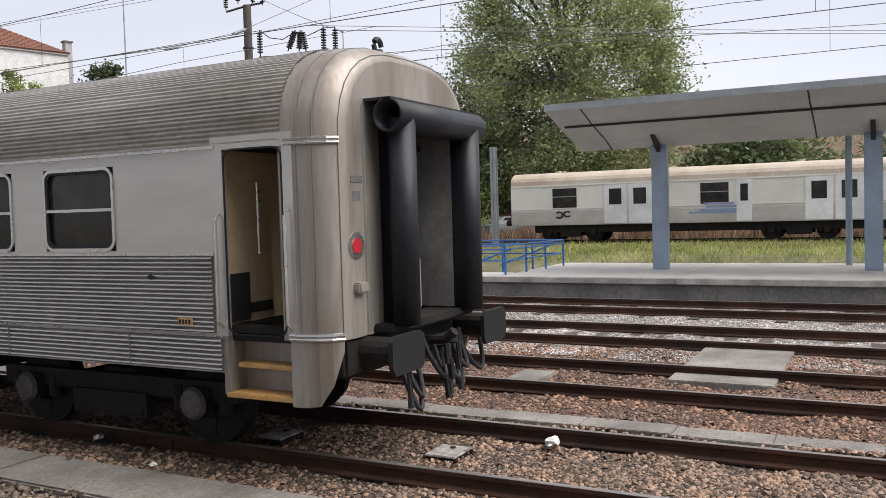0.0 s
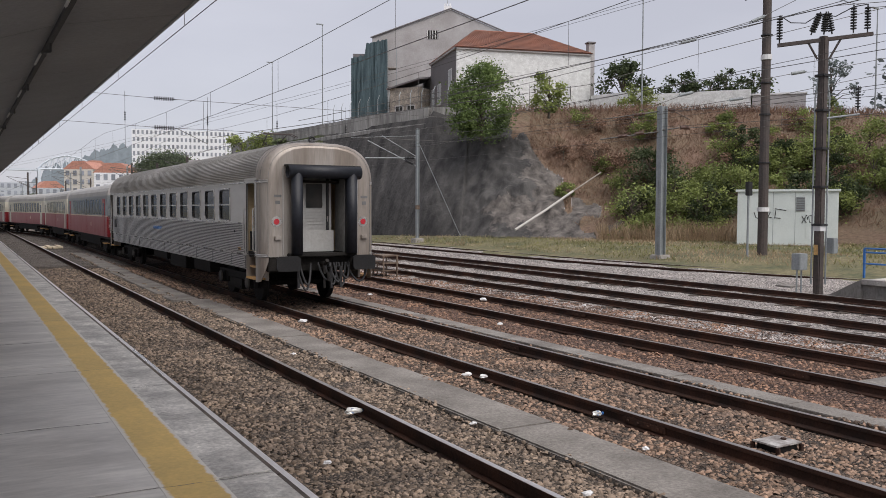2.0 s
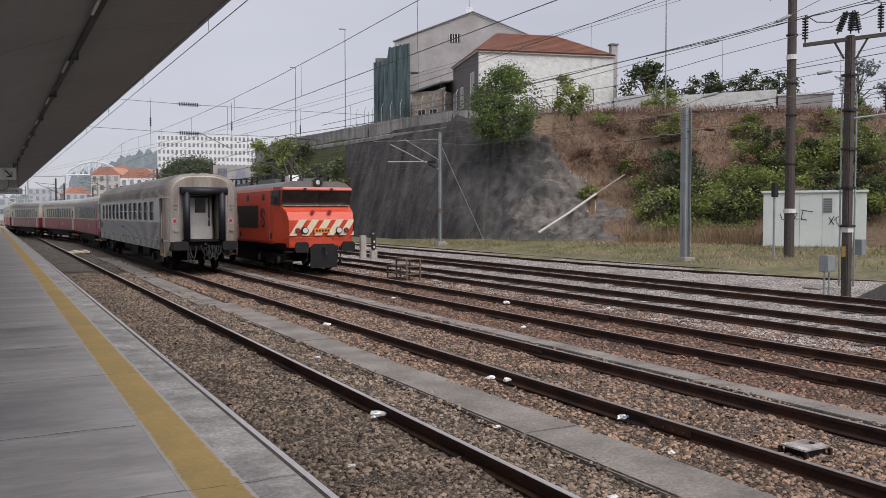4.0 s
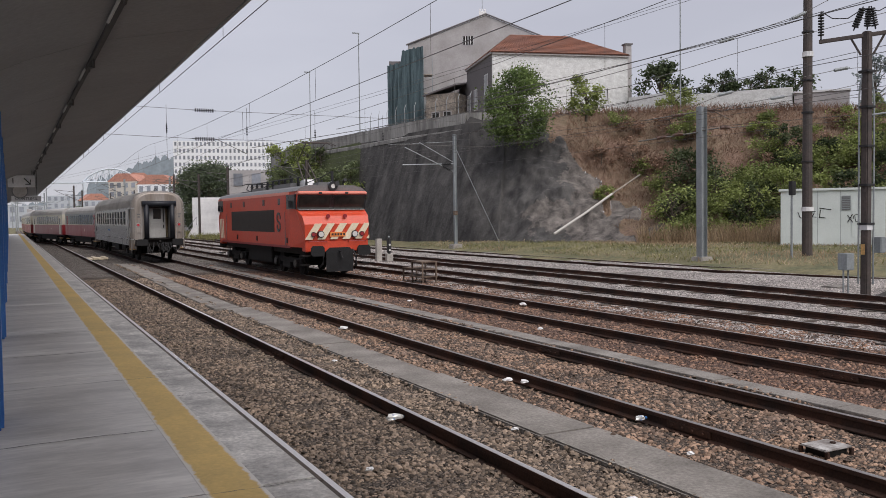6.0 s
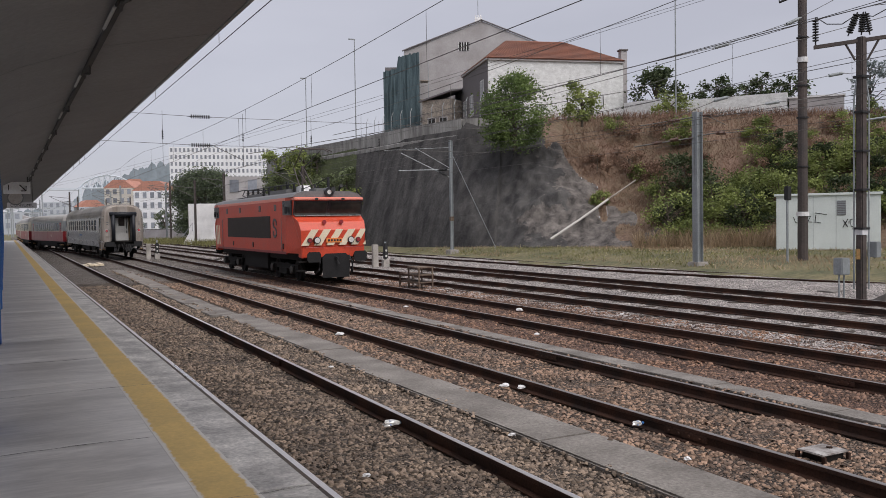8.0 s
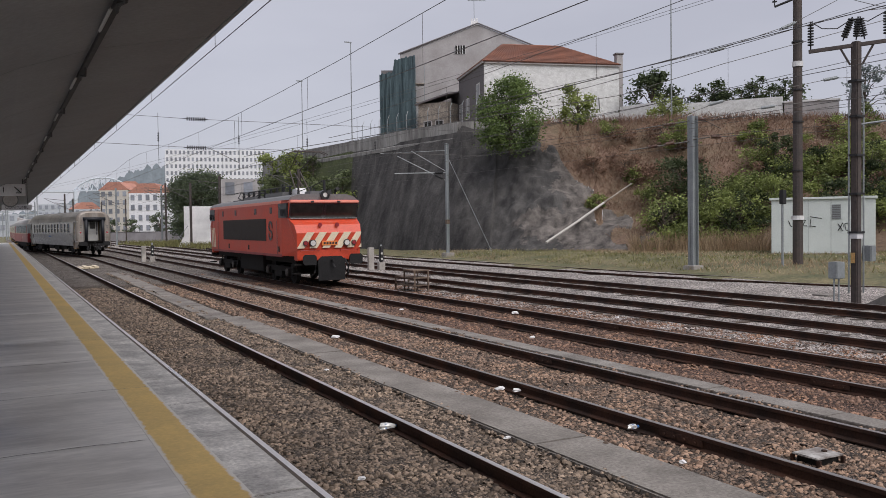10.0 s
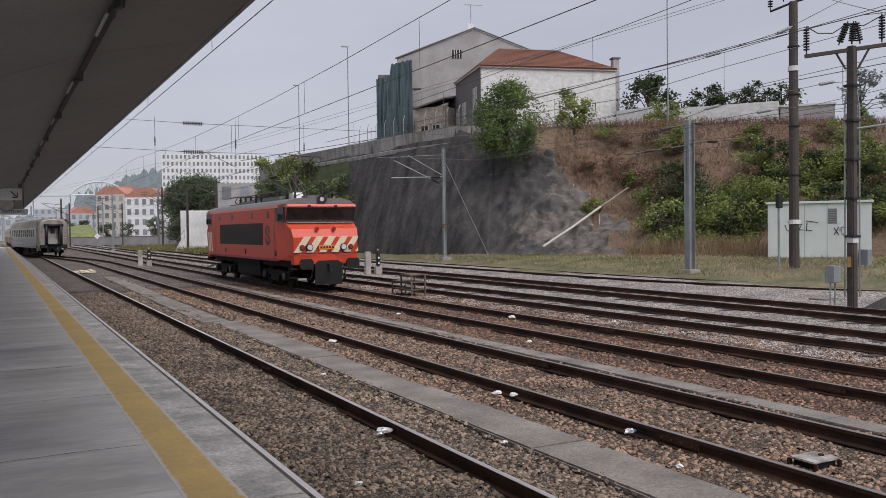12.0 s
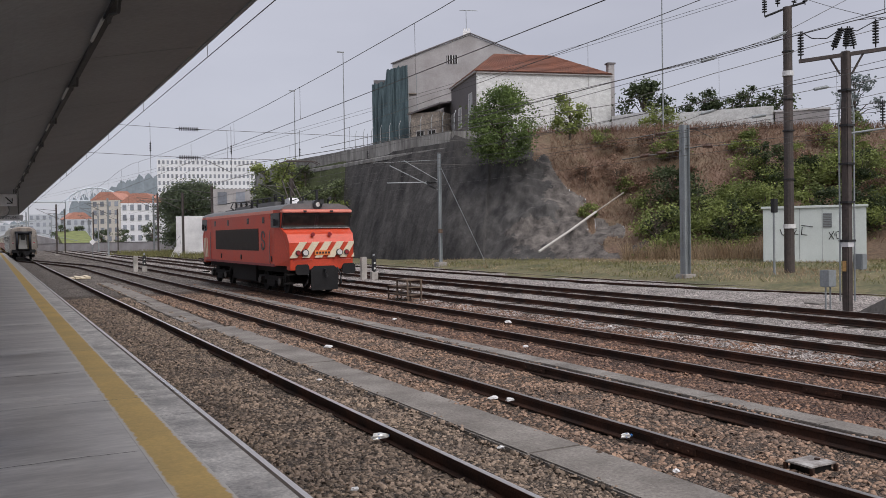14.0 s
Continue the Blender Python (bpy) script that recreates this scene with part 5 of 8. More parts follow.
for f in (False, True):
    Yl = lambda y: LL - y if f else y
    sg = 1 if f else -1
    # windscreens lean forward at the top
    for x0, x1 in ((-1.36, -0.09), (0.09, 1.36)):
        bm = bmesh.new()
        vs = [bm.verts.new((x, Yl(y) + sg * o, z)) for o in (0.0, 0.02) for x, y, z in ((x0, 1.10, 2.68), (x1, 1.10, 2.68), (x1, 0.89, 3.15), (x0, 0.89, 3.15))]
        for q in ((0, 1, 2, 3), (4, 5, 6, 7), (0, 1, 5, 4), (1, 2, 6, 5), (2, 3, 7, 6), (3, 0, 4, 7)):
            bm.faces.new([vs[i] for i in q])
        part("windscreen", bm, GLASS_DARK, loco, "dark forward-leaning windscreen")
    bm = bmesh.new()
    vs = [bm.verts.new((x, Yl(y) + sg * o, z)) for o in (-0.02, 0.010) for x, y, z in ((-1.43, 1.12, 2.64), (1.43, 1.12, 2.64), (1.43, 0.87, 3.22), (-1.43, 0.87, 3.22))]
    for q in ((0, 1, 2, 3), (4, 5, 6, 7), (0, 1, 5, 4), (1, 2, 6, 5), (2, 3, 7, 6), (3, 0, 4, 7)):
        bm.faces.new([vs[i] for i in q])
    part("windscreen_band", bm, LOCO_BLACK, loco)
    part("brow", boxes((-1.44, 1.44, *sorted((Yl(0.80), Yl(1.2))), 3.235, 3.35), bevel=0.03), PINK, loco, "faded red brow above the windscreens")
    part("ledge", boxes((-1.38, 1.38, *sorted((Yl(0.98), Yl(1.10))), 2.615, 2.645)), CHROME, loco, "bright ledge under the windscreens")
    for k in range(6):
        x = -1.33 + 0.51 * k
        a = [(x, 1.46), (x + 0.29, 1.46), (min(1.33, x + 0.29 + 0.42), 2.08), (min(1.33, x + 0.42), 2.08)]
        if k == 4:
            a = [(x, 1.46), (x + 0.29, 1.46), (1.33, 2.0), (1.33, 2.08), (x + 0.42, 2.08)]
        if k == 5:
            a = [(x, 1.46), (x + 0.11, 1.46), (1.33, 1.72), (1.33, 1.62)]
        part("nose_stripe", slab(a, 0.05, "y", Yl(0.42) - 0.025 + sg * 0.005), STRIPE, loco, "ivory diagonal nose stripe")
    for s in (-1, 1):
        for dx, r, mt, nm in ((0.70, 0.135, LAMP_GLASS, "headlamp"), (1.0, 0.10, RED, "marker_lamp")):
            h = part(nm, bar([(s * dx, Yl(0.46), 1.66), (s * dx, Yl(0.33), 1.66)], r, 16), LOCO_BLACK, loco, "round lamp on the nose")
            part("lens", bar([(s * dx, Yl(0.335), 1.66), (s * dx, Yl(0.322), 1.66)], r * 0.78, 16), mt, h)
        part("buffer", bar([(s * 0.95, Yl(0.5), 1.02), (s * 0.95, Yl(0.06), 1.02)], 0.14, 14), UNDER, loco)
        part("buffer_plate", slab([(s * 0.95 + a, 1.02 + b) for a, b in ((-0.27, -0.12), (-0.2, -0.2), (0.2, -0.2), (0.27, -0.12), (0.27, 0.12), (0.2, 0.2), (-0.2, 0.2), (-0.27, 0.12))], 0.05, "y", Yl(0.03) - 0.025), BUFFER, loco, "black buffer plate")
        part("hose", bar([(s * 0.62, Yl(0.4), 1.05), (s * 0.66, Yl(0.2), 0.8), (s * 0.7, Yl(0.22), 0.5), (s * 0.75, Yl(0.4), 0.38)], 0.03), DARK, loco)
        part("beacon", bar([(s * 0.35, Yl(0.52), 2.37), (s * 0.35, Yl(0.46), 2.37)], 0.08, 12), RED, loco)
        for z in (0.45, 0.8):
            part("step", boxes((*sorted((s * 1.1, s * 1.4)), *sorted((Yl(0.5), Yl(0.9))), z, z + 0.05)), UNDER, loco)
    part("number_plate", boxes((-0.32, 0.32, *sorted((Yl(0.375), Yl(0.44))), 1.56, 1.74)), ORANGE_PANEL, loco, "orange number panel")
    part("number_bars", boxes(*[(-0.26 + 0.12 * k, -0.18 + 0.12 * k, *sorted((Yl(0.368), Yl(0.374))), 1.61, 1.69) for k in range(5)]), DARK, loco)
    part("apron", boxes((-1.30, 1.30, *sorted((Yl(0.45), Yl(0.9))), 0.98, 1.42), bevel=0.03), ORANGE, loco, "orange buffer beam")
    part("snowplough", slab([(-0.54, 0.2), (0.54, 0.2), (0.56, 1.0), (0.40, 1.14), (-0.40, 1.14), (-0.56, 1.0)], 0.06, "y", Yl(0.22) - 0.03), BUFFER, loco, "dark plough plate")
    part("coupling", bar([(0, Yl(0.3), 1.0), (0, Yl(0.06), 1.0), (0.05, Yl(0.05), 0.72)], 0.05), DARK, loco)
    part("horn", bar([(0.2, Yl(1.2), 3.62), (0.2, Yl(0.9), 3.66)], 0.05, 10, 0.10), DARK, loco)
for s in (-1, 1):
    for x in (0.45, 1.0):
        part("wiper", bar([(s * x, 1.10, 2.68), (s * (x - 0.18), 0.97, 2.98)], 0.012, 5), DARK, loco)
    part("nose_handrail", bar([(s * 1.18, 0.44, 1.35), (s * 1.18, 0.36, 1.38), (s * 0.45, 0.36, 1.38), (s * 0.45, 0.44, 1.35)], 0.011, 6), RED, loco)
    part("marker", boxes((s * 0.55 - 0.06, s * 0.55 + 0.06, 0.75, 0.80, 3.24, 3.32)), LOCO_BLACK, loco)
    part("sand_pipe", bar([(s * 1.15, 1.3, 0.8), (s * 0.95, 1.15, 0.2)], 0.025, 6), UNDER, loco)
part("centre_pillar", bar([(0, 1.12, 2.66), (0, 0.88, 3.2)], 0.03, 6), LOCO_BLACK, loco)
for y in (2.2, 6.9, 10.6):
    part("lift_bracket", boxes((-1.52, -1.47, y, y + 0.10, 1.30, 1.52), bevel=0.01), LOCO_BLACK, loco)
bm = boxes((-1.2, 1.2, 5.6, 9.6, 0.35, 1.12), (-1.1, 1.1, 1.2, LL - 1.2, 0.85, 1.15), bevel=0.03)
part("underframe", bm, UNDER, loco, "black battery boxes under the floor")
for y in (3.5, LL - 3.5):
    bogie(loco, y, 2.8, True)
# roof gear: insulators, busbar, folded pantographs
for k in range(9):
    y = 3.4 + 0.95 * k
    bm = bmesh.new()
    tube(bm, [(-0.62, y, 3.58), (-0.62, y, 3.98)], 0.05, 8)
    for z in (3.68, 3.76, 3.84):
        tube(bm, [(-0.62, y, z), (-0.62, y, z + 0.03)], 0.085, 10)
    part("insulator", bm, DARK, loco, "roof insulator")
part("busbar", bar([(-0.62, 3.2, 4.0), (-0.62, 11.2, 4.0)], 0.02), DARK, loco)
part("roof_box", boxes((-0.9, 0.9, 3.6, 6.2, 3.58, 3.78), bevel=0.03), LOCO_GREY, loco)
part("roof_box", boxes((-0.8, 0.8, 8.2, 10.4, 3.58, 3.75), bevel=0.03), LOCO_GREY, loco)
part("roof_housing", slab([(2.5, 3.58), (3.5, 3.58), (3.35, 3.86), (2.8, 3.90)], 0.4, "x", -0.55), WHITE, loco, "white tapered housing on the roof")
part("roof_frame", bar([(-0.62, 4.1, 3.6), (-0.62, 4.25, 4.12), (-0.62, 4.5, 4.12), (-0.62, 4.65, 3.6)], 0.025, 6), DARK, loco)
part("roof_horn", bar([(0.62, 1.35, 3.6), (0.62, 1.3, 3.78), (0.62, 1.1, 3.82)], 0.04, 8, 0.07), DARK, loco)
for x, y, h in ((-0.2, 2.0, 0.34), (0.1, 2.5, 0.30), (0.75, 2.3, 0.26), (-0.75, 1.9, 0.3)):
    part("roof_insulator", bar([(x, y, 3.58), (x, y, 3.58 + h)], 0.06, 8, 0.04), DARK, loco)
part("roof_case", boxes((-0.35, 0.45, 1.55, 2.35, 3.59, 3.74), bevel=0.03), LOCO_GREY, loco)
part("roof_switch", bar([(0.35, 1.9, 3.6), (0.35, 1.9, 4.2)], 0.06, 8), DARK, loco)
part("roof_cable", bar([(0.35, 1.9, 4.2), (0.0, 2.4, 3.95), (-0.5, 2.7, 3.75)], 0.018, 6), DARK, loco)
part("roof_cable", bar([(-0.62, 4.4, 4.0), (-0.5, 5.1, 4.15), (-0.2, 5.4, 3.8)], 0.018, 6), DARK, loco)
fan = part("roof_lamp", bar([(0.05, 0.96, 3.56), (0.05, 1.2, 3.56)], 0.19, 18), LOCO_BLACK, loco, "round lamp on the cab roof")
part("lens", bar([(0.05, 0.95, 3.56), (0.05, 0.962, 3.56)], 0.09, 14), LAMP_GLASS, fan)
# the half-raised pantograph: lower arm leaning back, upper arm forward to the head
bm = bmesh.new()
for s in (-1, 1):
    tube(bm, [(s * 0.5, 2.6, 3.66), (s * 0.5, 4.5, 3.66)], 0.035, 6)
    tube(bm, [(s * 0.30, 3.5, 3.72), (s * 0.22, 4.7, 4.75)], 0.030, 6)
    tube(bm, [(s * 0.22, 4.7, 4.75), (s * 0.42, 2.9, 5.40)], 0.018, 6)
tube(bm, [(0.0, 3.1, 3.72), (0.05, 4.85, 4.65)], 0.025, 6)
for d in (0.0, 0.3):
    tube(bm, [(-0.85, 2.8 + d, 5.33), (-0.6, 2.8 + d, 5.43), (0.6, 2.8 + d, 5.43), (0.85, 2.8 + d, 5.33)], 0.02, 6)
for y in (3.1, 3.5):
    tube(bm, [(-0.55, y, 3.68), (0.55, y, 3.68)], 0.04, 6)
part("pantograph", bm, MAST_BROWN, loco, "rusty brown raised pantograph")
for y, up in ((11.8, 0.12),):
    bm = bmesh.new()
    for s in (-1, 1):
        tube(bm, [(s * 0.5, y, 3.66), (s * 0.35, y + 1.4, 3.72 + up * 0.9)], 0.028, 6)
        tube(bm, [(s * 0.35, y + 1.4, 3.72 + up * 0.9), (s * 0.55, y + 0.1, 3.8 + up * 2.0)], 0.022, 6)
        tube(bm, [(s * 0.55, y - 0.3, 3.66), (s * 0.55, y + 1.6, 3.66)], 0.03, 6)
    for d in (0.0, 0.3):
        tube(bm, [(-0.85, y + d, 3.76 + up * 2.0), (-0.6, y + d, 3.82 + up * 2.0), (0.6, y + d, 3.82 + up * 2.0), (0.85, y + d, 3.76 + up * 2.0)], 0.025, 6)
    tube(bm, [(-0.55, y + 0.6, 3.66), (0.55, y + 0.6, 3.66)], 0.03, 6)
    part("pantograph", bm, DARK, loco, "folded pantograph")

# ---- white railcar on the siding ----
car = thing("railcar", "parked dirty white and grey railcar on a weedy siding", "railcar", at=(43.5, -17.5, 0.55))
CL, ch = 35.5, 1.42
part("lower_side", boxes((-ch, ch, 0.3, CL - 0.3, 0.85, 1.55), bevel=0.03), CAR_LOWER, car, "faded pale grey lower body")
part("upper_side", boxes((-ch + 0.01, ch - 0.01, 0.31, CL - 0.31, 1.551, 2.95)), CAR_WHITE, car, "dirty white upper body")
part("roof", extrude(roof_line(ch - 0.02, 2.95, 3.62, 12), 0.3, CL - 0.3), CAR_ROOF, car, "rust-stained beige roof")
for z in (0.98, 1.08, 1.36, 1.66, 2.86):
    part("side_rib", boxes((-ch - 0.016, -ch + 0.02, 0.31, CL - 0.31, z, z + 0.03)), CAR_LOWER, car)
part("waist_line", boxes((-ch - 0.012, -ch + 0.02, 0.31, CL - 0.31, 1.5, 1.6), (-ch - 0.012, -ch + 0.02, 0.31, CL - 0.31, 1.22, 1.27)), CAR_LOWER, car)
x0, x1 = -ch - 0.008, -ch + 0.02
for y in (CL - 3.3, CL - 10.8, CL - 19.5, CL - 23):
    w = part("window", boxes((x0, x1, y - 0.65, y + 0.65, 1.75, 2.75), bevel=0.004), GLASS_DARK, car, "dark window")
    part("bar", boxes((x0 - 0.006, x0, y - 0.65, y + 0.65, 2.3, 2.34)), GALV, w)
for y in (CL - 6.6, CL - 16.0, CL - 27):
    for s in (-1, 1):
        d = part("door", boxes((x0 - 0.012, x1, y + s * 0.62 - 0.58, y + s * 0.62 + 0.58, 0.9, 2.85), bevel=0.006), WHITE, car, "white double door leaf")
        part("pane", boxes((x0 - 0.02, x0 - 0.012, y + s * 0.62 - 0.32, y + s * 0.62 + 0.32, 1.85, 2.65), bevel=0.003), GLASS_DARK, d)
d = part("door", boxes((x0 - 0.012, x1, CL - 12.5, CL - 11.8, 0.9, 2.85), bevel=0.006), WHITE, car, "narrow crew door")
part("pane", boxes((x0 - 0.02, x0 - 0.012, CL - 12.32, CL - 11.98, 1.85, 2.65), bevel=0.003), GLASS_DARK, d)
for z, a, b in ((1.72, 10.3, 11.7), (1.42, 10.1, 12.0), (1.56, 10.4, 11.9), (1.30, 9.6, 11.8)):
    part("lettering_bar", boxes((x0 - 0.010, x0 + 0.004, CL - b, CL - a, z, z + 0.09)), FADED_BLUE, car, "faded blue lettering bar")
lg = part("logo", arc_band(CL - 3.0, 1.38, 0.24, 0.13, 40, 320, x0 - 0.02, 0.8), DARK, car, "black looped emblem")
part("loop", arc_band(CL - 3.45, 1.42, 0.24, 0.13, -140, 140, x0 - 0.02, 0.7), DARK, lg)
for k in range(6):
    part("roof_vent", bar([(0.0, 3 + 6 * k, 3.58), (0.0, 3 + 6 * k, 3.70)], 0.18, 12), CAR_ROOF, car)
part("underframe", boxes((-1.1, 1.1, 1.5, CL - 1.5, 0.45, 0.86), bevel=0.03), UNDER, car)
for y in (3.5, 14.5, 21, CL - 3.5):
    bogie(car, y, 2.4)
part("bumper", bar([(-0.9, CL - 0.3, 1.0), (-0.9, CL + 0.15, 1.0)], 0.15), UNDER, car)
parked = thing("parked_car", "small blue-grey car parked beyond the railcar", "car", at=(51.5, 21.9, 0.4))
parked.rotation_euler.z = radians(60)
bm = bmesh.new()
prof = [(-2.0, 0.35), (-2.05, 0.75), (-1.3, 0.95), (-0.6, 1.42), (0.8, 1.45), (1.6, 1.0), (2.0, 0.9), (2.05, 0.35)]
vs = [[bm.verts.new((x * (0.86 if z > 1.2 else 1), y, z)) for y, z in prof] for x in (-0.8, 0.8)]
for i in range(8):
    bm.faces.new((vs[0][i], vs[0][(i + 1) % 8], vs[1][(i + 1) % 8], vs[1][i]))
bm.faces.new(vs[0]), bm.faces.new(vs[1])
part("body", bm, COACH_GREY, parked)
part("side_glass", slab([(-0.95, 0.98), (-0.5, 1.36), (0.75, 1.38), (1.25, 1.0)], 1.50, "x", -0.75), GLASS_DARK, parked)
for y in (-1.25, 1.3):
    for s in (-1, 1):
        part("wheel", bar([(s * 0.7, y, 0.31), (s * 0.83, y, 0.31)], 0.31, 16), DARK, parked)

# ---- relay cabinet ----
cab = thing("relay_hut", "white prefabricated trackside hut with graffiti marks", "hut")
ca, cb = Vector((38.6, 34.0)), Vector((41.5, 30.0))
cab.matrix_basis = pose(ca.x, ca.y, 0.36, 0, 0, math.degrees(math.atan2((cb - ca).y, (cb - ca).x)))
W = (cb - ca).length + 0.3
part("body", boxes((0, W, 0, 2.6, 0.08, 3.05), bevel=0.02), WHITE_CAB, cab)
part("plinth", boxes((-0.05, W + 0.05, -0.05, 2.65, -0.1, 0.08)), PATH_CONC, cab)
part("roof", boxes((-0.1, W + 0.1, -0.1, 2.7, 3.05, 3.18), bevel=0.015), WHITE_CAB, cab)
for x in (1.9, 3.05):
    part("joint", boxes((x, x + 0.02, -0.008, 0.01, 0.1, 3.03)), GALV, cab)
dr = part("door", boxes((3.6, 4.5, -0.02, 0.02, 0.5, 2.6), bevel=0.008), WHITE_CAB, cab, "white steel door")
part("door_handle", bar([(3.7, -0.03, 1.5), (3.7, -0.03, 1.65)], 0.02), DARK, dr)
v = part("vent", boxes((3.1, 3.55, -0.025, 0.0, 1.95, 2.75)), GALV, cab, "louvred vent")
for k in range(8):
    part("slat", boxes((3.12, 3.53, -0.035, -0.025, 1.99 + 0.095 * k, 2.03 + 0.095 * k)), LOCO_GREY, v)
for pts in ([(1.35, 1.6), (1.5, 1.95), (1.8, 1.9)], [(1.6, 1.5), (1.75, 1.85), (1.62, 1.62), (1.85, 1.6)], [(2.0, 1.55), (2.05, 2.0), (2.0, 1.6), (2.3, 1.55)], [(2.0, 2.1), (2.6, 2.0)], [(3.4, 1.7), (3.65, 1.3)], [(3.4, 1.3), (3.65, 1.75)], [(3.95, 1.75), (3.75, 1.7), (3.8, 1.35), (4.0, 1.3)], [(0.9, 1.9), (1.0, 1.6), (1.1, 1.55)]):
    part("spray_stroke", bar([(x, -0.026 if x > 3.6 else -0.006, z) for x, z in pts], 0.022, 5), DARK, cab, "black spray-paint stroke")


# ---- masts, signals and wires ----
def insulator(parent, a, b, n=7, r=0.075, name="insulator", material=None, label="ribbed dark insulator"):
    a, b = Vector(a), Vector(b)
    bm = bmesh.new()
    tube(bm, [a, b], 0.022, 6)
    d = b - a
    for i in range(n):
        p = a + d * (0.15 + 0.7 * i / (n - 1))
        q = p + d.normalized() * 0.03
        tube(bm, [p, q], r, 10)
    return part(name, bm, material or DARK, parent, label)


def h_post(x, y, z0, z1, w=0.30):
    return boxes((x - w / 2, x - w / 2 + 0.025, y - w / 2, y + w / 2, z0, z1), (x + w / 2 - 0.025, x + w / 2, y - w / 2, y + w / 2, z0, z1), (x - w / 2, x + w / 2, y - 0.012, y + 0.012, z0, z1))


def simple_mast(name, x, y, z0, z1, w, material, label):
    m = thing(name, label, "mast")
    part("post", h_post(x, y, z0, z1, w), material, m)
    part("footing", boxes((x - 0.35, x + 0.35, y - 0.35, y + 0.35, z0 - 0.3, z0 + 0.22), bevel=0.04), PATH_CONC, m, "concrete footing")
    return m


m1 = simple_mast("catenary_mast", 28.4, 29.5, 0.05, 7.15, 0.34, GALV, "galvanised steel catenary mast with insulated arms")
M = lambda o, z: (28.4 + 0.89 * o, 29.5 - 0.455 * o, z)
for a, b in ((M(0.12, 7.0), M(0.65, 6.98)), (M(-1.45, 6.72), M(-0.75, 6.80)), (M(0.78, 6.17), M(1.32, 6.17)), (M(-1.32, 5.86), M(-0.85, 5.92)), (M(-2.15, 5.72), M(-1.6, 5.80))):
    insulator(m1, a, b, 8, 0.085, "insulator", BROWN_CERAMIC, "brown ribbed insulator")
for a, b, r in ((M(-2.6, 6.55), M(0.0, 6.95), 0.022), (M(0.0, 6.05), M(0.8, 6.17), 0.03), (M(-2.9, 5.6), M(0.0, 6.0), 0.03), (M(0.5, 6.95), M(1.3, 6.55), 0.015), (M(1.3, 6.17), M(2.3, 6.25), 0.018)):
    part("arm", bar([a, b], r), WIRE, m1)

m2 = thing("line_mast", "tall weathered power mast with upright insulators", "mast")
MX, MY = 31.4, 26.2
part("post", bar([(MX, MY, 0.0), (MX, MY, 12.1)], 0.225, 12, 0.186), MAST_BROWN, m2, "brown-grey round mast")
for z, h in ((2.3, 0.19), (9.05, 0.22)):
    part("white_band", bar([(MX, MY, z), (MX, MY, z + h)], 0.27 if z < 5 else 0.235, 12), WHITE, m2, "white painted band")
for z in (4.45, 6.6, 8.0, 10.1):
    part("clamp", bar([(MX, MY, z), (MX, MY, z + 0.06)], 0.255, 12), DARK, m2)
ux, uy = 0.72, -0.69
part("crossarm", bar([(MX - 0.95 * ux, MY - 0.95 * uy, 11.75), (MX, MY, 12.08), (MX + 0.73 * ux, MY + 0.73 * uy, 12.25)], 0.05), DARK, m2)
for o, lean in ((-0.95, 0), (-0.4, 0), (0.22, 0.34), (0.73, 0)):
    z = 11.8 if o < -0.5 else 12.13
    insulator(m2, (MX + o * ux, MY + o * uy, z), (MX + (o + lean) * ux, MY + (o + lean) * uy, z + 1.07), 8, 0.11)

m3 = thing("switch_mast", "brown mast carrying a crossarm with ribbed insulators", "mast")
TX, TY = 21.72, 16.12
part("post", boxes((TX - 0.11, TX + 0.11, TY - 0.11, TY + 0.11, -0.2, 7.35), bevel=0.03), MAST_BROWN, m3, "square brown mast")
for o in (-0.24, 0.24):
    part("conduit", bar([(TX + o * ux * 0.8, TY + o * uy * 0.8, 0.2), (TX + o * ux * 0.8, TY + o * uy * 0.8, 5.6), (TX + 0.1 * o, TY, 6.9)], 0.025), GALV, m3)
for z in (1.9, 3.0, 4.1, 5.2, 6.2):
    part("clamp", boxes((TX - 0.16, TX + 0.16, TY - 0.16, TY + 0.16, z, z + 0.06)), DARK, m3)
part("white_band", boxes((TX - 0.13, TX + 0.13, TY - 0.13, TY + 0.13, 1.75, 1.93)), WHITE, m3, "white painted band")
part("yellow_label", boxes((TX - 0.134, TX - 0.128, TY - 0.06, TY + 0.06, 1.05, 1.35)), STEP_WOOD, m3)
part("switch_box", boxes((TX + 0.17, TX + 0.4, TY - 0.35, TY - 0.05, 1.1, 1.55), bevel=0.02), GALV, m3, "grey switch box")
A = lambda o, z: (TX + o * ux, TY + o * uy, z)
part("crossarm", boxes((-1.25, 1.3, -0.06, 0.06, -0.05, 0.05)), MAST_BROWN, m3).matrix_basis = pose(TX, TY, 7.25, 0, -5, -43.8)
for o in (-0.45, 0.45):
    part("brace", bar([A(o, 7.25), A(o * 0.35, 6.7)], 0.03), MAST_BROWN, m3)
insulator(m3, A(-1.2, 7.2), A(-1.2, 8.0), 8, 0.085)
for o, l in ((-0.35, 0.25), (0.0, 0.05), (0.22, -0.12)):
    insulator(m3, A(o, 7.4), A(o + l, 8.05), 8, 0.095)
for o in (0.78, 1.15):
    insulator(m3, A(o, 7.4), A(o, 8.2), 8, 0.085)
part("jumper", bar([A(-1.2, 8.0), A(-0.9, 7.78), A(-0.5, 7.75), A(-0.1, 8.0), A(0.3, 7.9), A(0.78, 8.15), A(1.15, 8.2)], 0.015), DARK, m3, "slack jumper wire")
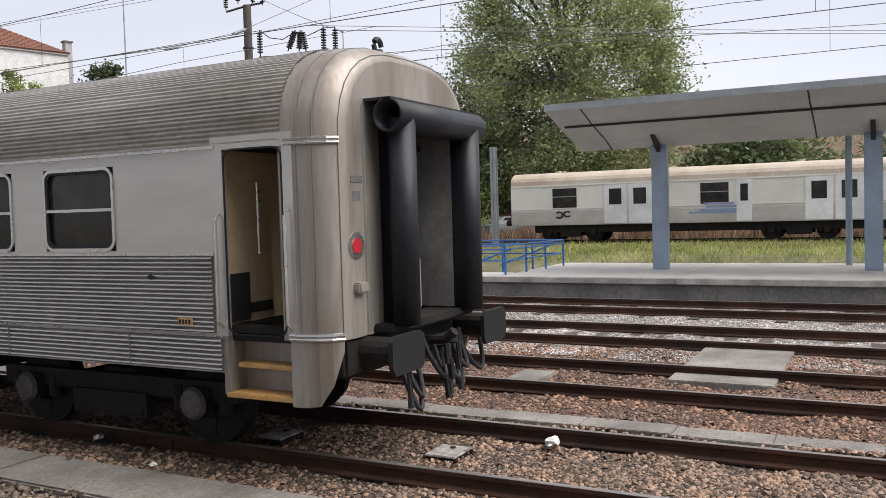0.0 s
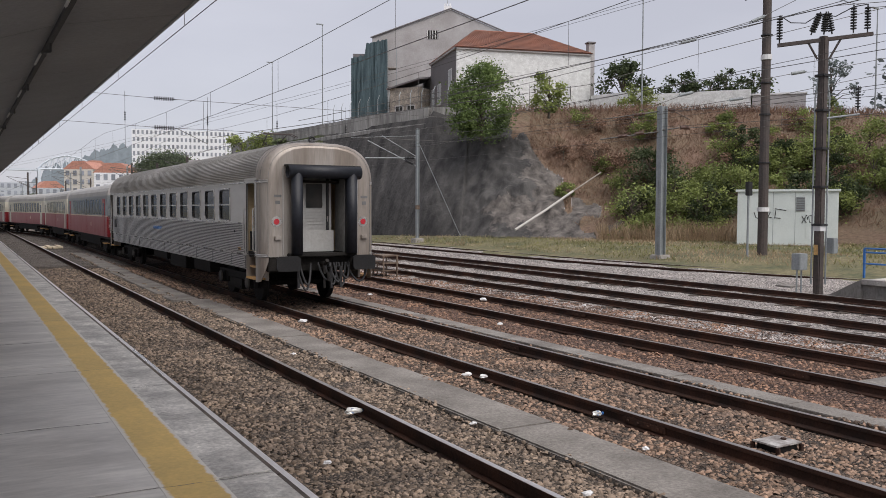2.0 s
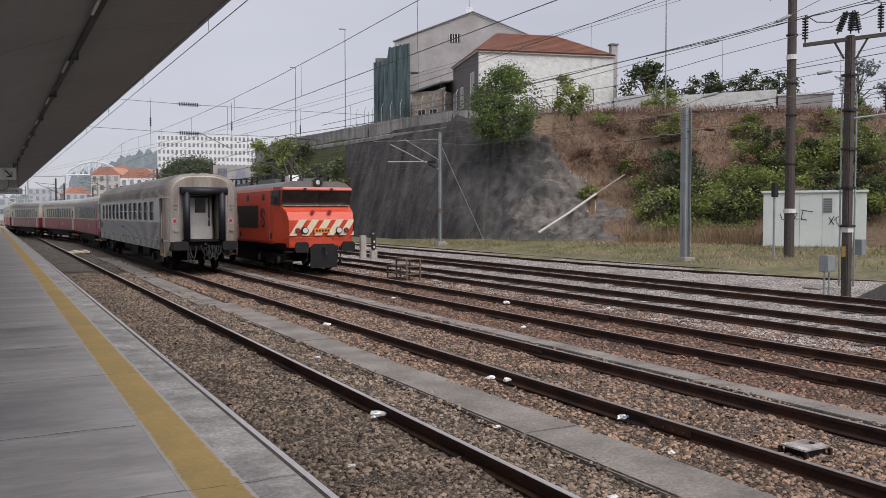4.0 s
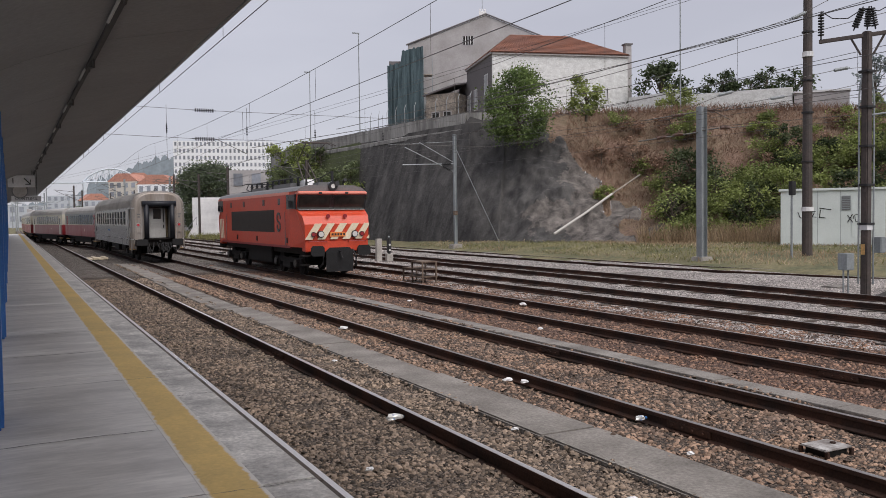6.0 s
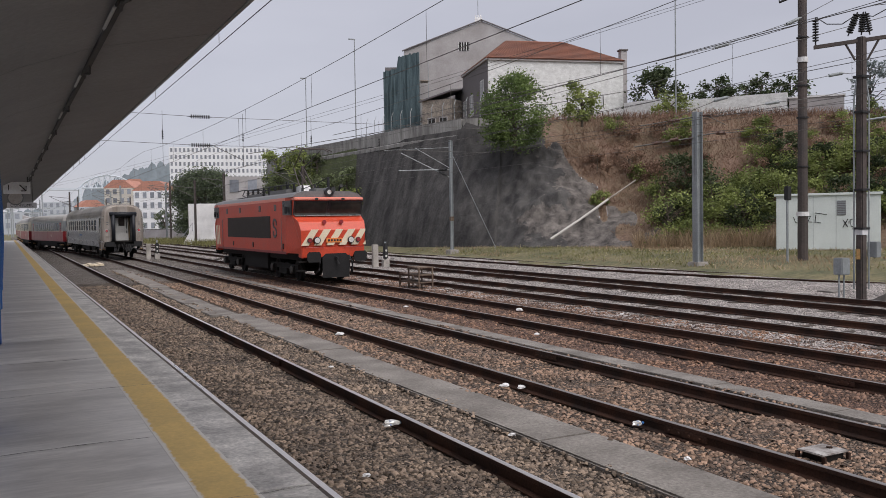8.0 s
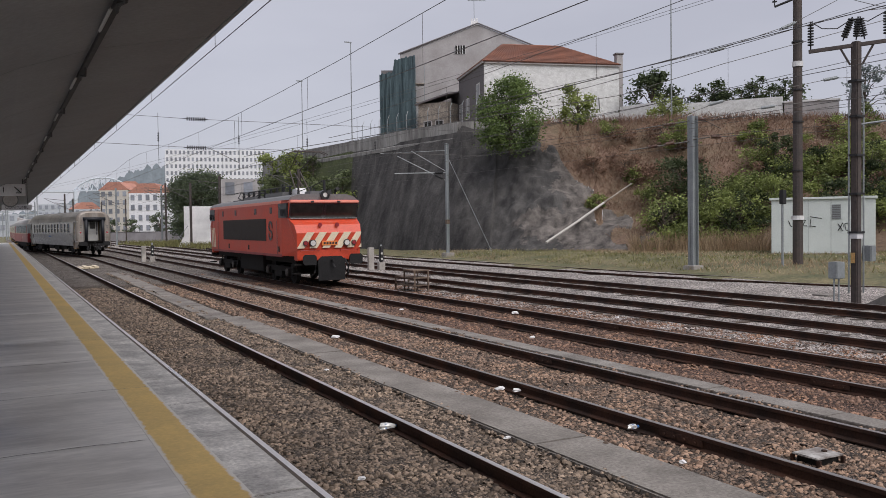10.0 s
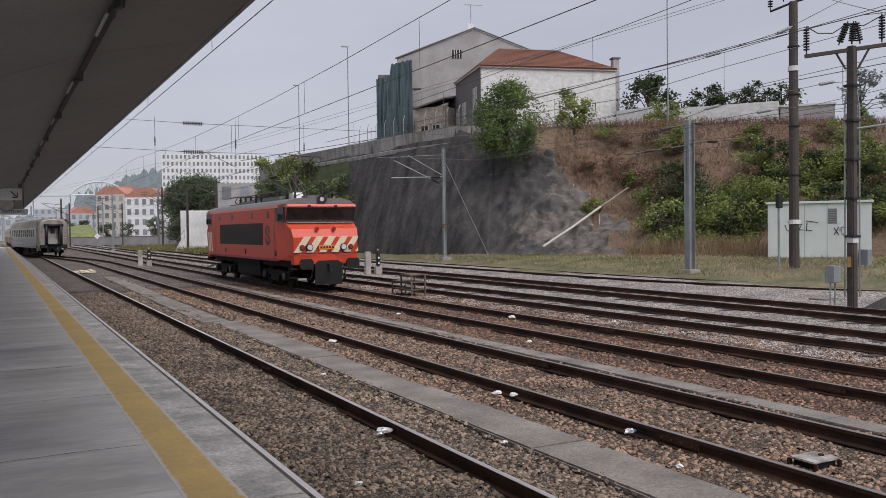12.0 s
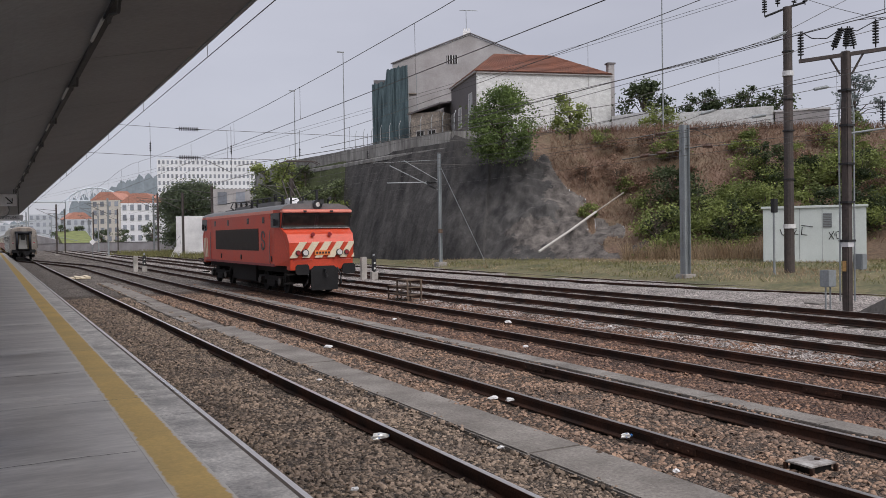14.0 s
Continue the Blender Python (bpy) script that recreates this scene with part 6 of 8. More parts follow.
insulator(m3, A(0.95, 5.2), A(0.95, 5.9), 7, 0.07)
part("bracket", bar([A(0.1, 5.0), A(1.0, 5.1)], 0.03), GALV, m3)
jb = thing("junction_box", "grey junction box on two posts beside the mast", "cabinet")
part("box", boxes((TX - 0.75, TX - 0.40, TY + 0.05, TY + 0.35, 0.62, 1.1), bevel=0.02), GALV, jb)
for dx in (-0.68, -0.48):
    part("leg", bar([(TX + dx, TY + 0.2, -0.2), (TX + dx, TY + 0.2, 0.62)], 0.025), GALV, jb)
sg_post = thing("marker_post", "thin dark post with a small box by the hut", "post")
part("post", bar([(30.2, 26.0, 0.1), (30.2, 26.0, 3.6)], 0.05), GALV, sg_post)
part("box", boxes((30.1, 30.35, 25.9, 26.1, 3.0, 3.6), bevel=0.02), DARK, sg_post)

m4 = simple_mast("catenary_mast", 28.0, 53.0, 0.1, 8.0, 0.2, GALV, "galvanised catenary mast with bracket arms before the wall")
for a, b, r in (((28.0, 53, 5.95), (24.2, 53.5, 5.85), 0.035), ((28.0, 53, 5.35), (24.4, 53.5, 7.05), 0.035), ((28.0, 53, 6.0), (25.4, 53.3, 7.4), 0.03), ((28.0, 53, 7.5), (23.2, 53.6, 7.2), 0.014), ((28.0, 53, 7.2), (31.2, 52.4, 0.4), 0.022)):
    part("stay" if a[2] == 7.2 else "arm", bar([a, b], r), GALV, m4)
for a, b in (((27.8, 53, 5.94), (27.0, 53.1, 5.92)), ((27.75, 53, 5.47), (27.05, 53.1, 5.80))):
    insulator(m4, a, b, 8, 0.10)
part("band", boxes((27.88, 28.12, 52.88, 53.12, 2.35, 2.65)), RUST, m4, "rust-stained label band")
for x, y, h, w in ((27.3, 84, 8.2, 0.34), (21.5, 110, 8, 0.26), (27, 118, 9.4, 0.3), (14.5, 126, 8, 0.24), (24.5, 150, 9.5, 0.28), (9.5, 150, 8, 0.24), (12.5, 175, 8, 0.24), (19, 190, 8, 0.24), (6.5, 190, 8, 0.24), (22, 131, 9, 0.24), (-1.8, 130, 8, 0.24), (-1.8, 165, 8, 0.24), (16.8, 160, 8.5, 0.2), (21.5, 172, 8, 0.2)):
    m = simple_mast("catenary_mast", x, y, -0.2, h, w, GALV if (x + y) % 2 < 1 else MAST_BROWN, "distant steel catenary mast")
    part("arm", bar([(x, y, h - 1.0), (x - 3.0, y, h - 0.7)], 0.035), WIRE, m)
    part("arm", bar([(x, y, h - 2.2), (x - 2.8, y, h - 0.8)], 0.035), WIRE, m)
for x, y in ((34.6, 18.9), (38.8, 17.2)):
    simple_mast("catenary_mast", x, y, 0.3, 5.4, 0.28, GALV, "galvanised mast standing in the grass")
for x, y, z0, h in ((51.5, 56.0, 10.5, 12.0), (34.9, 88.4, 9.9, 12.6), (34.5, 104.4, 9.6, 11.1), (66, 44, 10.8, 8.2)):
    lp = thing("street_lamp", "slender street lamp above the embankment", "street lamp")
    part("pole", bar([(x, y, z0), (x, y, z0 + h)], 0.07, 8, 0.045), GALV, lp)
    part("arm", boxes((x - 0.7, x + 0.1, y - 0.06, y + 0.06, z0 + h - 0.05, z0 + h + 0.07), bevel=0.01), GALV, lp, "flat lamp head")


def wire(name, pts, r, label, sag=0.0):
    ob = thing(name, label, "wire", "overhead wires")
    part("strand", bar(pts, r, 5), WIRE, ob)
    return ob


def catenary(x0, x1, y0, y1, z=5.45):
    """Contact wire, sagging messenger and droppers between two ends."""
    ob = thing("overhead_line", "overhead contact wire with droppers", "wire", "overhead wires")
    X = lambda y: x0 + (x1 - x0) * (y - y0) / (y1 - y0)
    part("contact_wire", bar([(X(y), y, z) for y in (y0, y1)], 0.008, 5), WIRE, ob)
    ys = np.linspace(y0, y1, 41)
    M = lambda y: z + 1.35 - 0.7 * (1 - ((y - 5) % 50 / 25 - 1) ** 2) * 0.8
    part("messenger", bar([(X(y), y, M(y)) for y in ys], 0.0075, 5), WIRE, ob)
    for y in np.arange(y0 + 3, min(y1, 90), 7.0):
        part("dropper", bar([(X(y), y, z), (X(y), y, M(y))], 0.005, 4), WIRE, ob)


for x in (NEAR_X + 0.1, TRAIN_X - 0.1, LOCO_X + 0.15, YARD_X, OUTER_X - 0.1):
    catenary(x, x, -30, 190)
catenary(27.5, 25.2, 5, 190, 5.6)
for a, b in (((31.4, 26.2, 13.1), (6, 160, 9.0)), ((30.7, 26.8, 13.0), (3, 160, 8.7)), ((31.9, 25.7, 13.2), (60, -60, 11.5)), ((21.9, 15.9, 8.2), (60, -40, 8.6)), ((22.5, 15.4, 8.1), (62, -45, 8.4)), ((20.9, 16.9, 8.0), (14, 160, 8.2)), ((31.2, 26.4, 12.9), (22.4, 15.5, 8.2)), ((28.4, 29.5, 6.9), (27.9, 53, 7.6)), ((28.4, 29.5, 6.2), (40, -20, 6.4)), ((28.4, 29.5, 6.9), (44, -40, 7.0)), ((28.2, 53, 7.4), (27.2, 84, 7.6)), ((22.2, 16.1, 7.3), (40, -60, 7.3))):
    mid = (Vector(a) + Vector(b)) / 2 - Vector((0, 0, 0.012 * (Vector(a) - Vector(b)).length))
    q = lambda u: Vector(a) * (1 - u) ** 2 + 2 * mid * u * (1 - u) + Vector(b) * u * u
    wire("feeder_wire", [q(i / 12) for i in range(13)], 0.010, "slack overhead feeder wire")
# wires with long insulators and their fittings between the masts
for pts, marks in (
        ([(12.0, 33.0, 5.9), (21.15, 25.77, 8.02), (24.24, 23.89, 8.77), (26.49, 22.53, 9.6), (30.15, 20.32, 11.75)], (2, 3)),
        ([(8.0, 31.0, 4.9), (19.23, 23.43, 6.71), (22.21, 21.62, 7.7), (25.28, 19.76, 8.6), (28.77, 17.64, 9.6)], ()),
        ([(24.5, 24.91, 6.3), (26.62, 23.62, 6.71), (28.16, 22.69, 6.89), (32.61, 20.0, 7.97)], (1,)),
        ([(23.43, 25.55, 6.25), (24.94, 24.64, 6.91), (28.65, 22.39, 7.74), (29.42, 21.93, 7.79), (34.0, 19.0, 8.9)], (1, 2))):
    fw = thing("feeder_wire", "overhead wire with long grey insulators", "wire", "overhead wires")
    part("strand", bar(pts, 0.011, 5), WIRE, fw)
    for i in marks:
        p, d = Vector(pts[i]), (Vector(pts[i + 1]) - Vector(pts[i - 1])).normalized()
        insulator(fw, p - d * 0.34, p + d * 0.34, 15, 0.065, "insulator", GALV, "grey ribbed insulator")
# head-span wires across the tracks, with insulators
for z, zi in ((8.05, 8.05), (6.55, 6.55)):
    hs = thing("span_wire", "thin cross-span wire with ribbed insulators", "wire", "overhead wires")
    part("strand", bar([(1.0, 46.0, z + 0.2), (9, 46.0, z), (27.6, 47.0, z + 0.1)], 0.012, 5), WIRE, hs)
    insulator(hs, (8.7, 46, z), (10.0, 46, z), 9, 0.11)
    part("steady_arm", bar([(10.0, 46, z), (11.6, 46, z - 0.75)], 0.018) if z < 7 else bar([(11.4, 46, z), (11.4, 46, z - 1.5)], 0.01), WIRE, hs)
for x in (NEAR_X + 0.1, TRAIN_X - 0.1, LOCO_X + 0.15, YARD_X, OUTER_X - 0.1):
    dd = thing("span_dropper", "vertical dropper between the span wires", "wire", "overhead wires")
    y = 46 + max(0, (x - 9) / 18.6)
    part("strand", bar([(x, y, 8.3), (x, y, 5.44)], 0.010, 4), WIRE, dd)
    insulator(dd, (x, y, 7.3), (x, y, 6.8), 5, 0.05)

# ---- small things by the tracks ----
tr = thing("step_frame", "rusty pale steel step stand by the track", "step stand")
sx, sy = 13.5, 28.2
for dx in (0, 0.55):
    for dy in (0, 0.9, 1.7):
        h = 0.62 if dy < 1.2 else 0.35
        part("leg", boxes((sx + dx - 0.025, sx + dx + 0.025, sy + dy - 0.025, sy + dy + 0.025, -0.2, h)), RUST, tr)
for z, a, b in ((0.6, 0, 0.9), (0.33, 0.0, 1.7), (0.05, 0, 1.7)):
    part("tread", boxes((sx - 0.05, sx + 0.62, sy + a, sy + b, z, z + 0.04)), RUST, tr)


def dwarf_signal(x, y, s=1.0):
    d = thing("dwarf_signal", "low ground signal with a pale post", "signal")
    part("post", boxes((x - 0.16, x + 0.16, y - 0.12, y + 0.12, -0.2, 1.0 * s), bevel=0.02), PATH_CONC, d, "pale concrete post")
    part("head", boxes((x + 0.5, x + 0.75, y - 0.1, y + 0.1, 0.25, 1.05 * s), bevel=0.06), DARK, d, "black signal head")
    part("stand", boxes((x + 0.45, x + 0.8, y - 0.15, y + 0.15, -0.2, 0.25)), PATH_CONC, d)
    for z in (0.45, 0.75):
        part("lens", bar([(x + 0.62, y - 0.105, z), (x + 0.62, y - 0.13, z)], 0.06, 12), LAMP_GLASS, d)
    part("finial", boxes((x + 0.56, x + 0.68, y - 0.01, y + 0.01, 1.08, 1.24)), GALV, d)


dwarf_signal(18.2, 43.6, 1.1)
dwarf_signal(9.5, 66.5, 1.0)
for x, y, w, l in ((7.42, 5.95, 0.40, 0.32), (7.5, 3.9, 0.40, 0.34)):
    bx = thing("track_box", "rusty iron box with a flaking pale lid between the rails", "track box")
    part("lid", boxes((x - w / 2, x + w / 2, y - l / 2, y + l / 2, -0.105, -0.085), bevel=0.008), FLAKED, bx, "flaking pale lid")
    part("base", boxes((x - w / 2 + 0.04, x + w / 2 - 0.04, y - l / 2 + 0.04, y + l / 2 - 0.04, -0.25, -0.105)), UNDER, bx)
    for dx in (-0.5, 0.5):
        for dy in (-0.5, 0.5):
            part("lug", boxes((x + dx * w * 0.9 - 0.02, x + dx * w * 0.9 + 0.02, y + dy * l - 0.02, y + dy * l + 0.02, -0.19, -0.104), bevel=0.006), RAIL_SIDE, bx)
    part("lid_bolt", bar([(x + 0.1, y, -0.087), (x + 0.1, y, -0.07)], 0.03, 8), RAIL_SIDE, bx)
for x, y in ((TRAIN_X - GAUGE, 7.1), (LOCO_X - GAUGE, 8.3), (NEAR_X + GAUGE, 14.6), (TRAIN_X + GAUGE, 12.4), (LOCO_X + GAUGE, 15.5)):
    fp = thing("fishplate", "bolted rusty joint plates on the rail", "rail joint")
    for s in (-1, 1):
        part("plate", boxes((*sorted((x + s * 0.016, x + s * 0.045)), y - 0.33, y + 0.33, -0.118, -0.042), bevel=0.006), RAIL_SIDE, fp)
        for k in range(4):
            part("bolt", bar([(x + s * 0.045, y - 0.24 + 0.16 * k, -0.08), (x + s * 0.065, y - 0.24 + 0.16 * k, -0.08)], 0.016, 6), RAIL_SIDE, fp)
for x, y, w, l in ((11.3, 4.6, 1.2, 0.5), (11.4, 7.4, 0.9, 0.4), (13.3, 2.0, 3.0, 1.4), (24.0, 18.6, 1.4, 0.6), (17.9, 58, 1.0, 1.6)):
    pl = thing("concrete_plate", "loose grey concrete cover plate on the ballast", "plate")
    part("plate", boxes((x - w / 2, x + w / 2, y - l / 2, y + l / 2, -0.2, -0.105), bevel=0.01), WALK_CONC, pl)


wp = thing("plank_stack", "pale wooden planks lying on the path", "planks")
for k in range(4):
    part("plank", boxes((4.35 + 0.30 * k, 4.60 + 0.30 * k, 57.0 + 0.2 * (k % 2), 59.3 + 0.15 * k, -0.14, -0.06 + 0.05 * (k % 2)), bevel=0.008), STRIPE, wp)
ds = thing("track_sign", "white diamond trackside board on a thin post", "sign")
part("post", bar([(11.9, 120.5, -0.2), (11.9, 120.5, 2.0)], 0.05, 6), GALV, ds)
part("board", slab([(11.5, 1.95), (11.9, 1.55), (12.3, 1.95), (11.9, 2.35)], 0.03, "y", 120.42), WHITE, ds, "white diamond board")


def litter(name, label, x, y, z, pieces):
    ob = thing(name, label, "litter", at=(x, y, z))
    for k, (nm, bm, mt) in enumerate(pieces):
        part(nm, bm, mt, ob)


def crumple(sx_, sy_, sz_, seed):
    bm = bmesh.new()
    bmesh.ops.create_icosphere(bm, subdivisions=2, radius=1)
    r = random.Random(seed)
    for v_ in bm.verts:
        k = 0.65 + 0.5 * r.random()
        v_.co = Vector((v_.co.x * sx_ * k, v_.co.y * sy_ * k, max(-0.3, v_.co.z) * sz_ * k))
    return bm


for x, y, turn, label in ((4.02, 9.25, 0.1, "crushed clear plastic bottle lying by the rail"), (6.5, 7.75, 0.9, "small plastic bottle against the rail foot")):
    k = 1.0 if turn < 0.5 else 0.7
    litter("plastic_bottle", label, x, y, -0.08, [("bottle", crumple(0.12 * k, 0.055 * k, 0.05, int(10 * turn)), LAMP_GLASS), ("wrapper", crumple(0.045 * k, 0.057 * k, 0.056, 7), FADED_BLUE), ("cap", bar([(0.10 * k, 0, 0.0), (0.135 * k, 0.01, 0.0)], 0.018, 8), BLUE_PAINT)])
for k, (x, y, s) in enumerate(((6.42, 10.6, 0.08), (6.55, 10.35, 0.07), (12.2, 19.3, 0.12), (6.4, 17.4, 0.10), (4.6, 5.6, 0.06), (8.2, 3.05, 0.12), (9.9, 15, 0.07), (10.1, 22, 0.08), (5.0, 8.1, 0.05), (3.0, 7.5, 0.05), (6.0, 6.4, 0.05), (13.8, 17, 0.06), (4.8, 13.5, 0.05))):
    litter("paper_scrap", "crumpled white paper scrap on the ballast", x, y, -0.09, [("paper", crumple(s, s * 0.7, s * 0.5, k), WHITE)])

# ---- hanging station signs ----
sign = thing("platform_sign", "hanging white platform number sign with an arrow", "sign", at=(0.62, 48.2, 0.1))
part("box", boxes((-0.62, 0.62, -0.08, 0.08, 3.95, 4.55), bevel=0.02), WHITE, sign, "white sign box")
text("number", "1", 0.42, DARK, sign, pose(-0.38, -0.09, 4.25, 90, 0, 0))
bm = bmesh.new()
tube(bm, [(0.12, -0.09, 4.40), (0.40, -0.09, 4.12)], 0.03, 6)
tube(bm, [(0.42, -0.09, 4.34), (0.42, -0.09, 4.10), (0.18, -0.09, 4.10)], 0.03, 6)
part("arrow", bm, DARK, sign)
for x in (-0.5, 0.5):
    part("hanger", bar([(x, 0, 4.5), (x, 0, 4.9)], 0.02), DARK, sign)
clock = thing("station_clock", "round grey platform clock, unlit", "clock", at=(0.55, 49.0, 0.28))
part("case", bar([(0, -0.1, 3.6), (0, 0.1, 3.6)], 0.38, 24), LOCO_GREY, clock)
part("dial", bar([(0, -0.115, 3.6), (0, -0.1, 3.6)], 0.33, 24), PATH_CONC, clock)
part("hanger", bar([(0, 0, 3.95), (0, 0, 4.9)], 0.03), DARK, clock)
name_sign = thing("station_sign", "long white station name board under the canopy", "sign", at=(0.85, 49.6, 0.30))
part("board", boxes((-0.7, 0.7, -0.05, 0.05, 3.05, 3.35), bevel=0.015), WHITE, name_sign)
text("name", "CONTUMIL", 0.21, DARK, name_sign, pose(0, -0.06, 3.2, 90, 0, 0))
for x in (-0.5, 0.5):
    part("hanger", bar([(x, 0, 3.3), (x, 0, 4.9)], 0.015), DARK, name_sign)
# drain pipe on the bank
dp = thing("drain_pipe", "long white drain pipe lying against the rock", "pipe")
p0, p1 = bank(6.16, 0.04) + Vector((-0.5, -0.7, 0.25)), bank(6.98, 0.46) + Vector((-0.9, -0.9, 0.35))
part("pipe", bar([p0, p0 + (p1 - p0) * 0.35 - Vector((0, 0, 0.05)), p0 + (p1 - p0) * 0.66], 0.085, 10), PIPE, dp)
part("pipe_end", bar([p0 + (p1 - p0) * 0.65, p1], 0.06, 10), STONE_WALL, dp, "thinner rust-stained upper length")


# ---- houses above the bank ----
def house_frame(ob, a, b, z):
    """Sets ob at a, its x axis along the facade towards b. Returns the facade's length."""
    d = Vector(b) - Vector(a)
    ob.matrix_basis = pose(a[0], a[1], z, 0, 0, math.degrees(math.atan2(d.y, d.x)))
    return d.length


def tiled(parent, corners, nu, nv, lift=0.0):
    """A roof plane of tile courses between four corners: eave left, eave right, ridge right, ridge left."""
    el, er, rr, rl = [Vector(c) for c in corners]
    rf = part("roof_plane", slabs_quad(el, er, rr, rl, 0.1), TILE, parent)
    v, f = [], []
    for j in range(nv):
        a, b = j / nv, (j + 1.12) / nv
        for i in range(nu):
            u0, u1 = i / nu, (i + 0.92) / nu
            p = [el.lerp(er, u).lerp(rl.lerp(rr, u), w) for u, w in ((u0, a), (u1, a), (u1, min(1, b)), (u0, min(1, b)))]
            up = (er - el).cross(rl - el).normalized()
            if up.z < 0:
                up = -up
            n = len(v)
            m0, m1 = (p[0] + p[1]) / 2 + up * 0.16, (p[2] + p[3]) / 2 + up * 0.11
            v += [p[0] + up * 0.11, m0, p[1] + up * 0.11, p[2] + up * 0.06, m1, p[3] + up * 0.06]
            f += [(n, n + 1, n + 4, n + 5), (n + 1, n + 2, n + 3, n + 4)]
    tagged(raw("roof_tiling", v, f, TILE, parent), kind="stuff")


def slabs_quad(a, b, c, d, t):
    bm = bmesh.new()
    n = (b - a).cross(d - a).normalized() * t
    lo, hi = [bm.verts.new(p) for p in (a, b, c, d)], [bm.verts.new(p + n) for p in (a, b, c, d)]
    bm.faces.new(lo), bm.faces.new(hi)
    for i in range(4):
        bm.faces.new((lo[i], lo[(i + 1) % 4], hi[(i + 1) % 4], hi[i]))
    return bm


def window_on(parent, x, y, z, w, h, axis="y", shutters=WHITE):
    """A framed window on a wall: axis 'y' faces -y, 'x' faces -x."""
    o = 0.04
    B = (lambda a, b, c, d, e, f: (x + a, x + b, y + c, y + d, z + e, z + f)) if axis == "y" else (lambda a, b, c, d, e, f: (x + c, x + d, y + a, y + b, z + e, z + f))
    fr = part("window", boxes(B(0, w, -o, 0.01, 0, 0.08), B(0, w, -o, 0.01, h - 0.08, h), B(0, 0.08, -o, 0.01, 0, h), B(w - 0.08, w, -o, 0.01, 0, h), B(w / 2 - 0.03, w / 2 + 0.03, -o, 0.01, 0, h)), shutters, parent, "white framed window")
    part("pane", boxes(B(0.05, w - 0.05, -0.015, 0.012, 0.05, h - 0.05)), GREY_LIV, fr)
    part("sill", boxes(B(-0.08, w + 0.08, -0.12, 0.02, -0.08, 0)), PATH_CONC, fr)


h1 = thing("house", "old white house with stained gable wall and clay-tile hip roof", "house")
w1 = house_frame(h1, (44.6, 75.9), (58.9, 72.0), 10.5)
part("wall", boxes((0, w1, 0, 11.0, -2, 8.35)), OLD_WHITE, h1, "stained whitewashed wall")
part("side_wall", boxes((-0.06, -0.003, 0.2, 11.0, -2, 8.3)), DARK_WALL, h1, "dark grey rendered side")
part("annex", boxes((-0.06, 5.0, 11.003, 15.5, -2, 7.2), bevel=0.02), DARK_WALL, h1, "lower dark grey rear annex")
part("cornice", boxes((-0.2, w1 + 0.15, -0.2, 0.0, 8.3, 8.5), (-0.25, 0, -0.2, 11.0, 8.3, 8.5)), GREY_WALL, h1)
E0, E1, E2, E3 = (-0.2, -0.25, 8.45), (w1 + 0.1, -0.25, 8.45), (w1 + 0.1, 11.2, 8.45), (-0.2, 11.2, 8.45)
R0, R1 = (3.6, 5.5, 11.4), (w1 - 4.6, 5.5, 11.4)
tiled(h1, (E0, E1, R1, R0), 44, 14)
tiled(h1, (E1, E2, R1, R1), 24, 14)
tiled(h1, (E3, E0, R0, R0), 24, 14)
part("ridge", bar([R0, R1], 0.13, 8), TILE, h1)
ch_ = part("chimney", boxes((w1 - 0.1, w1 + 0.6, 0.3, 1.0, 0, 9.7), bevel=0.03), GREY_WALL, h1, "grey chimney")
part("cap", boxes((w1 - 0.2, w1 + 0.7, 0.2, 1.1, 9.7, 9.85)), DARK_WALL, ch_)
for y, z in ((1.6, 4.3), (6.2, 3.4), (9.4, 3.2), (12.4, 3.0)):
    window_on(h1, -0.06, y, z, 1.5, 2.3, "x")
for x in (3.6, 8.5, 12.5):
    part("cable_bracket", bar([(x, -0.25, 3.5), (x, -0.05, 5.0)], 0.04), DARK, h1)

h2 = thing("apartment_house", "tall plain grey gable-ended house behind", "house")
w2 = house_frame(h2, (43.2, 93.4), (57.9, 85.4), 10.5)
part("wall", slab([(0, -2), (w2, -2), (w2, 12.6), (w2 * 0.56, 15.7), (0, 12.3)], 8.0, "y", 0.0), GREY_WALL, h2, "plain grey rendered gable")
part("verge", bar([(-0.2, -0.1, 12.3), (w2 * 0.56, -0.1, 15.8), (w2 + 0.2, -0.1, 12.65)], 0.10, 6), DARK_WALL, h2)
bw = part("window", boxes((6.5, 7.9, -0.05, 0.05, 12.2, 13.2)), GLASS_DARK, h2, "small barred window")
for k in range(5):
    part("bar", boxes((6.55 + 0.31 * k, 6.63 + 0.31 * k, -0.1, -0.05, 12.2, 13.2)), WHITE, bw)
ck = part("chimney", boxes((8.6, 9.5, 2, 3, 14.2, 16.6)), WHITE, h2, "white chimney block")
for k in range(3):
    part("pot", boxes((8.65 + 0.3 * k, 8.8 + 0.3 * k, 2.3, 2.6, 16.6, 16.95)), WHITE, ck)
part("aerial", bar([(9.0, 2.4, 16.2), (9.0, 2.4, 19.2), (8.2, 2.4, 19.2), (10.4, 2.4, 19.1)], 0.04, 5), GALV, ck)

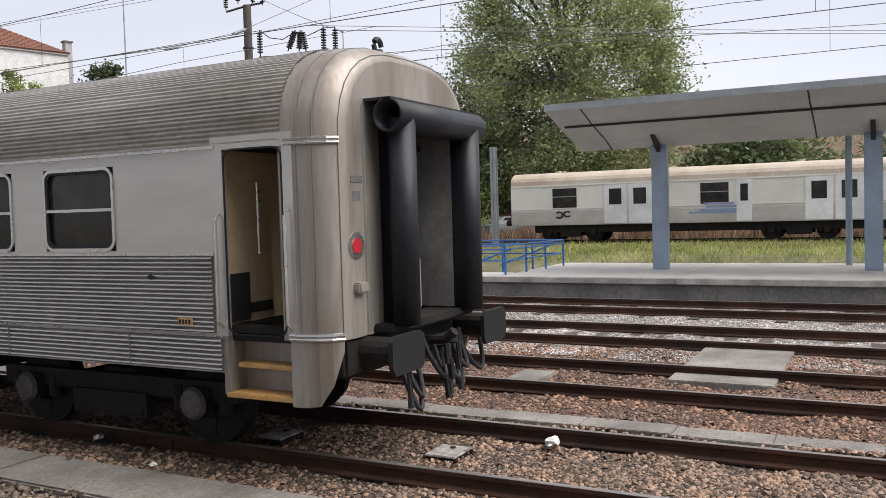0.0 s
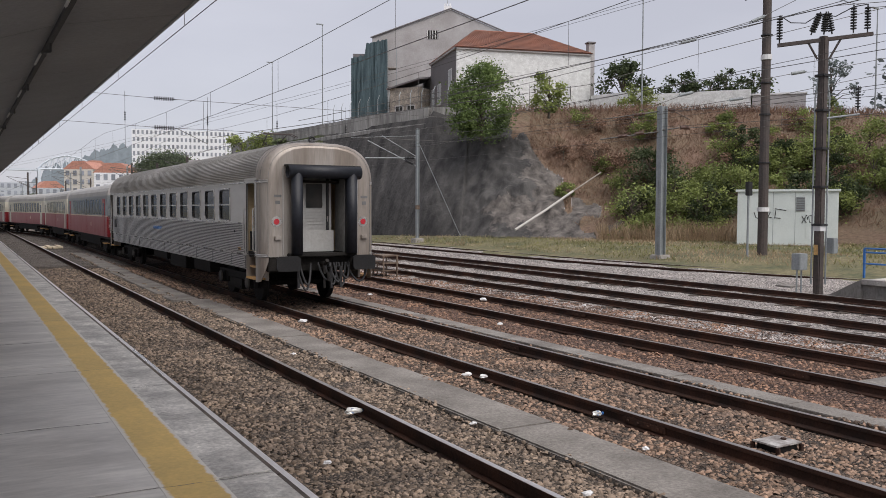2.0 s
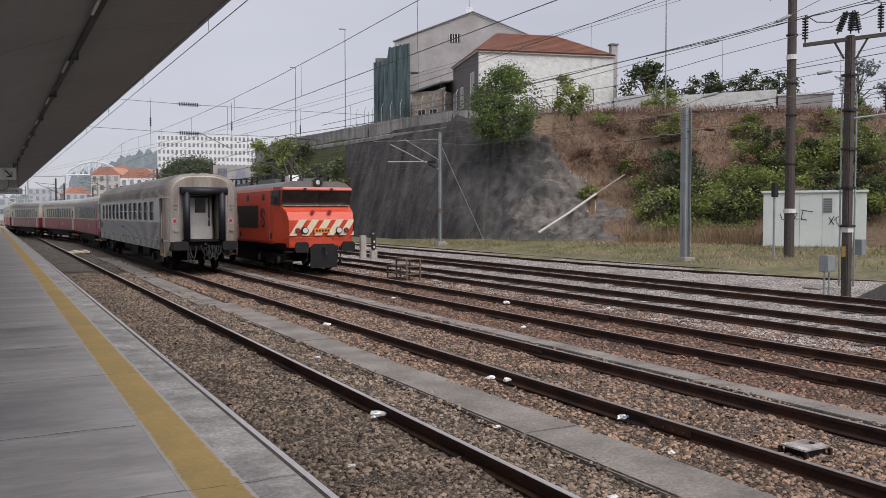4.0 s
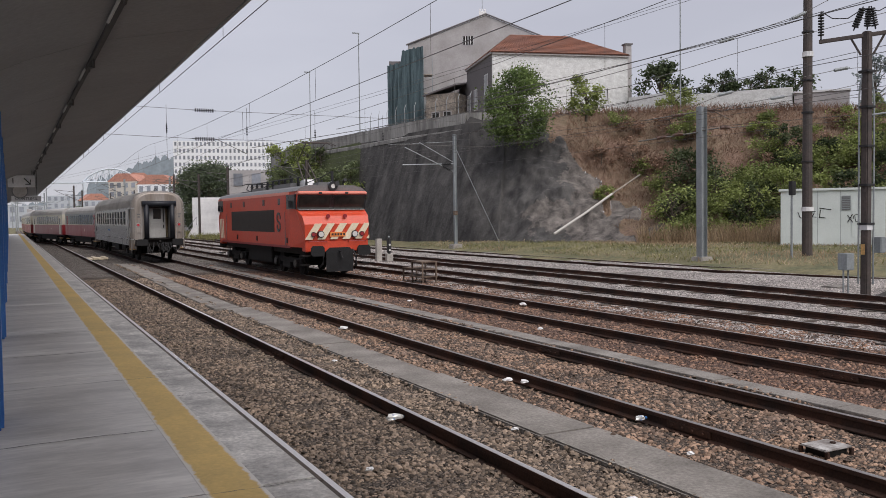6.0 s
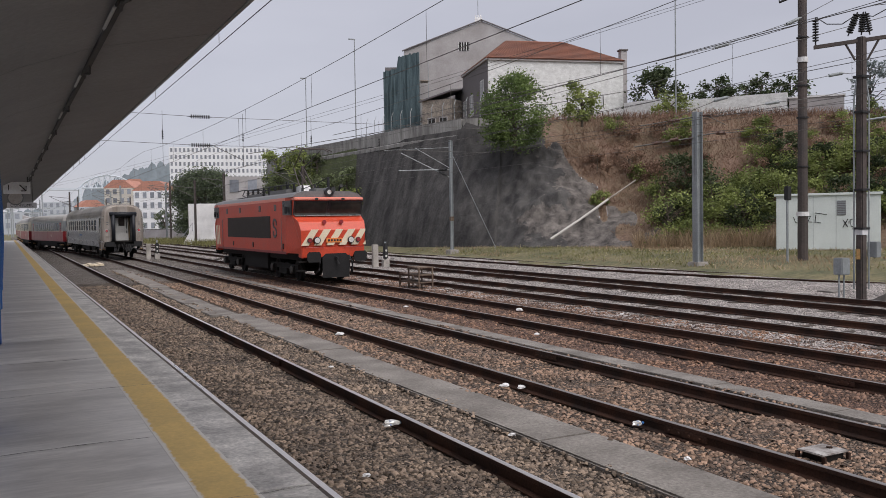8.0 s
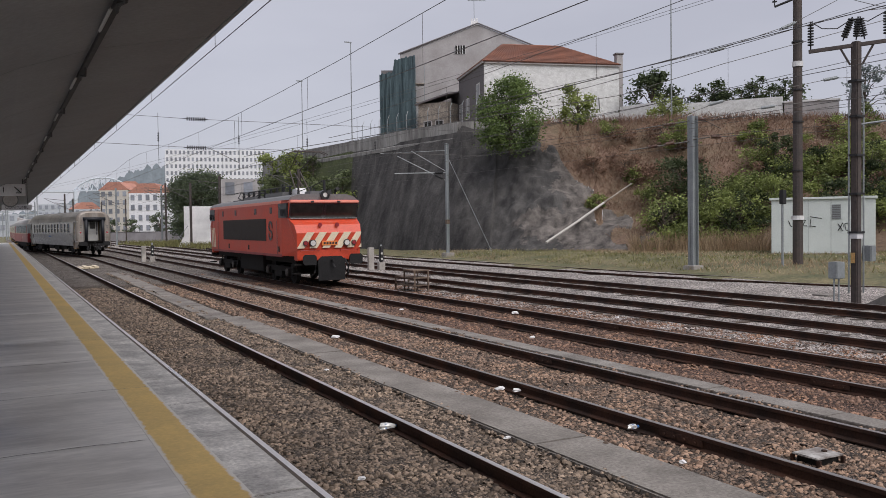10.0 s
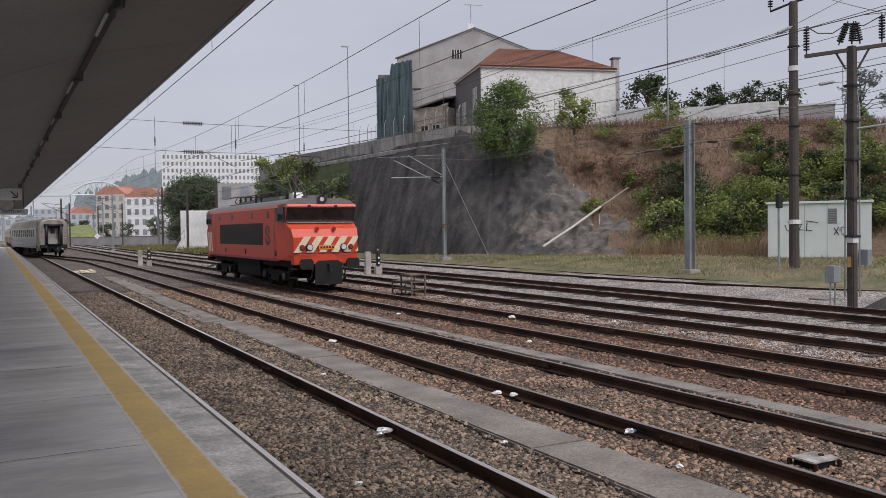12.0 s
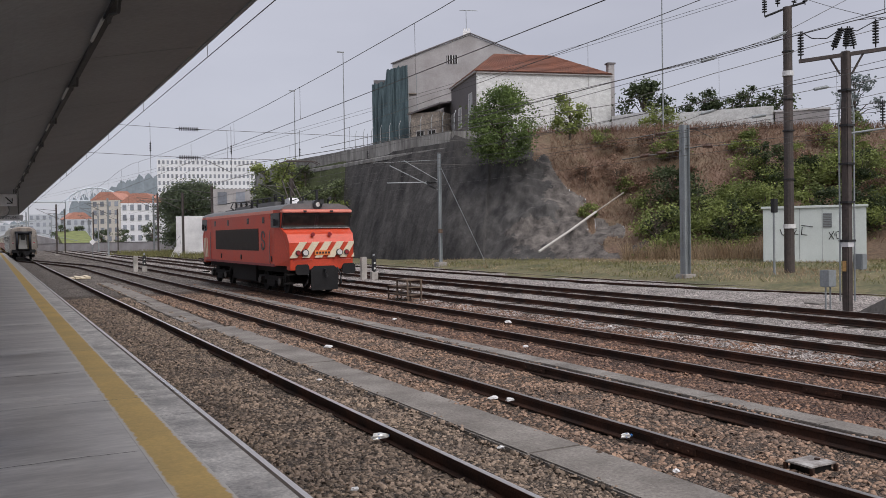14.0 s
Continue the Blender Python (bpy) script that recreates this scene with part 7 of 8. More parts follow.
h3 = thing("scaffolded_building", "building wrapped in dark green scaffold netting", "building")
w3 = house_frame(h3, (40.0, 92.3), (43.8, 90.5), 10.0)
v, f = [], []
nx = 24
for i in range(nx + 1):
    x = w3 * i / nx
    top = 9.9 + 1.3 * (i > 9) + 0.04 * i + 0.35 * noise.noise((i * 0.7, 2, 0))
    for j in range(13):
        z = -1 + (top + 1) * j / 12
        v.append((x, -0.25 + 0.35 * noise.noise((i * 0.9, j * 0.35, 5)), z))
for i in range(nx):
    for j in range(12):
        a = i * 13 + j
        f.append((a, a + 13, a + 14, a + 1))
net = raw("netting", v, f, NET, h3)
net["label"] = "sagging dark green netting"
part("core", boxes((0.2, w3 - 0.1, 0.3, 6, -1, 10.5)), DARK_WALL, h3)
part("netting_side", boxes((w3 - 0.02, w3, 0.1, 4, -1, 11.8)), NET, h3)
for z in (4.5, 6.6, 8.8):
    part("scaffold_deck", boxes((w3, w3 + 1.1, -0.3, 1.2, z, z + 0.08)), STONE_WALL, h3, "scaffold boards")
for x in (w3 + 0.05, w3 + 1.05):
    part("scaffold_pole", bar([(x, -0.25, -1), (x, -0.25, 11.2)], 0.05, 6), GALV, h3)
h4 = thing("stone_house", "old rubble-stone house with small windows", "house")
w4 = house_frame(h4, (43.2, 88.6), (45.4, 85.5), 10.5)
part("wall", boxes((0, w4, 0, 5, -2, 5.7)), STONE_WALL, h4, "rough stone wall")
part("roof", slabs_quad(Vector((-0.3, -0.3, 5.5)), Vector((w4 + 0.2, -0.3, 6.5)), Vector((w4 + 0.2, 5, 7.4)), Vector((-0.3, 5, 6.4)), 0.18), DARK_WALL, h4)
for x in (0.8, 2.3):
    w = part("window", boxes((x, x + 0.85, -0.04, 0.02, 2.0, 3.6)), GLASS_DARK, h4, "small dark window")
    part("surround", boxes((x - 0.12, x, -0.05, 0.02, 1.9, 3.7), (x + 0.85, x + 0.97, -0.05, 0.02, 1.9, 3.7), (x, x + 0.85, -0.05, 0.02, 3.6, 3.72)), GREY_WALL, w)
gw = thing("garden_wall", "low whitewashed garden wall above the bank", "wall")
for (a, b, z0, z1) in (((55.7, 68.0), (57.6, 61.5), 9.5, 13.9), ((56.2, 60.5), (61.6, 53.0), 9.5, 13.2)):
    seg = part("wall", boxes((0, (Vector(b) - Vector(a)).length, 0, 0.3, z0, z1), bevel=0.02), OLD_WHITE, gw, "patchy white wall")
    d = Vector(b) - Vector(a)
    seg.matrix_basis = pose(a[0], a[1], 0, 0, 0, math.degrees(math.atan2(d.y, d.x)))
shed = thing("shed", "flat grey shed beside the garden wall", "shed")
wS = house_frame(shed, (61.6, 52.8), (64.5, 49.5), 10.0)
part("wall", boxes((0, wS, 0, 3, -1, 2.6)), GREY_WALL, shed)
part("roof", boxes((-0.1, wS + 0.1, -0.1, 3.1, 2.6, 2.75)), WHITE, shed)
for k in range(14):
    u = 3.2 + k * 0.18
    p = Vector(along(u)[2:5])
    ff = thing("fence_post", "thin cranked wire-fence post on the parapet", "fence post", "parapet fence posts")
    part("post", bar([p, p + Vector((0, 0, 1.6)), p + Vector((0.25, 0.2, 2.0))], 0.03, 5), GALV, ff)

# ---- beyond the station throat ----
def block(name, label, bearing, dist, width, z0, z1, wall, roof=None, rows=3, cols=5, turn=0.0, depth=10.0, cat="house"):
    a = radians(bearing)
    ob = thing(name, label, cat)
    ob.matrix_basis = pose(dist * math.sin(a), dist * math.cos(a), z0, 0, 0, -bearing + turn)
    part("wall", boxes((-width / 2, width / 2, 0, depth, -2, z1 - z0)), wall, ob)
    if roof:
        part("roof", slab([(-width / 2 - 0.4, z1 - z0), (width / 2 + 0.4, z1 - z0), (width / 2 - width * 0.3, z1 - z0 + 0.16 * width + 1), (-width / 2 + width * 0.3, z1 - z0 + 0.16 * width + 1)], depth, "y", 0), roof, ob, "clay tile roof")
    cw, rh = width / cols, (z1 - z0) / rows
    for i in range(cols):
        for j in range(rows):
            x, z = -width / 2 + cw * (i + 0.25), rh * (j + 0.3)
            part("window", boxes((x, x + cw * 0.5, -0.12, 0.05, z, z + rh * 0.55)), FAR_WIN, ob)
    return ob


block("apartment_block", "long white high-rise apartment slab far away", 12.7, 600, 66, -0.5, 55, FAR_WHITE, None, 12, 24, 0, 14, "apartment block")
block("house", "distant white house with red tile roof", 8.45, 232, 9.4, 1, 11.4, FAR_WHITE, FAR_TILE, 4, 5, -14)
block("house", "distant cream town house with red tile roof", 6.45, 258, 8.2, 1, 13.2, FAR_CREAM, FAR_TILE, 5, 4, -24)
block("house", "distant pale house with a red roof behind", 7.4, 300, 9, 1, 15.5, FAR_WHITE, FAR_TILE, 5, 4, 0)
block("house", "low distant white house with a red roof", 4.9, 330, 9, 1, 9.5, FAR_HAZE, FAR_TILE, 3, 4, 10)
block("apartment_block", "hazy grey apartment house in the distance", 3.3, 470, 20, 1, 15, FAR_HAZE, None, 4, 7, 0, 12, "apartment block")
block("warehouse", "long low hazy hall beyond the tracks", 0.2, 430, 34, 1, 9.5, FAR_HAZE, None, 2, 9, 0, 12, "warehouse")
verge = thing("grass_verge", "sloping green verge below the distant street", "verge", kind="structure")
part("slope", slab([(197, -0.3), (201, 1.2), (224, 4.4), (228, 4.4), (228, -0.3)], 6.6, "x", 14.0), VERGE, verge)
ramp = thing("road_ramp", "curving pale concrete road ramp with a parapet", "ramp", kind="structure")
for k in range(8):
    a0, a1 = k / 8, (k + 1) / 8
    X = lambda u: 4 + 13 * u
    Y = lambda u: 232 - 30 * u * u
    bm = bmesh.new()
    vs = [bm.verts.new(p) for u in (a0, a1) for p in ((X(u), Y(u), -0.4), (X(u), Y(u), 5.4 - 4.2 * u), (X(u) + 0.5, Y(u) + 0.5, 5.4 - 4.2 * u), (X(u) + 0.5, Y(u) + 0.5, -0.4))]
    for i in range(4):
        bm.faces.new((vs[i], vs[(i + 1) % 4], vs[4 + (i + 1) % 4], vs[4 + i]))
    bm.faces.new(vs[:4]), bm.faces.new(vs[4:])
    part("panel", bm, GREY_WALL, ramp)
    part("handrail", bar([(X(a0), Y(a0), 6.2 - 4.2 * a0), (X(a1), Y(a1), 6.2 - 4.2 * a1)], 0.06, 5), GALV, ramp)
block("signal_building", "flat-roofed grey trackside building", 14.7, 140, 8.5, 3, 10, GREY_WALL, None, 2, 3, 0, 6, "building")
hut = thing("white_hut", "plain white windowless trackside hut with steps", "hut")
hut.matrix_basis = pose(21.2, 113, 0, 0, 0, -12)
part("wall", boxes((0, 3.9, 0, 5, 0.2, 5.1), bevel=0.03), WHITE, hut)
part("steps", slab([(-0.9, -0.3), (0.6, -0.3), (0.6, 1.6), (0.2, 1.6)], 1.0, "y", -1.1), WHITE, hut)
part("handrail", bar([(0.5, -1.1, 1.6), (0.5, -1.1, 2.6), (-0.8, -1.1, 0.8)], 0.04), GALV, hut)
sw = thing("street_wall", "long pale concrete wall along the road beyond the tracks", "wall")
for k in range(12):
    a, b = Vector((8 + 2.0 * k, 215 - 5.5 * k)), Vector((10 + 2.0 * k, 209.5 - 5.5 * k))
    d = b - a
    s_ = part("panel", boxes((0, d.length - 0.05, 0, 0.4, -0.3, 1.35 + 0.03 * k)), GREY_WALL, sw)
    part("coping", boxes((0, d.length - 0.05, -0.05, 0.45, 1.35 + 0.03 * k, 1.47 + 0.03 * k)), DARK_WALL, s_)
    s_.matrix_basis = pose(a.x, a.y, 0, 0, 0, math.degrees(math.atan2(d.y, d.x)))
br = thing("truss_bridge", "distant white arched steel truss footbridge", "bridge")
bm = bmesh.new()
P = lambda u, z: (29 + 23 * u, 398 - 4 * u, z)
tube(bm, [P(i / 10, 19.0) for i in range(11)], 0.4, 6)
tube(bm, [P(i / 10, 19.0 + 5.6 * math.sin(math.pi * i / 10) ** 0.7) for i in range(11)], 0.4, 6)
for i in range(10):
    tube(bm, [P(i / 10, 19), P((i + 0.5) / 10, 19 + 5.6 * math.sin(math.pi * (i + 0.5) / 10) ** 0.7)], 0.2, 5)
    tube(bm, [P((i + 0.5) / 10, 19 + 5.6 * math.sin(math.pi * (i + 0.5) / 10) ** 0.7), P((i + 1) / 10, 19)], 0.2, 5)
part("truss", bm, FAR_STEEL, br)
for u in (0.02, 0.5, 0.98):
    part("pier", boxes((29 + 23 * u - 0.6, 29 + 23 * u + 0.6, 395, 400, -1, 19)), FAR_STEEL, br)
part("deck", boxes((-20, 29, 397, 401, 18.2, 19.0)), FAR_STEEL, br)
# far wooded hill; its blue-grey colour carries the haze
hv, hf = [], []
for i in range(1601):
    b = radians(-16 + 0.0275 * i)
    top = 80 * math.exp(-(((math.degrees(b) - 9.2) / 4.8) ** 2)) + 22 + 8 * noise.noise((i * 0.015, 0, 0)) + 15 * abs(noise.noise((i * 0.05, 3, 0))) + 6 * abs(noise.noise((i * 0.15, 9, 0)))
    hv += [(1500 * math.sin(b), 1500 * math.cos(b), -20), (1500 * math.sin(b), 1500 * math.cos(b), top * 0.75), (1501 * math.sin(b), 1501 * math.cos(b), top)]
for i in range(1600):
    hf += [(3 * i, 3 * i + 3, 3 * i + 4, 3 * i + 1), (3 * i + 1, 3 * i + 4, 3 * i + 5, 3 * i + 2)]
tagged(raw("hill", hv, hf, FAR_HILL), "wooded hill on the horizon, haze painted in as blue-grey", "hill", kind="structure")
for k in range(40):
    rr_ = random.Random(100 + k)
    x, y = rr_.uniform(-60, 60), rr_.uniform(230, 420)
    pl = thing("far_pole", "distant thin line pole", "pole", "distant poles")
    part("pole", bar([(x, y, -0.5), (x, y, rr_.uniform(8, 12))], 0.16, 5), GALV, pl)
    part("arm", bar([(x - 2, y, 7.5), (x + 2, y, 7.8)], 0.1, 5), GALV, pl)


# ---- plants ----
def leaf_mesh(name, centres, size, material, parent=None, seed=1, droop=0.0):
    """Many small pointed leaves, each a folded pair of triangles, at the given places."""
    g = np.random.default_rng(seed)
    c = np.asarray(centres, float)
    n = len(c)
    a = g.normal(size=(n, 3))
    a[:, 2] = a[:, 2] * 0.6 - droop
    a /= np.linalg.norm(a, axis=1)[:, None]
    b = np.cross(a, g.normal(size=(n, 3)))
    b /= np.linalg.norm(b, axis=1)[:, None]
    k = (size * g.uniform(0.55, 1.35, n))[:, None]
    v = np.stack([c - a * k * 0.5, c + b * k * 0.28, c + a * k * 0.5, c - b * k * 0.28], 1).reshape(-1, 3)
    f = np.arange(4 * n).reshape(-1, 4)
    me = bpy.data.meshes.new(name)
    me.vertices.add(4 * n)
    me.vertices.foreach_set("co", v.ravel())
    me.loops.add(4 * n)
    me.loops.foreach_set("vertex_index", f.ravel())
    me.polygons.add(n)
    me.polygons.foreach_set("loop_start", np.arange(0, 4 * n, 4))
    me.update()
    me.validate()
    me.materials.append(material)
    ob = new(name, me)
    ob.parent = parent
    return ob


def clumps(base, height, radius, n_clump, n_leaf, seed, low=0.25, shape=0.5, tight=1.0):
    """Leaf places in uneven clumps over a crown; also the clump centres."""
    g = np.random.default_rng(seed)
    cs, out = [], []
    for _ in range(n_clump):
        t = g.uniform(low, 1.0)
        prof = (math.sin(math.pi * min(1, (t - low) / (1 - low) * 0.88 + 0.10))) ** shape
        a, r = g.uniform(0, 2 * math.pi), radius * prof * math.sqrt(g.uniform(0.15 if tight == 1 else 0.4, 1.0))
        c = np.array([base[0] + r * math.cos(a), base[1] + r * math.sin(a), base[2] + height * t])
        s = tight * radius * g.uniform(0.12, 0.23)
        cs.append(c)
        out.append(c + g.normal(size=(int(n_leaf * g.uniform(0.5, 1.4)), 3)) * np.array([s, s, s * 0.7]))
    return cs, np.concatenate(out)


def tree(name, label, base, height, radius, material, n_clump, n_leaf, leaf, seed, low=0.25, shape=0.5, cat="tree", tight=1.0):
    t = thing(name, label, cat)
    cs, pts = clumps(base, height, radius, n_clump, n_leaf, seed, low, shape, tight)
    b = Vector(base)
    bm = bmesh.new()
    g = random.Random(seed)
    top = b + Vector((g.uniform(-0.3, 0.3), g.uniform(-0.3, 0.3), height * 0.85))
    tube(bm, [b - Vector((0, 0, 0.3)), b.lerp(top, 0.3) + Vector((0.05 * radius, 0, 0)), b.lerp(top, 0.65), top], 0.035 * height, 8, True, 0.006 * height)
    for c in cs[:: max(1, len(cs) // 22)]:
        c = Vector(c)
        s = b.lerp(top, min(0.8, max(0.12, (c.z - b.z) / height * 0.7)))
        tube(bm, [s, s.lerp(c, 0.5) + Vector((0, 0, 0.06 * height)), c], 0.012 * height, 6, True, 0.003 * height)
    part("trunk", bm, BARK, t)
    leaf_mesh("crown", pts, leaf, material, t, seed)
    return t


tree("tree", "tall broad green poplar behind the siding", (58.5, 20.0, 0.5), 21, 7.7, LEAF_POPLAR, 230, 560, 0.25, 3, 0.06, tight=0.62)
tree("tree", "dark green tree beside the tall poplar", (63.0, 26.5, 1.5), 13, 6.0, LEAF_TREE, 130, 160, 0.34, 4, 0.05)
tree("tree", "green tree behind the island platform", (64.0, 8.0, 0.5), 7.0, 5.0, LEAF_TREE, 100, 110, 0.46, 5, 0.05)
tree("tree", "green tree behind the parked railcar", (65, -3.0, 0.5), 6.0, 5, LEAF_TREE, 80, 110, 0.46, 6, 0.05)
tree("tree", "dark tree at the end of the siding", (54.5, 26.5, 0.4), 7.5, 4.2, LEAF_TREE, 90, 140, 0.3, 16, 0.03)
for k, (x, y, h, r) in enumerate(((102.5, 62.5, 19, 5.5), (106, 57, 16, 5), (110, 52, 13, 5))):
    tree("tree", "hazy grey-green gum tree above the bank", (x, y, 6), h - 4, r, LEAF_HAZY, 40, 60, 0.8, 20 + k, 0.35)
tree("shrub_tree", "leafy green tree growing over the wall's edge", (34.7, 55.2, 7.9), 5.2, 2.35, LEAF_WALL, 95, 170, 0.2, 8, 0.02, 0.45)
tree("shrub_tree", "small bright sapling above the bank", (38.6, 52.0, 9.5), 3.2, 1.35, LEAF_BRIGHT, 26, 90, 0.22, 9, 0.1)
tree("tree", "dark garden tree beside the old house", (60.5, 68.6, 11), 6.4, 2.7, LEAF_DARK, 44, 90, 0.36, 10, 0.15)
tree("shrub", "yellow-green shrub on the bank's top", (53.5, 59.0, 10.8), 2.6, 1.8, LEAF_BRIGHT, 26, 80, 0.26, 11, 0.05, cat="shrub")
for k in range(7):
    tree("shrub", "dark straggling shrub behind the garden wall", (58.6 + 0.85 * k, 60.2 - 1.0 * k, 11.6), 3.2 + 0.6 * math.sin(2.1 * k), 1.5, LEAF_DARK, 16, 80, 0.26, 30 + k, 0.1, cat="shrub")
tree("shrub", "pale thin shrub on the crest of the bank", (66.0, 48.0, 10.5), 4.6, 1.8, LEAF_HAZY, 16, 60, 0.3, 40, 0.1, cat="shrub")
tree("tree", "round green tree beyond the loco's track", (30.5, 147, 0.5), 10.5, 5.4, LEAF_DARKISH, 110, 330, 0.34, 41, 0.04, tight=0.95)
tree("tree", "green tree beside the distant building", (41.5, 139, 4), 9.0, 3.2, LEAF_DARKISH, 40, 200, 0.32, 42, 0.1)
for k, (x, y) in enumerate(((24, 222), (15, 222), (33, 205), (28, 214), (20, 236))):
    tree("tree", "small distant street tree", (x, y, 0), 4.5 + (k % 3), 2.0, LEAF_DARKISH, 16, 90, 0.36, 50 + k, 0.25)

# shrubs on the bank
g = random.Random(12)
for k in range(70):
    u = g.uniform(7.3, 11.5)
    v = g.uniform(0.06, 0.48) if k % 4 else g.uniform(0.35, 0.8)
    p = bank(u, v)
    bright = g.random() < 0.65
    tree("shrub", "bright green bush on the dry bank" if bright else "dark green bush on the dry bank", (p.x - 0.3, p.y - 0.3, p.z - 0.4), g.uniform(1.5, 3.1), g.uniform(1.1, 2.3),
         LEAF_BRIGHT if bright else LEAF_DARK, 18, 115, 0.20, 60 + k, 0.0, 0.4, "shrub")
for k in range(34):
    u = g.uniform(6.5, 9.5)
    v = g.uniform(0.25, 0.95)
    if u < 7.6 and rocky(u, v - 0.08):
        continue
    p = bank(u, v)
    tree("shrub", "withered brown scrub on the dry bank", (p.x - 0.2, p.y - 0.2, p.z - 0.3), g.uniform(0.9, 1.7), g.uniform(0.7, 1.5), GRASS_DRY if k % 3 else LEAF_BRIGHT, 12, 90, 0.17, 200 + k, 0.0, 0.4, "shrub")
for k in range(16):
    p = bank(g.uniform(1.0, 3.1), g.uniform(0.3, 1.0))
    tree("shrub", "green creeper bush under the parapet", (p.x - 0.3, p.y - 0.3, p.z - 0.8), g.uniform(1.6, 2.8), g.uniform(1.2, 2.0), LEAF_BRIGHT if k % 2 else LEAF_TREE, 14, 80, 0.3, 120 + k, 0.0, 0.4, "shrub")


def blades(name, label, points, height, width, material, seed, lean=0.35):
    """Upright thin blades of grass, one triangle pair each, at the given points."""
    q = np.random.default_rng(seed)
    p = np.asarray(points, float)
    n = len(p)
    a = q.uniform(0, 2 * np.pi, n)
    h = height * q.uniform(0.4, 1.3, n)
    side = np.stack([np.cos(a), np.sin(a), 0 * a], 1) * (width * q.uniform(0.6, 1.4, n))[:, None]
    tip = p + np.stack([q.normal(0, lean, n) * h, q.normal(0, lean, n) * h, h], 1)
    mid = (p + tip) / 2 + np.array([0, 0, 0.08]) * h[:, None]
    v = np.stack([p - side, p + side, mid + side * 0.7, tip, mid - side * 0.7], 1).reshape(-1, 3)
    me = bpy.data.meshes.new(name)
    me.vertices.add(5 * n)
    me.vertices.foreach_set("co", v.ravel())
    me.loops.add(5 * n)
    me.loops.foreach_set("vertex_index", np.arange(5 * n))
    me.polygons.add(n)
    me.polygons.foreach_set("loop_start", np.arange(0, 5 * n, 5))
    me.update()
    me.validate()
    me.materials.append(material)
    return tagged(new(name, me), label, "grass", kind="stuff")


q = np.random.default_rng(7)
pts, pts2 = [], []
while len(pts) < 58000:
    u, v = q.uniform(6.2, 13.0), q.uniform(0.04, 1.02) ** 0.75
    if not (u < 7.6 and rocky(u, v)):
        pts.append(bank(u, min(1, v)) - Vector((0, 0, 0.05)))
blades("dry_grass", "tall brown dry grass covering the bank", pts, 0.42, 0.013, GRASS_DRY, 1, 0.6)
for u in np.linspace(5.9, 12.5, 5200):
    p = bank(u, 1.0)
    pts2.append((p.x + q.normal(0, 0.5), p.y + q.normal(0, 0.5), p.z - 0.1))
blades("dry_grass", "fringe of dry grass along the bank's crest", pts2, 0.7, 0.018, GRASS_DRY, 2)
ptsg, ptsd = [], []
while len(ptsg) < 34000:
    x, y = q.uniform(27, 56), q.uniform(-16, 60)
    if x > branch_x(y) + 2.0 and not (21.5 < x < 27.8 and y < 16) and not (41.9 < x < 45.1 and y < 19):
        z = ground_z(x, y) + 0.0
        if noise.noise((x * 0.18, y * 0.18, 1)) + 0.25 * q.normal() > -0.15:
            ptsg.append((x, y, z))
        else:
            ptsd.append((x, y, z))
blooms = np.asarray(ptsg)[q.integers(0, len(ptsg), 2600)] + np.array([0, 0, 0.17])
tagged(leaf_mesh("wild_flowers", blooms, 0.07, BLOOM, None, 77), "pale yellow seed heads among the weeds", "flowers", kind="stuff")
blades("weeds", "green and yellow weeds on the ground by the tracks", ptsg, 0.16, 0.015, GRASS_GREEN, 3, 0.6)
blades("dry_grass", "low dry grass on the ground by the tracks", ptsd, 0.18, 0.014, GRASS_STRAW, 4, 0.6)
pts = [(x, y, ground_z(x, y)) for x, y in zip(q.uniform(44.5, 52, 7000), q.uniform(-16, 26, 7000))]
blades("tall_grass", "tall pale grass behind the siding", pts, 0.8, 0.02, GRASS_DRY, 5)
pts = []
for u, o in zip(q.uniform(7.05, 8.5, 2600), q.uniform(0.0, 2.0, 2600)):
    p = bank(u, 0.0) - Vector((0.7, 0.7, 0)) * o
    pts.append((p.x, p.y, ground_z(p.x, p.y)))
blades("straw_grass", "tall pale straw at the foot of the bank", pts, 1.15, 0.014, GRASS_STRAW, 8, 0.25)
pts = [(x, y, ground_z(x, y)) for x, y in zip(q.uniform(30, 43, 15000), q.uniform(-16, 18, 15000))]
blades("lush_grass", "bright green grass along the siding", pts, 0.22, 0.018, GRASS_LUSH, 9, 0.5)
pts = [(x, y, -0.2) for x, y in zip(q.uniform(16, 27, 7000), q.uniform(98, 140, 7000)) if x > 30 - 0.1 * y]
blades("dry_grass", "scrub grass round the distant hut", pts, 0.75, 0.025, GRASS_GREEN, 6)

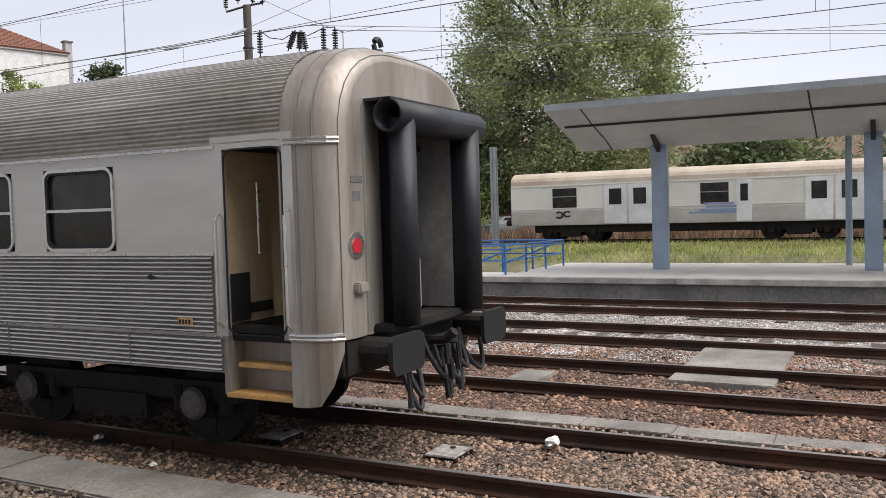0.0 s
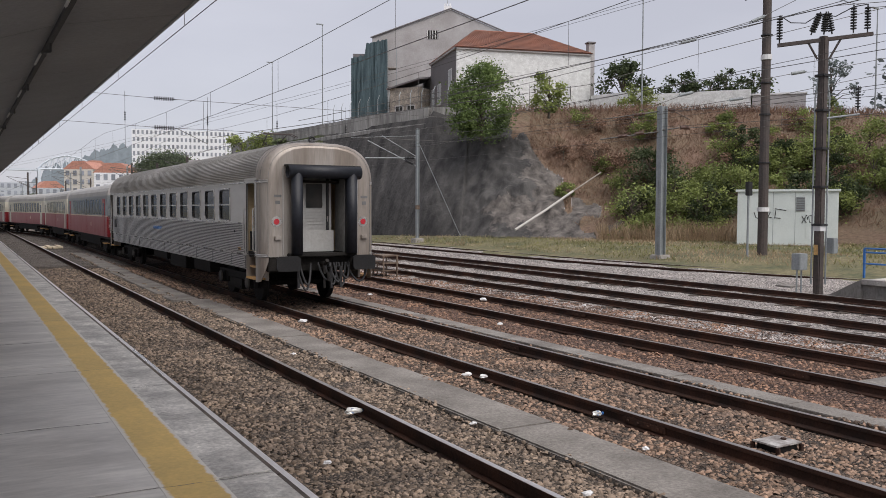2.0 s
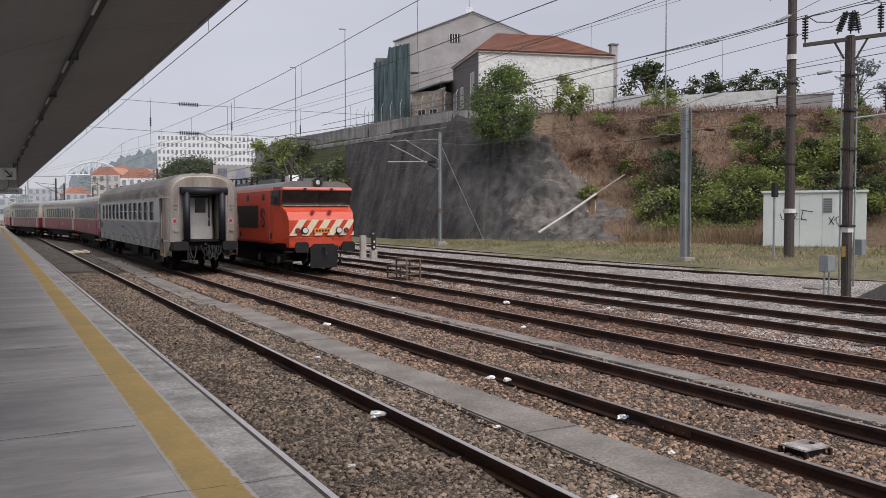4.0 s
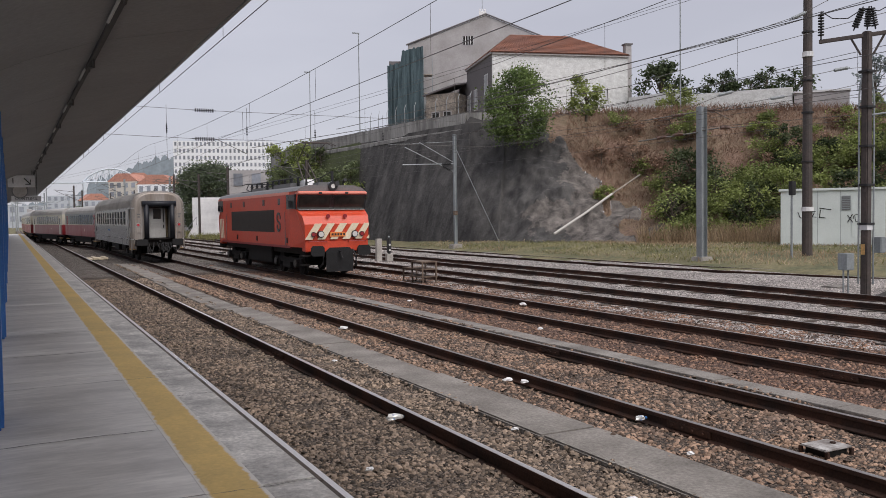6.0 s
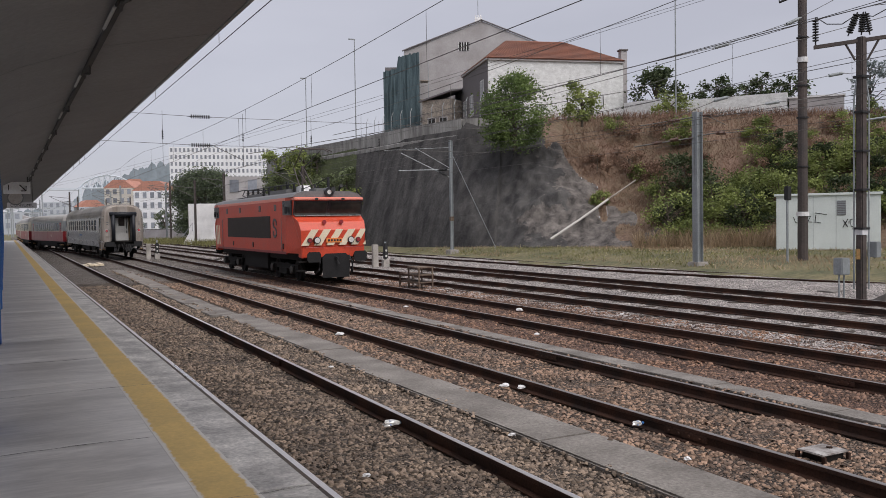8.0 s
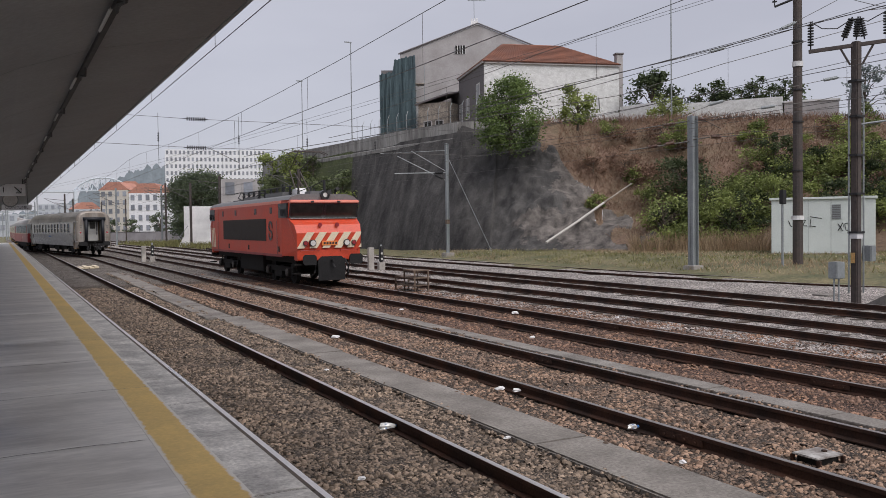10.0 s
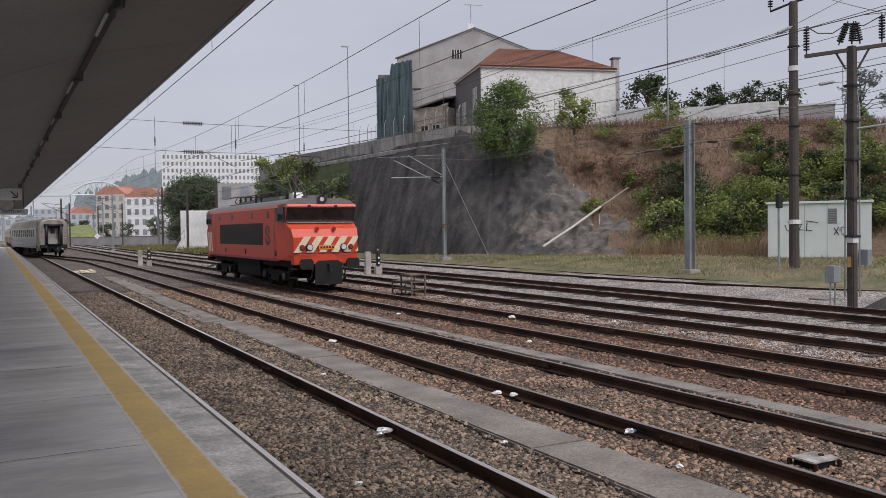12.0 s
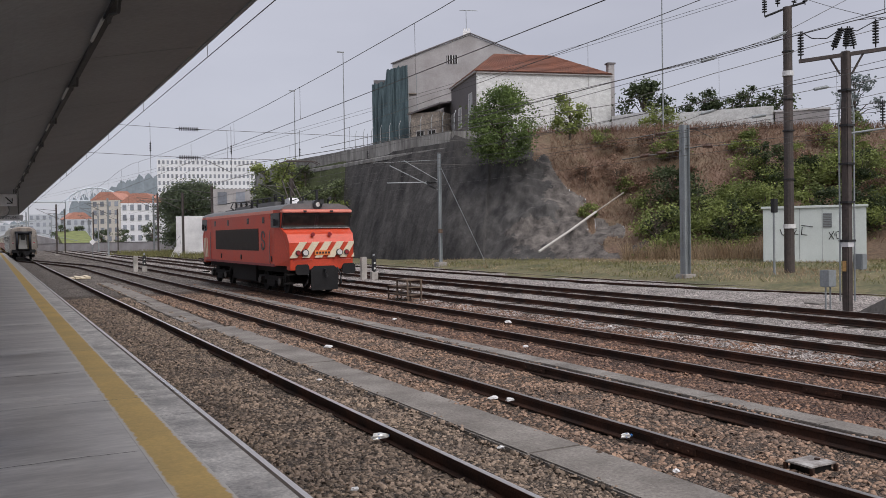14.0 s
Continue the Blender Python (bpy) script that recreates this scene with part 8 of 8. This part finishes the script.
# ---- loose ballast stones near the platform ----
def stones(name, label, x0, x1, y0, y1, count, material, seed, skip, lift=0.0):
    q = np.random.default_rng(seed)
    x = q.uniform(x0, x1, count)
    # denser close by, where each stone can be told apart
    y = y0 + (y1 - y0) * q.uniform(0, 1, count) ** 2.1
    keep = np.ones(count, bool)
    for a, b in skip:
        keep &= ~((x > a) & (x < b))
    x, y = x[keep], y[keep]
    n = len(x)
    s = q.uniform(0.010, 0.0225, n) * (1 + 0.008 * (y - y0))
    z = np.array([lift - 0.172 + 0.05 * noise.noise((a * 1.3, b * 1.3, 0)) for a, b in zip(x, y)]) + s * q.uniform(-0.4, 0.5, n)
    # a blunt broken block, wider at its hidden foot
    base = np.array([(-1.15, -1.15, -1), (1.15, -1.15, -1), (1.15, 1.15, -1), (-1.15, 1.15, -1), (-0.7, -0.7, 0.8), (0.7, -0.7, 0.8), (0.7, 0.7, 0.8), (-0.7, 0.7, 0.8)], float)
    v = base[None] * q.uniform(0.55, 1.25, (n, 8, 3)) * s[:, None, None] * np.stack([q.uniform(0.8, 1.5, n), q.uniform(0.8, 1.4, n), q.uniform(0.6, 1.0, n)], 1)[:, None]
    yaw = q.uniform(0, np.pi, n)
    ax = np.stack([np.cos(yaw), q.normal(0, 0.24, n), q.normal(0, 0.24, n), np.sin(yaw)], 1)
    ax /= np.linalg.norm(ax, axis=1)[:, None]
    w, i, j, k = ax.T
    m = np.stack([1 - 2 * (j * j + k * k), 2 * (i * j - k * w), 2 * (i * k + j * w), 2 * (i * j + k * w), 1 - 2 * (i * i + k * k), 2 * (j * k - i * w), 2 * (i * k - j * w), 2 * (j * k + i * w), 1 - 2 * (i * i + j * j)], 1).reshape(n, 3, 3)
    v = np.einsum("nab,nvb->nva", m, v) + np.stack([x, y, z], 1)[:, None]
    quads = np.array(((4, 5, 6, 7), (0, 1, 5, 4), (1, 2, 6, 5), (2, 3, 7, 6), (3, 0, 4, 7)))
    f = (np.arange(n)[:, None, None] * 8 + quads[None]).reshape(-1)
    me = bpy.data.meshes.new(name)
    me.vertices.add(8 * n)
    me.vertices.foreach_set("co", v.ravel())
    me.loops.add(20 * n)
    me.loops.foreach_set("vertex_index", f)
    me.polygons.add(5 * n)
    me.polygons.foreach_set("loop_start", np.arange(0, 20 * n, 4))
    me.update()
    me.materials.append(material)
    return tagged(new(name, me), label, "ballast", kind="stuff")


R = 0.075
rails = [(c + s * GAUGE - R, c + s * GAUGE + R) for c in (NEAR_X, TRAIN_X, LOCO_X, YARD_X) for s in (-1, 1)]
stones("ballast_stones", "loose grey-brown ballast stones", 1.7, 5.12, 2.5, 38, 66000, STONE_NEAR, 1, rails)
stones("ballast_stones", "loose brown ballast stones", 5.9, 8.8, -1, 38, 46000, STONE_BROWN, 2, rails)
stones("ballast_stones", "rust-stained ballast stones", 9.3, 14.5, -3, 38, 46000, STONE_RUST, 3, rails)
# stones spilt over the edges of the path and the trough
stones("ballast_stones", "stones spilt over the path's edge", 5.10, 5.24, 2, 50, 1300, STONE_NEAR, 4, (), 0.035)
stones("ballast_stones", "stones spilt over the path's far edge", 5.80, 5.96, 1, 50, 1300, STONE_BROWN, 5, (), 0.035)
stones("ballast_stones", "stones spilt over the trough lids", 8.80, 8.93, -1, 45, 1300, STONE_BROWN, 6, (), 0.07)
stones("ballast_stones", "stones scattered over the trough lids", 9.20, 9.36, -1, 45, 1300, STONE_RUST, 7, (), 0.07)


# ---- motion ----
def end_y(t):
    """Where the last coach's rear stands along the line."""
    pts = ((0.0, 3.79), (0.5, 7.38), (1.0, 11.25), (3.0, 26.3), (5.5, 45.8), (8.0, 65.1), (10.5, 84.0), (12.5, 100.0), (14.0, 111.0))
    for (a, ya), (b, yb) in zip(pts, pts[1:]):
        if t <= b:
            return ya + (yb - ya) * (t - a) / (b - a)
    return pts[-1][1]


def smooth_y(t):
    return sum(w * end_y(min(14, max(0, t + d)) ) for d, w in ((-0.6, 0.25), (0, 0.5), (0.6, 0.25))) if 0.6 <= t <= 13.4 else end_y(t)


def on_line(y, length):
    """The pose of a coach whose rear stands at y on the train's line."""
    a, b = Vector((train_x(y + 3), y + 3)), Vector((train_x(y + length - 3), y + length - 3))
    d = (b - a).normalized()
    rear = a - 3 * d
    return pose(rear.x, rear.y, 0, 0, 0, -math.degrees(math.atan2(d.x, d.y)))


def motions():
    times = [0.5 * k for k in range(29)]
    walk(coach, [(t, on_line(smooth_y(t), L)) for t in times])
    for k, c in enumerate(red):
        walk(c, [(t, on_line(smooth_y(t) + L + 0.15 + k * (RL + 0.1), RL)) for t in times])
    fine = [k / 15 for k in range(211)]
    for w, r in SPIN:
        y = w.location.y
        walk(w, [(t, pose(0, y, r, -math.degrees((smooth_y(t) - smooth_y(0)) / r))) for t in fine])


motions()
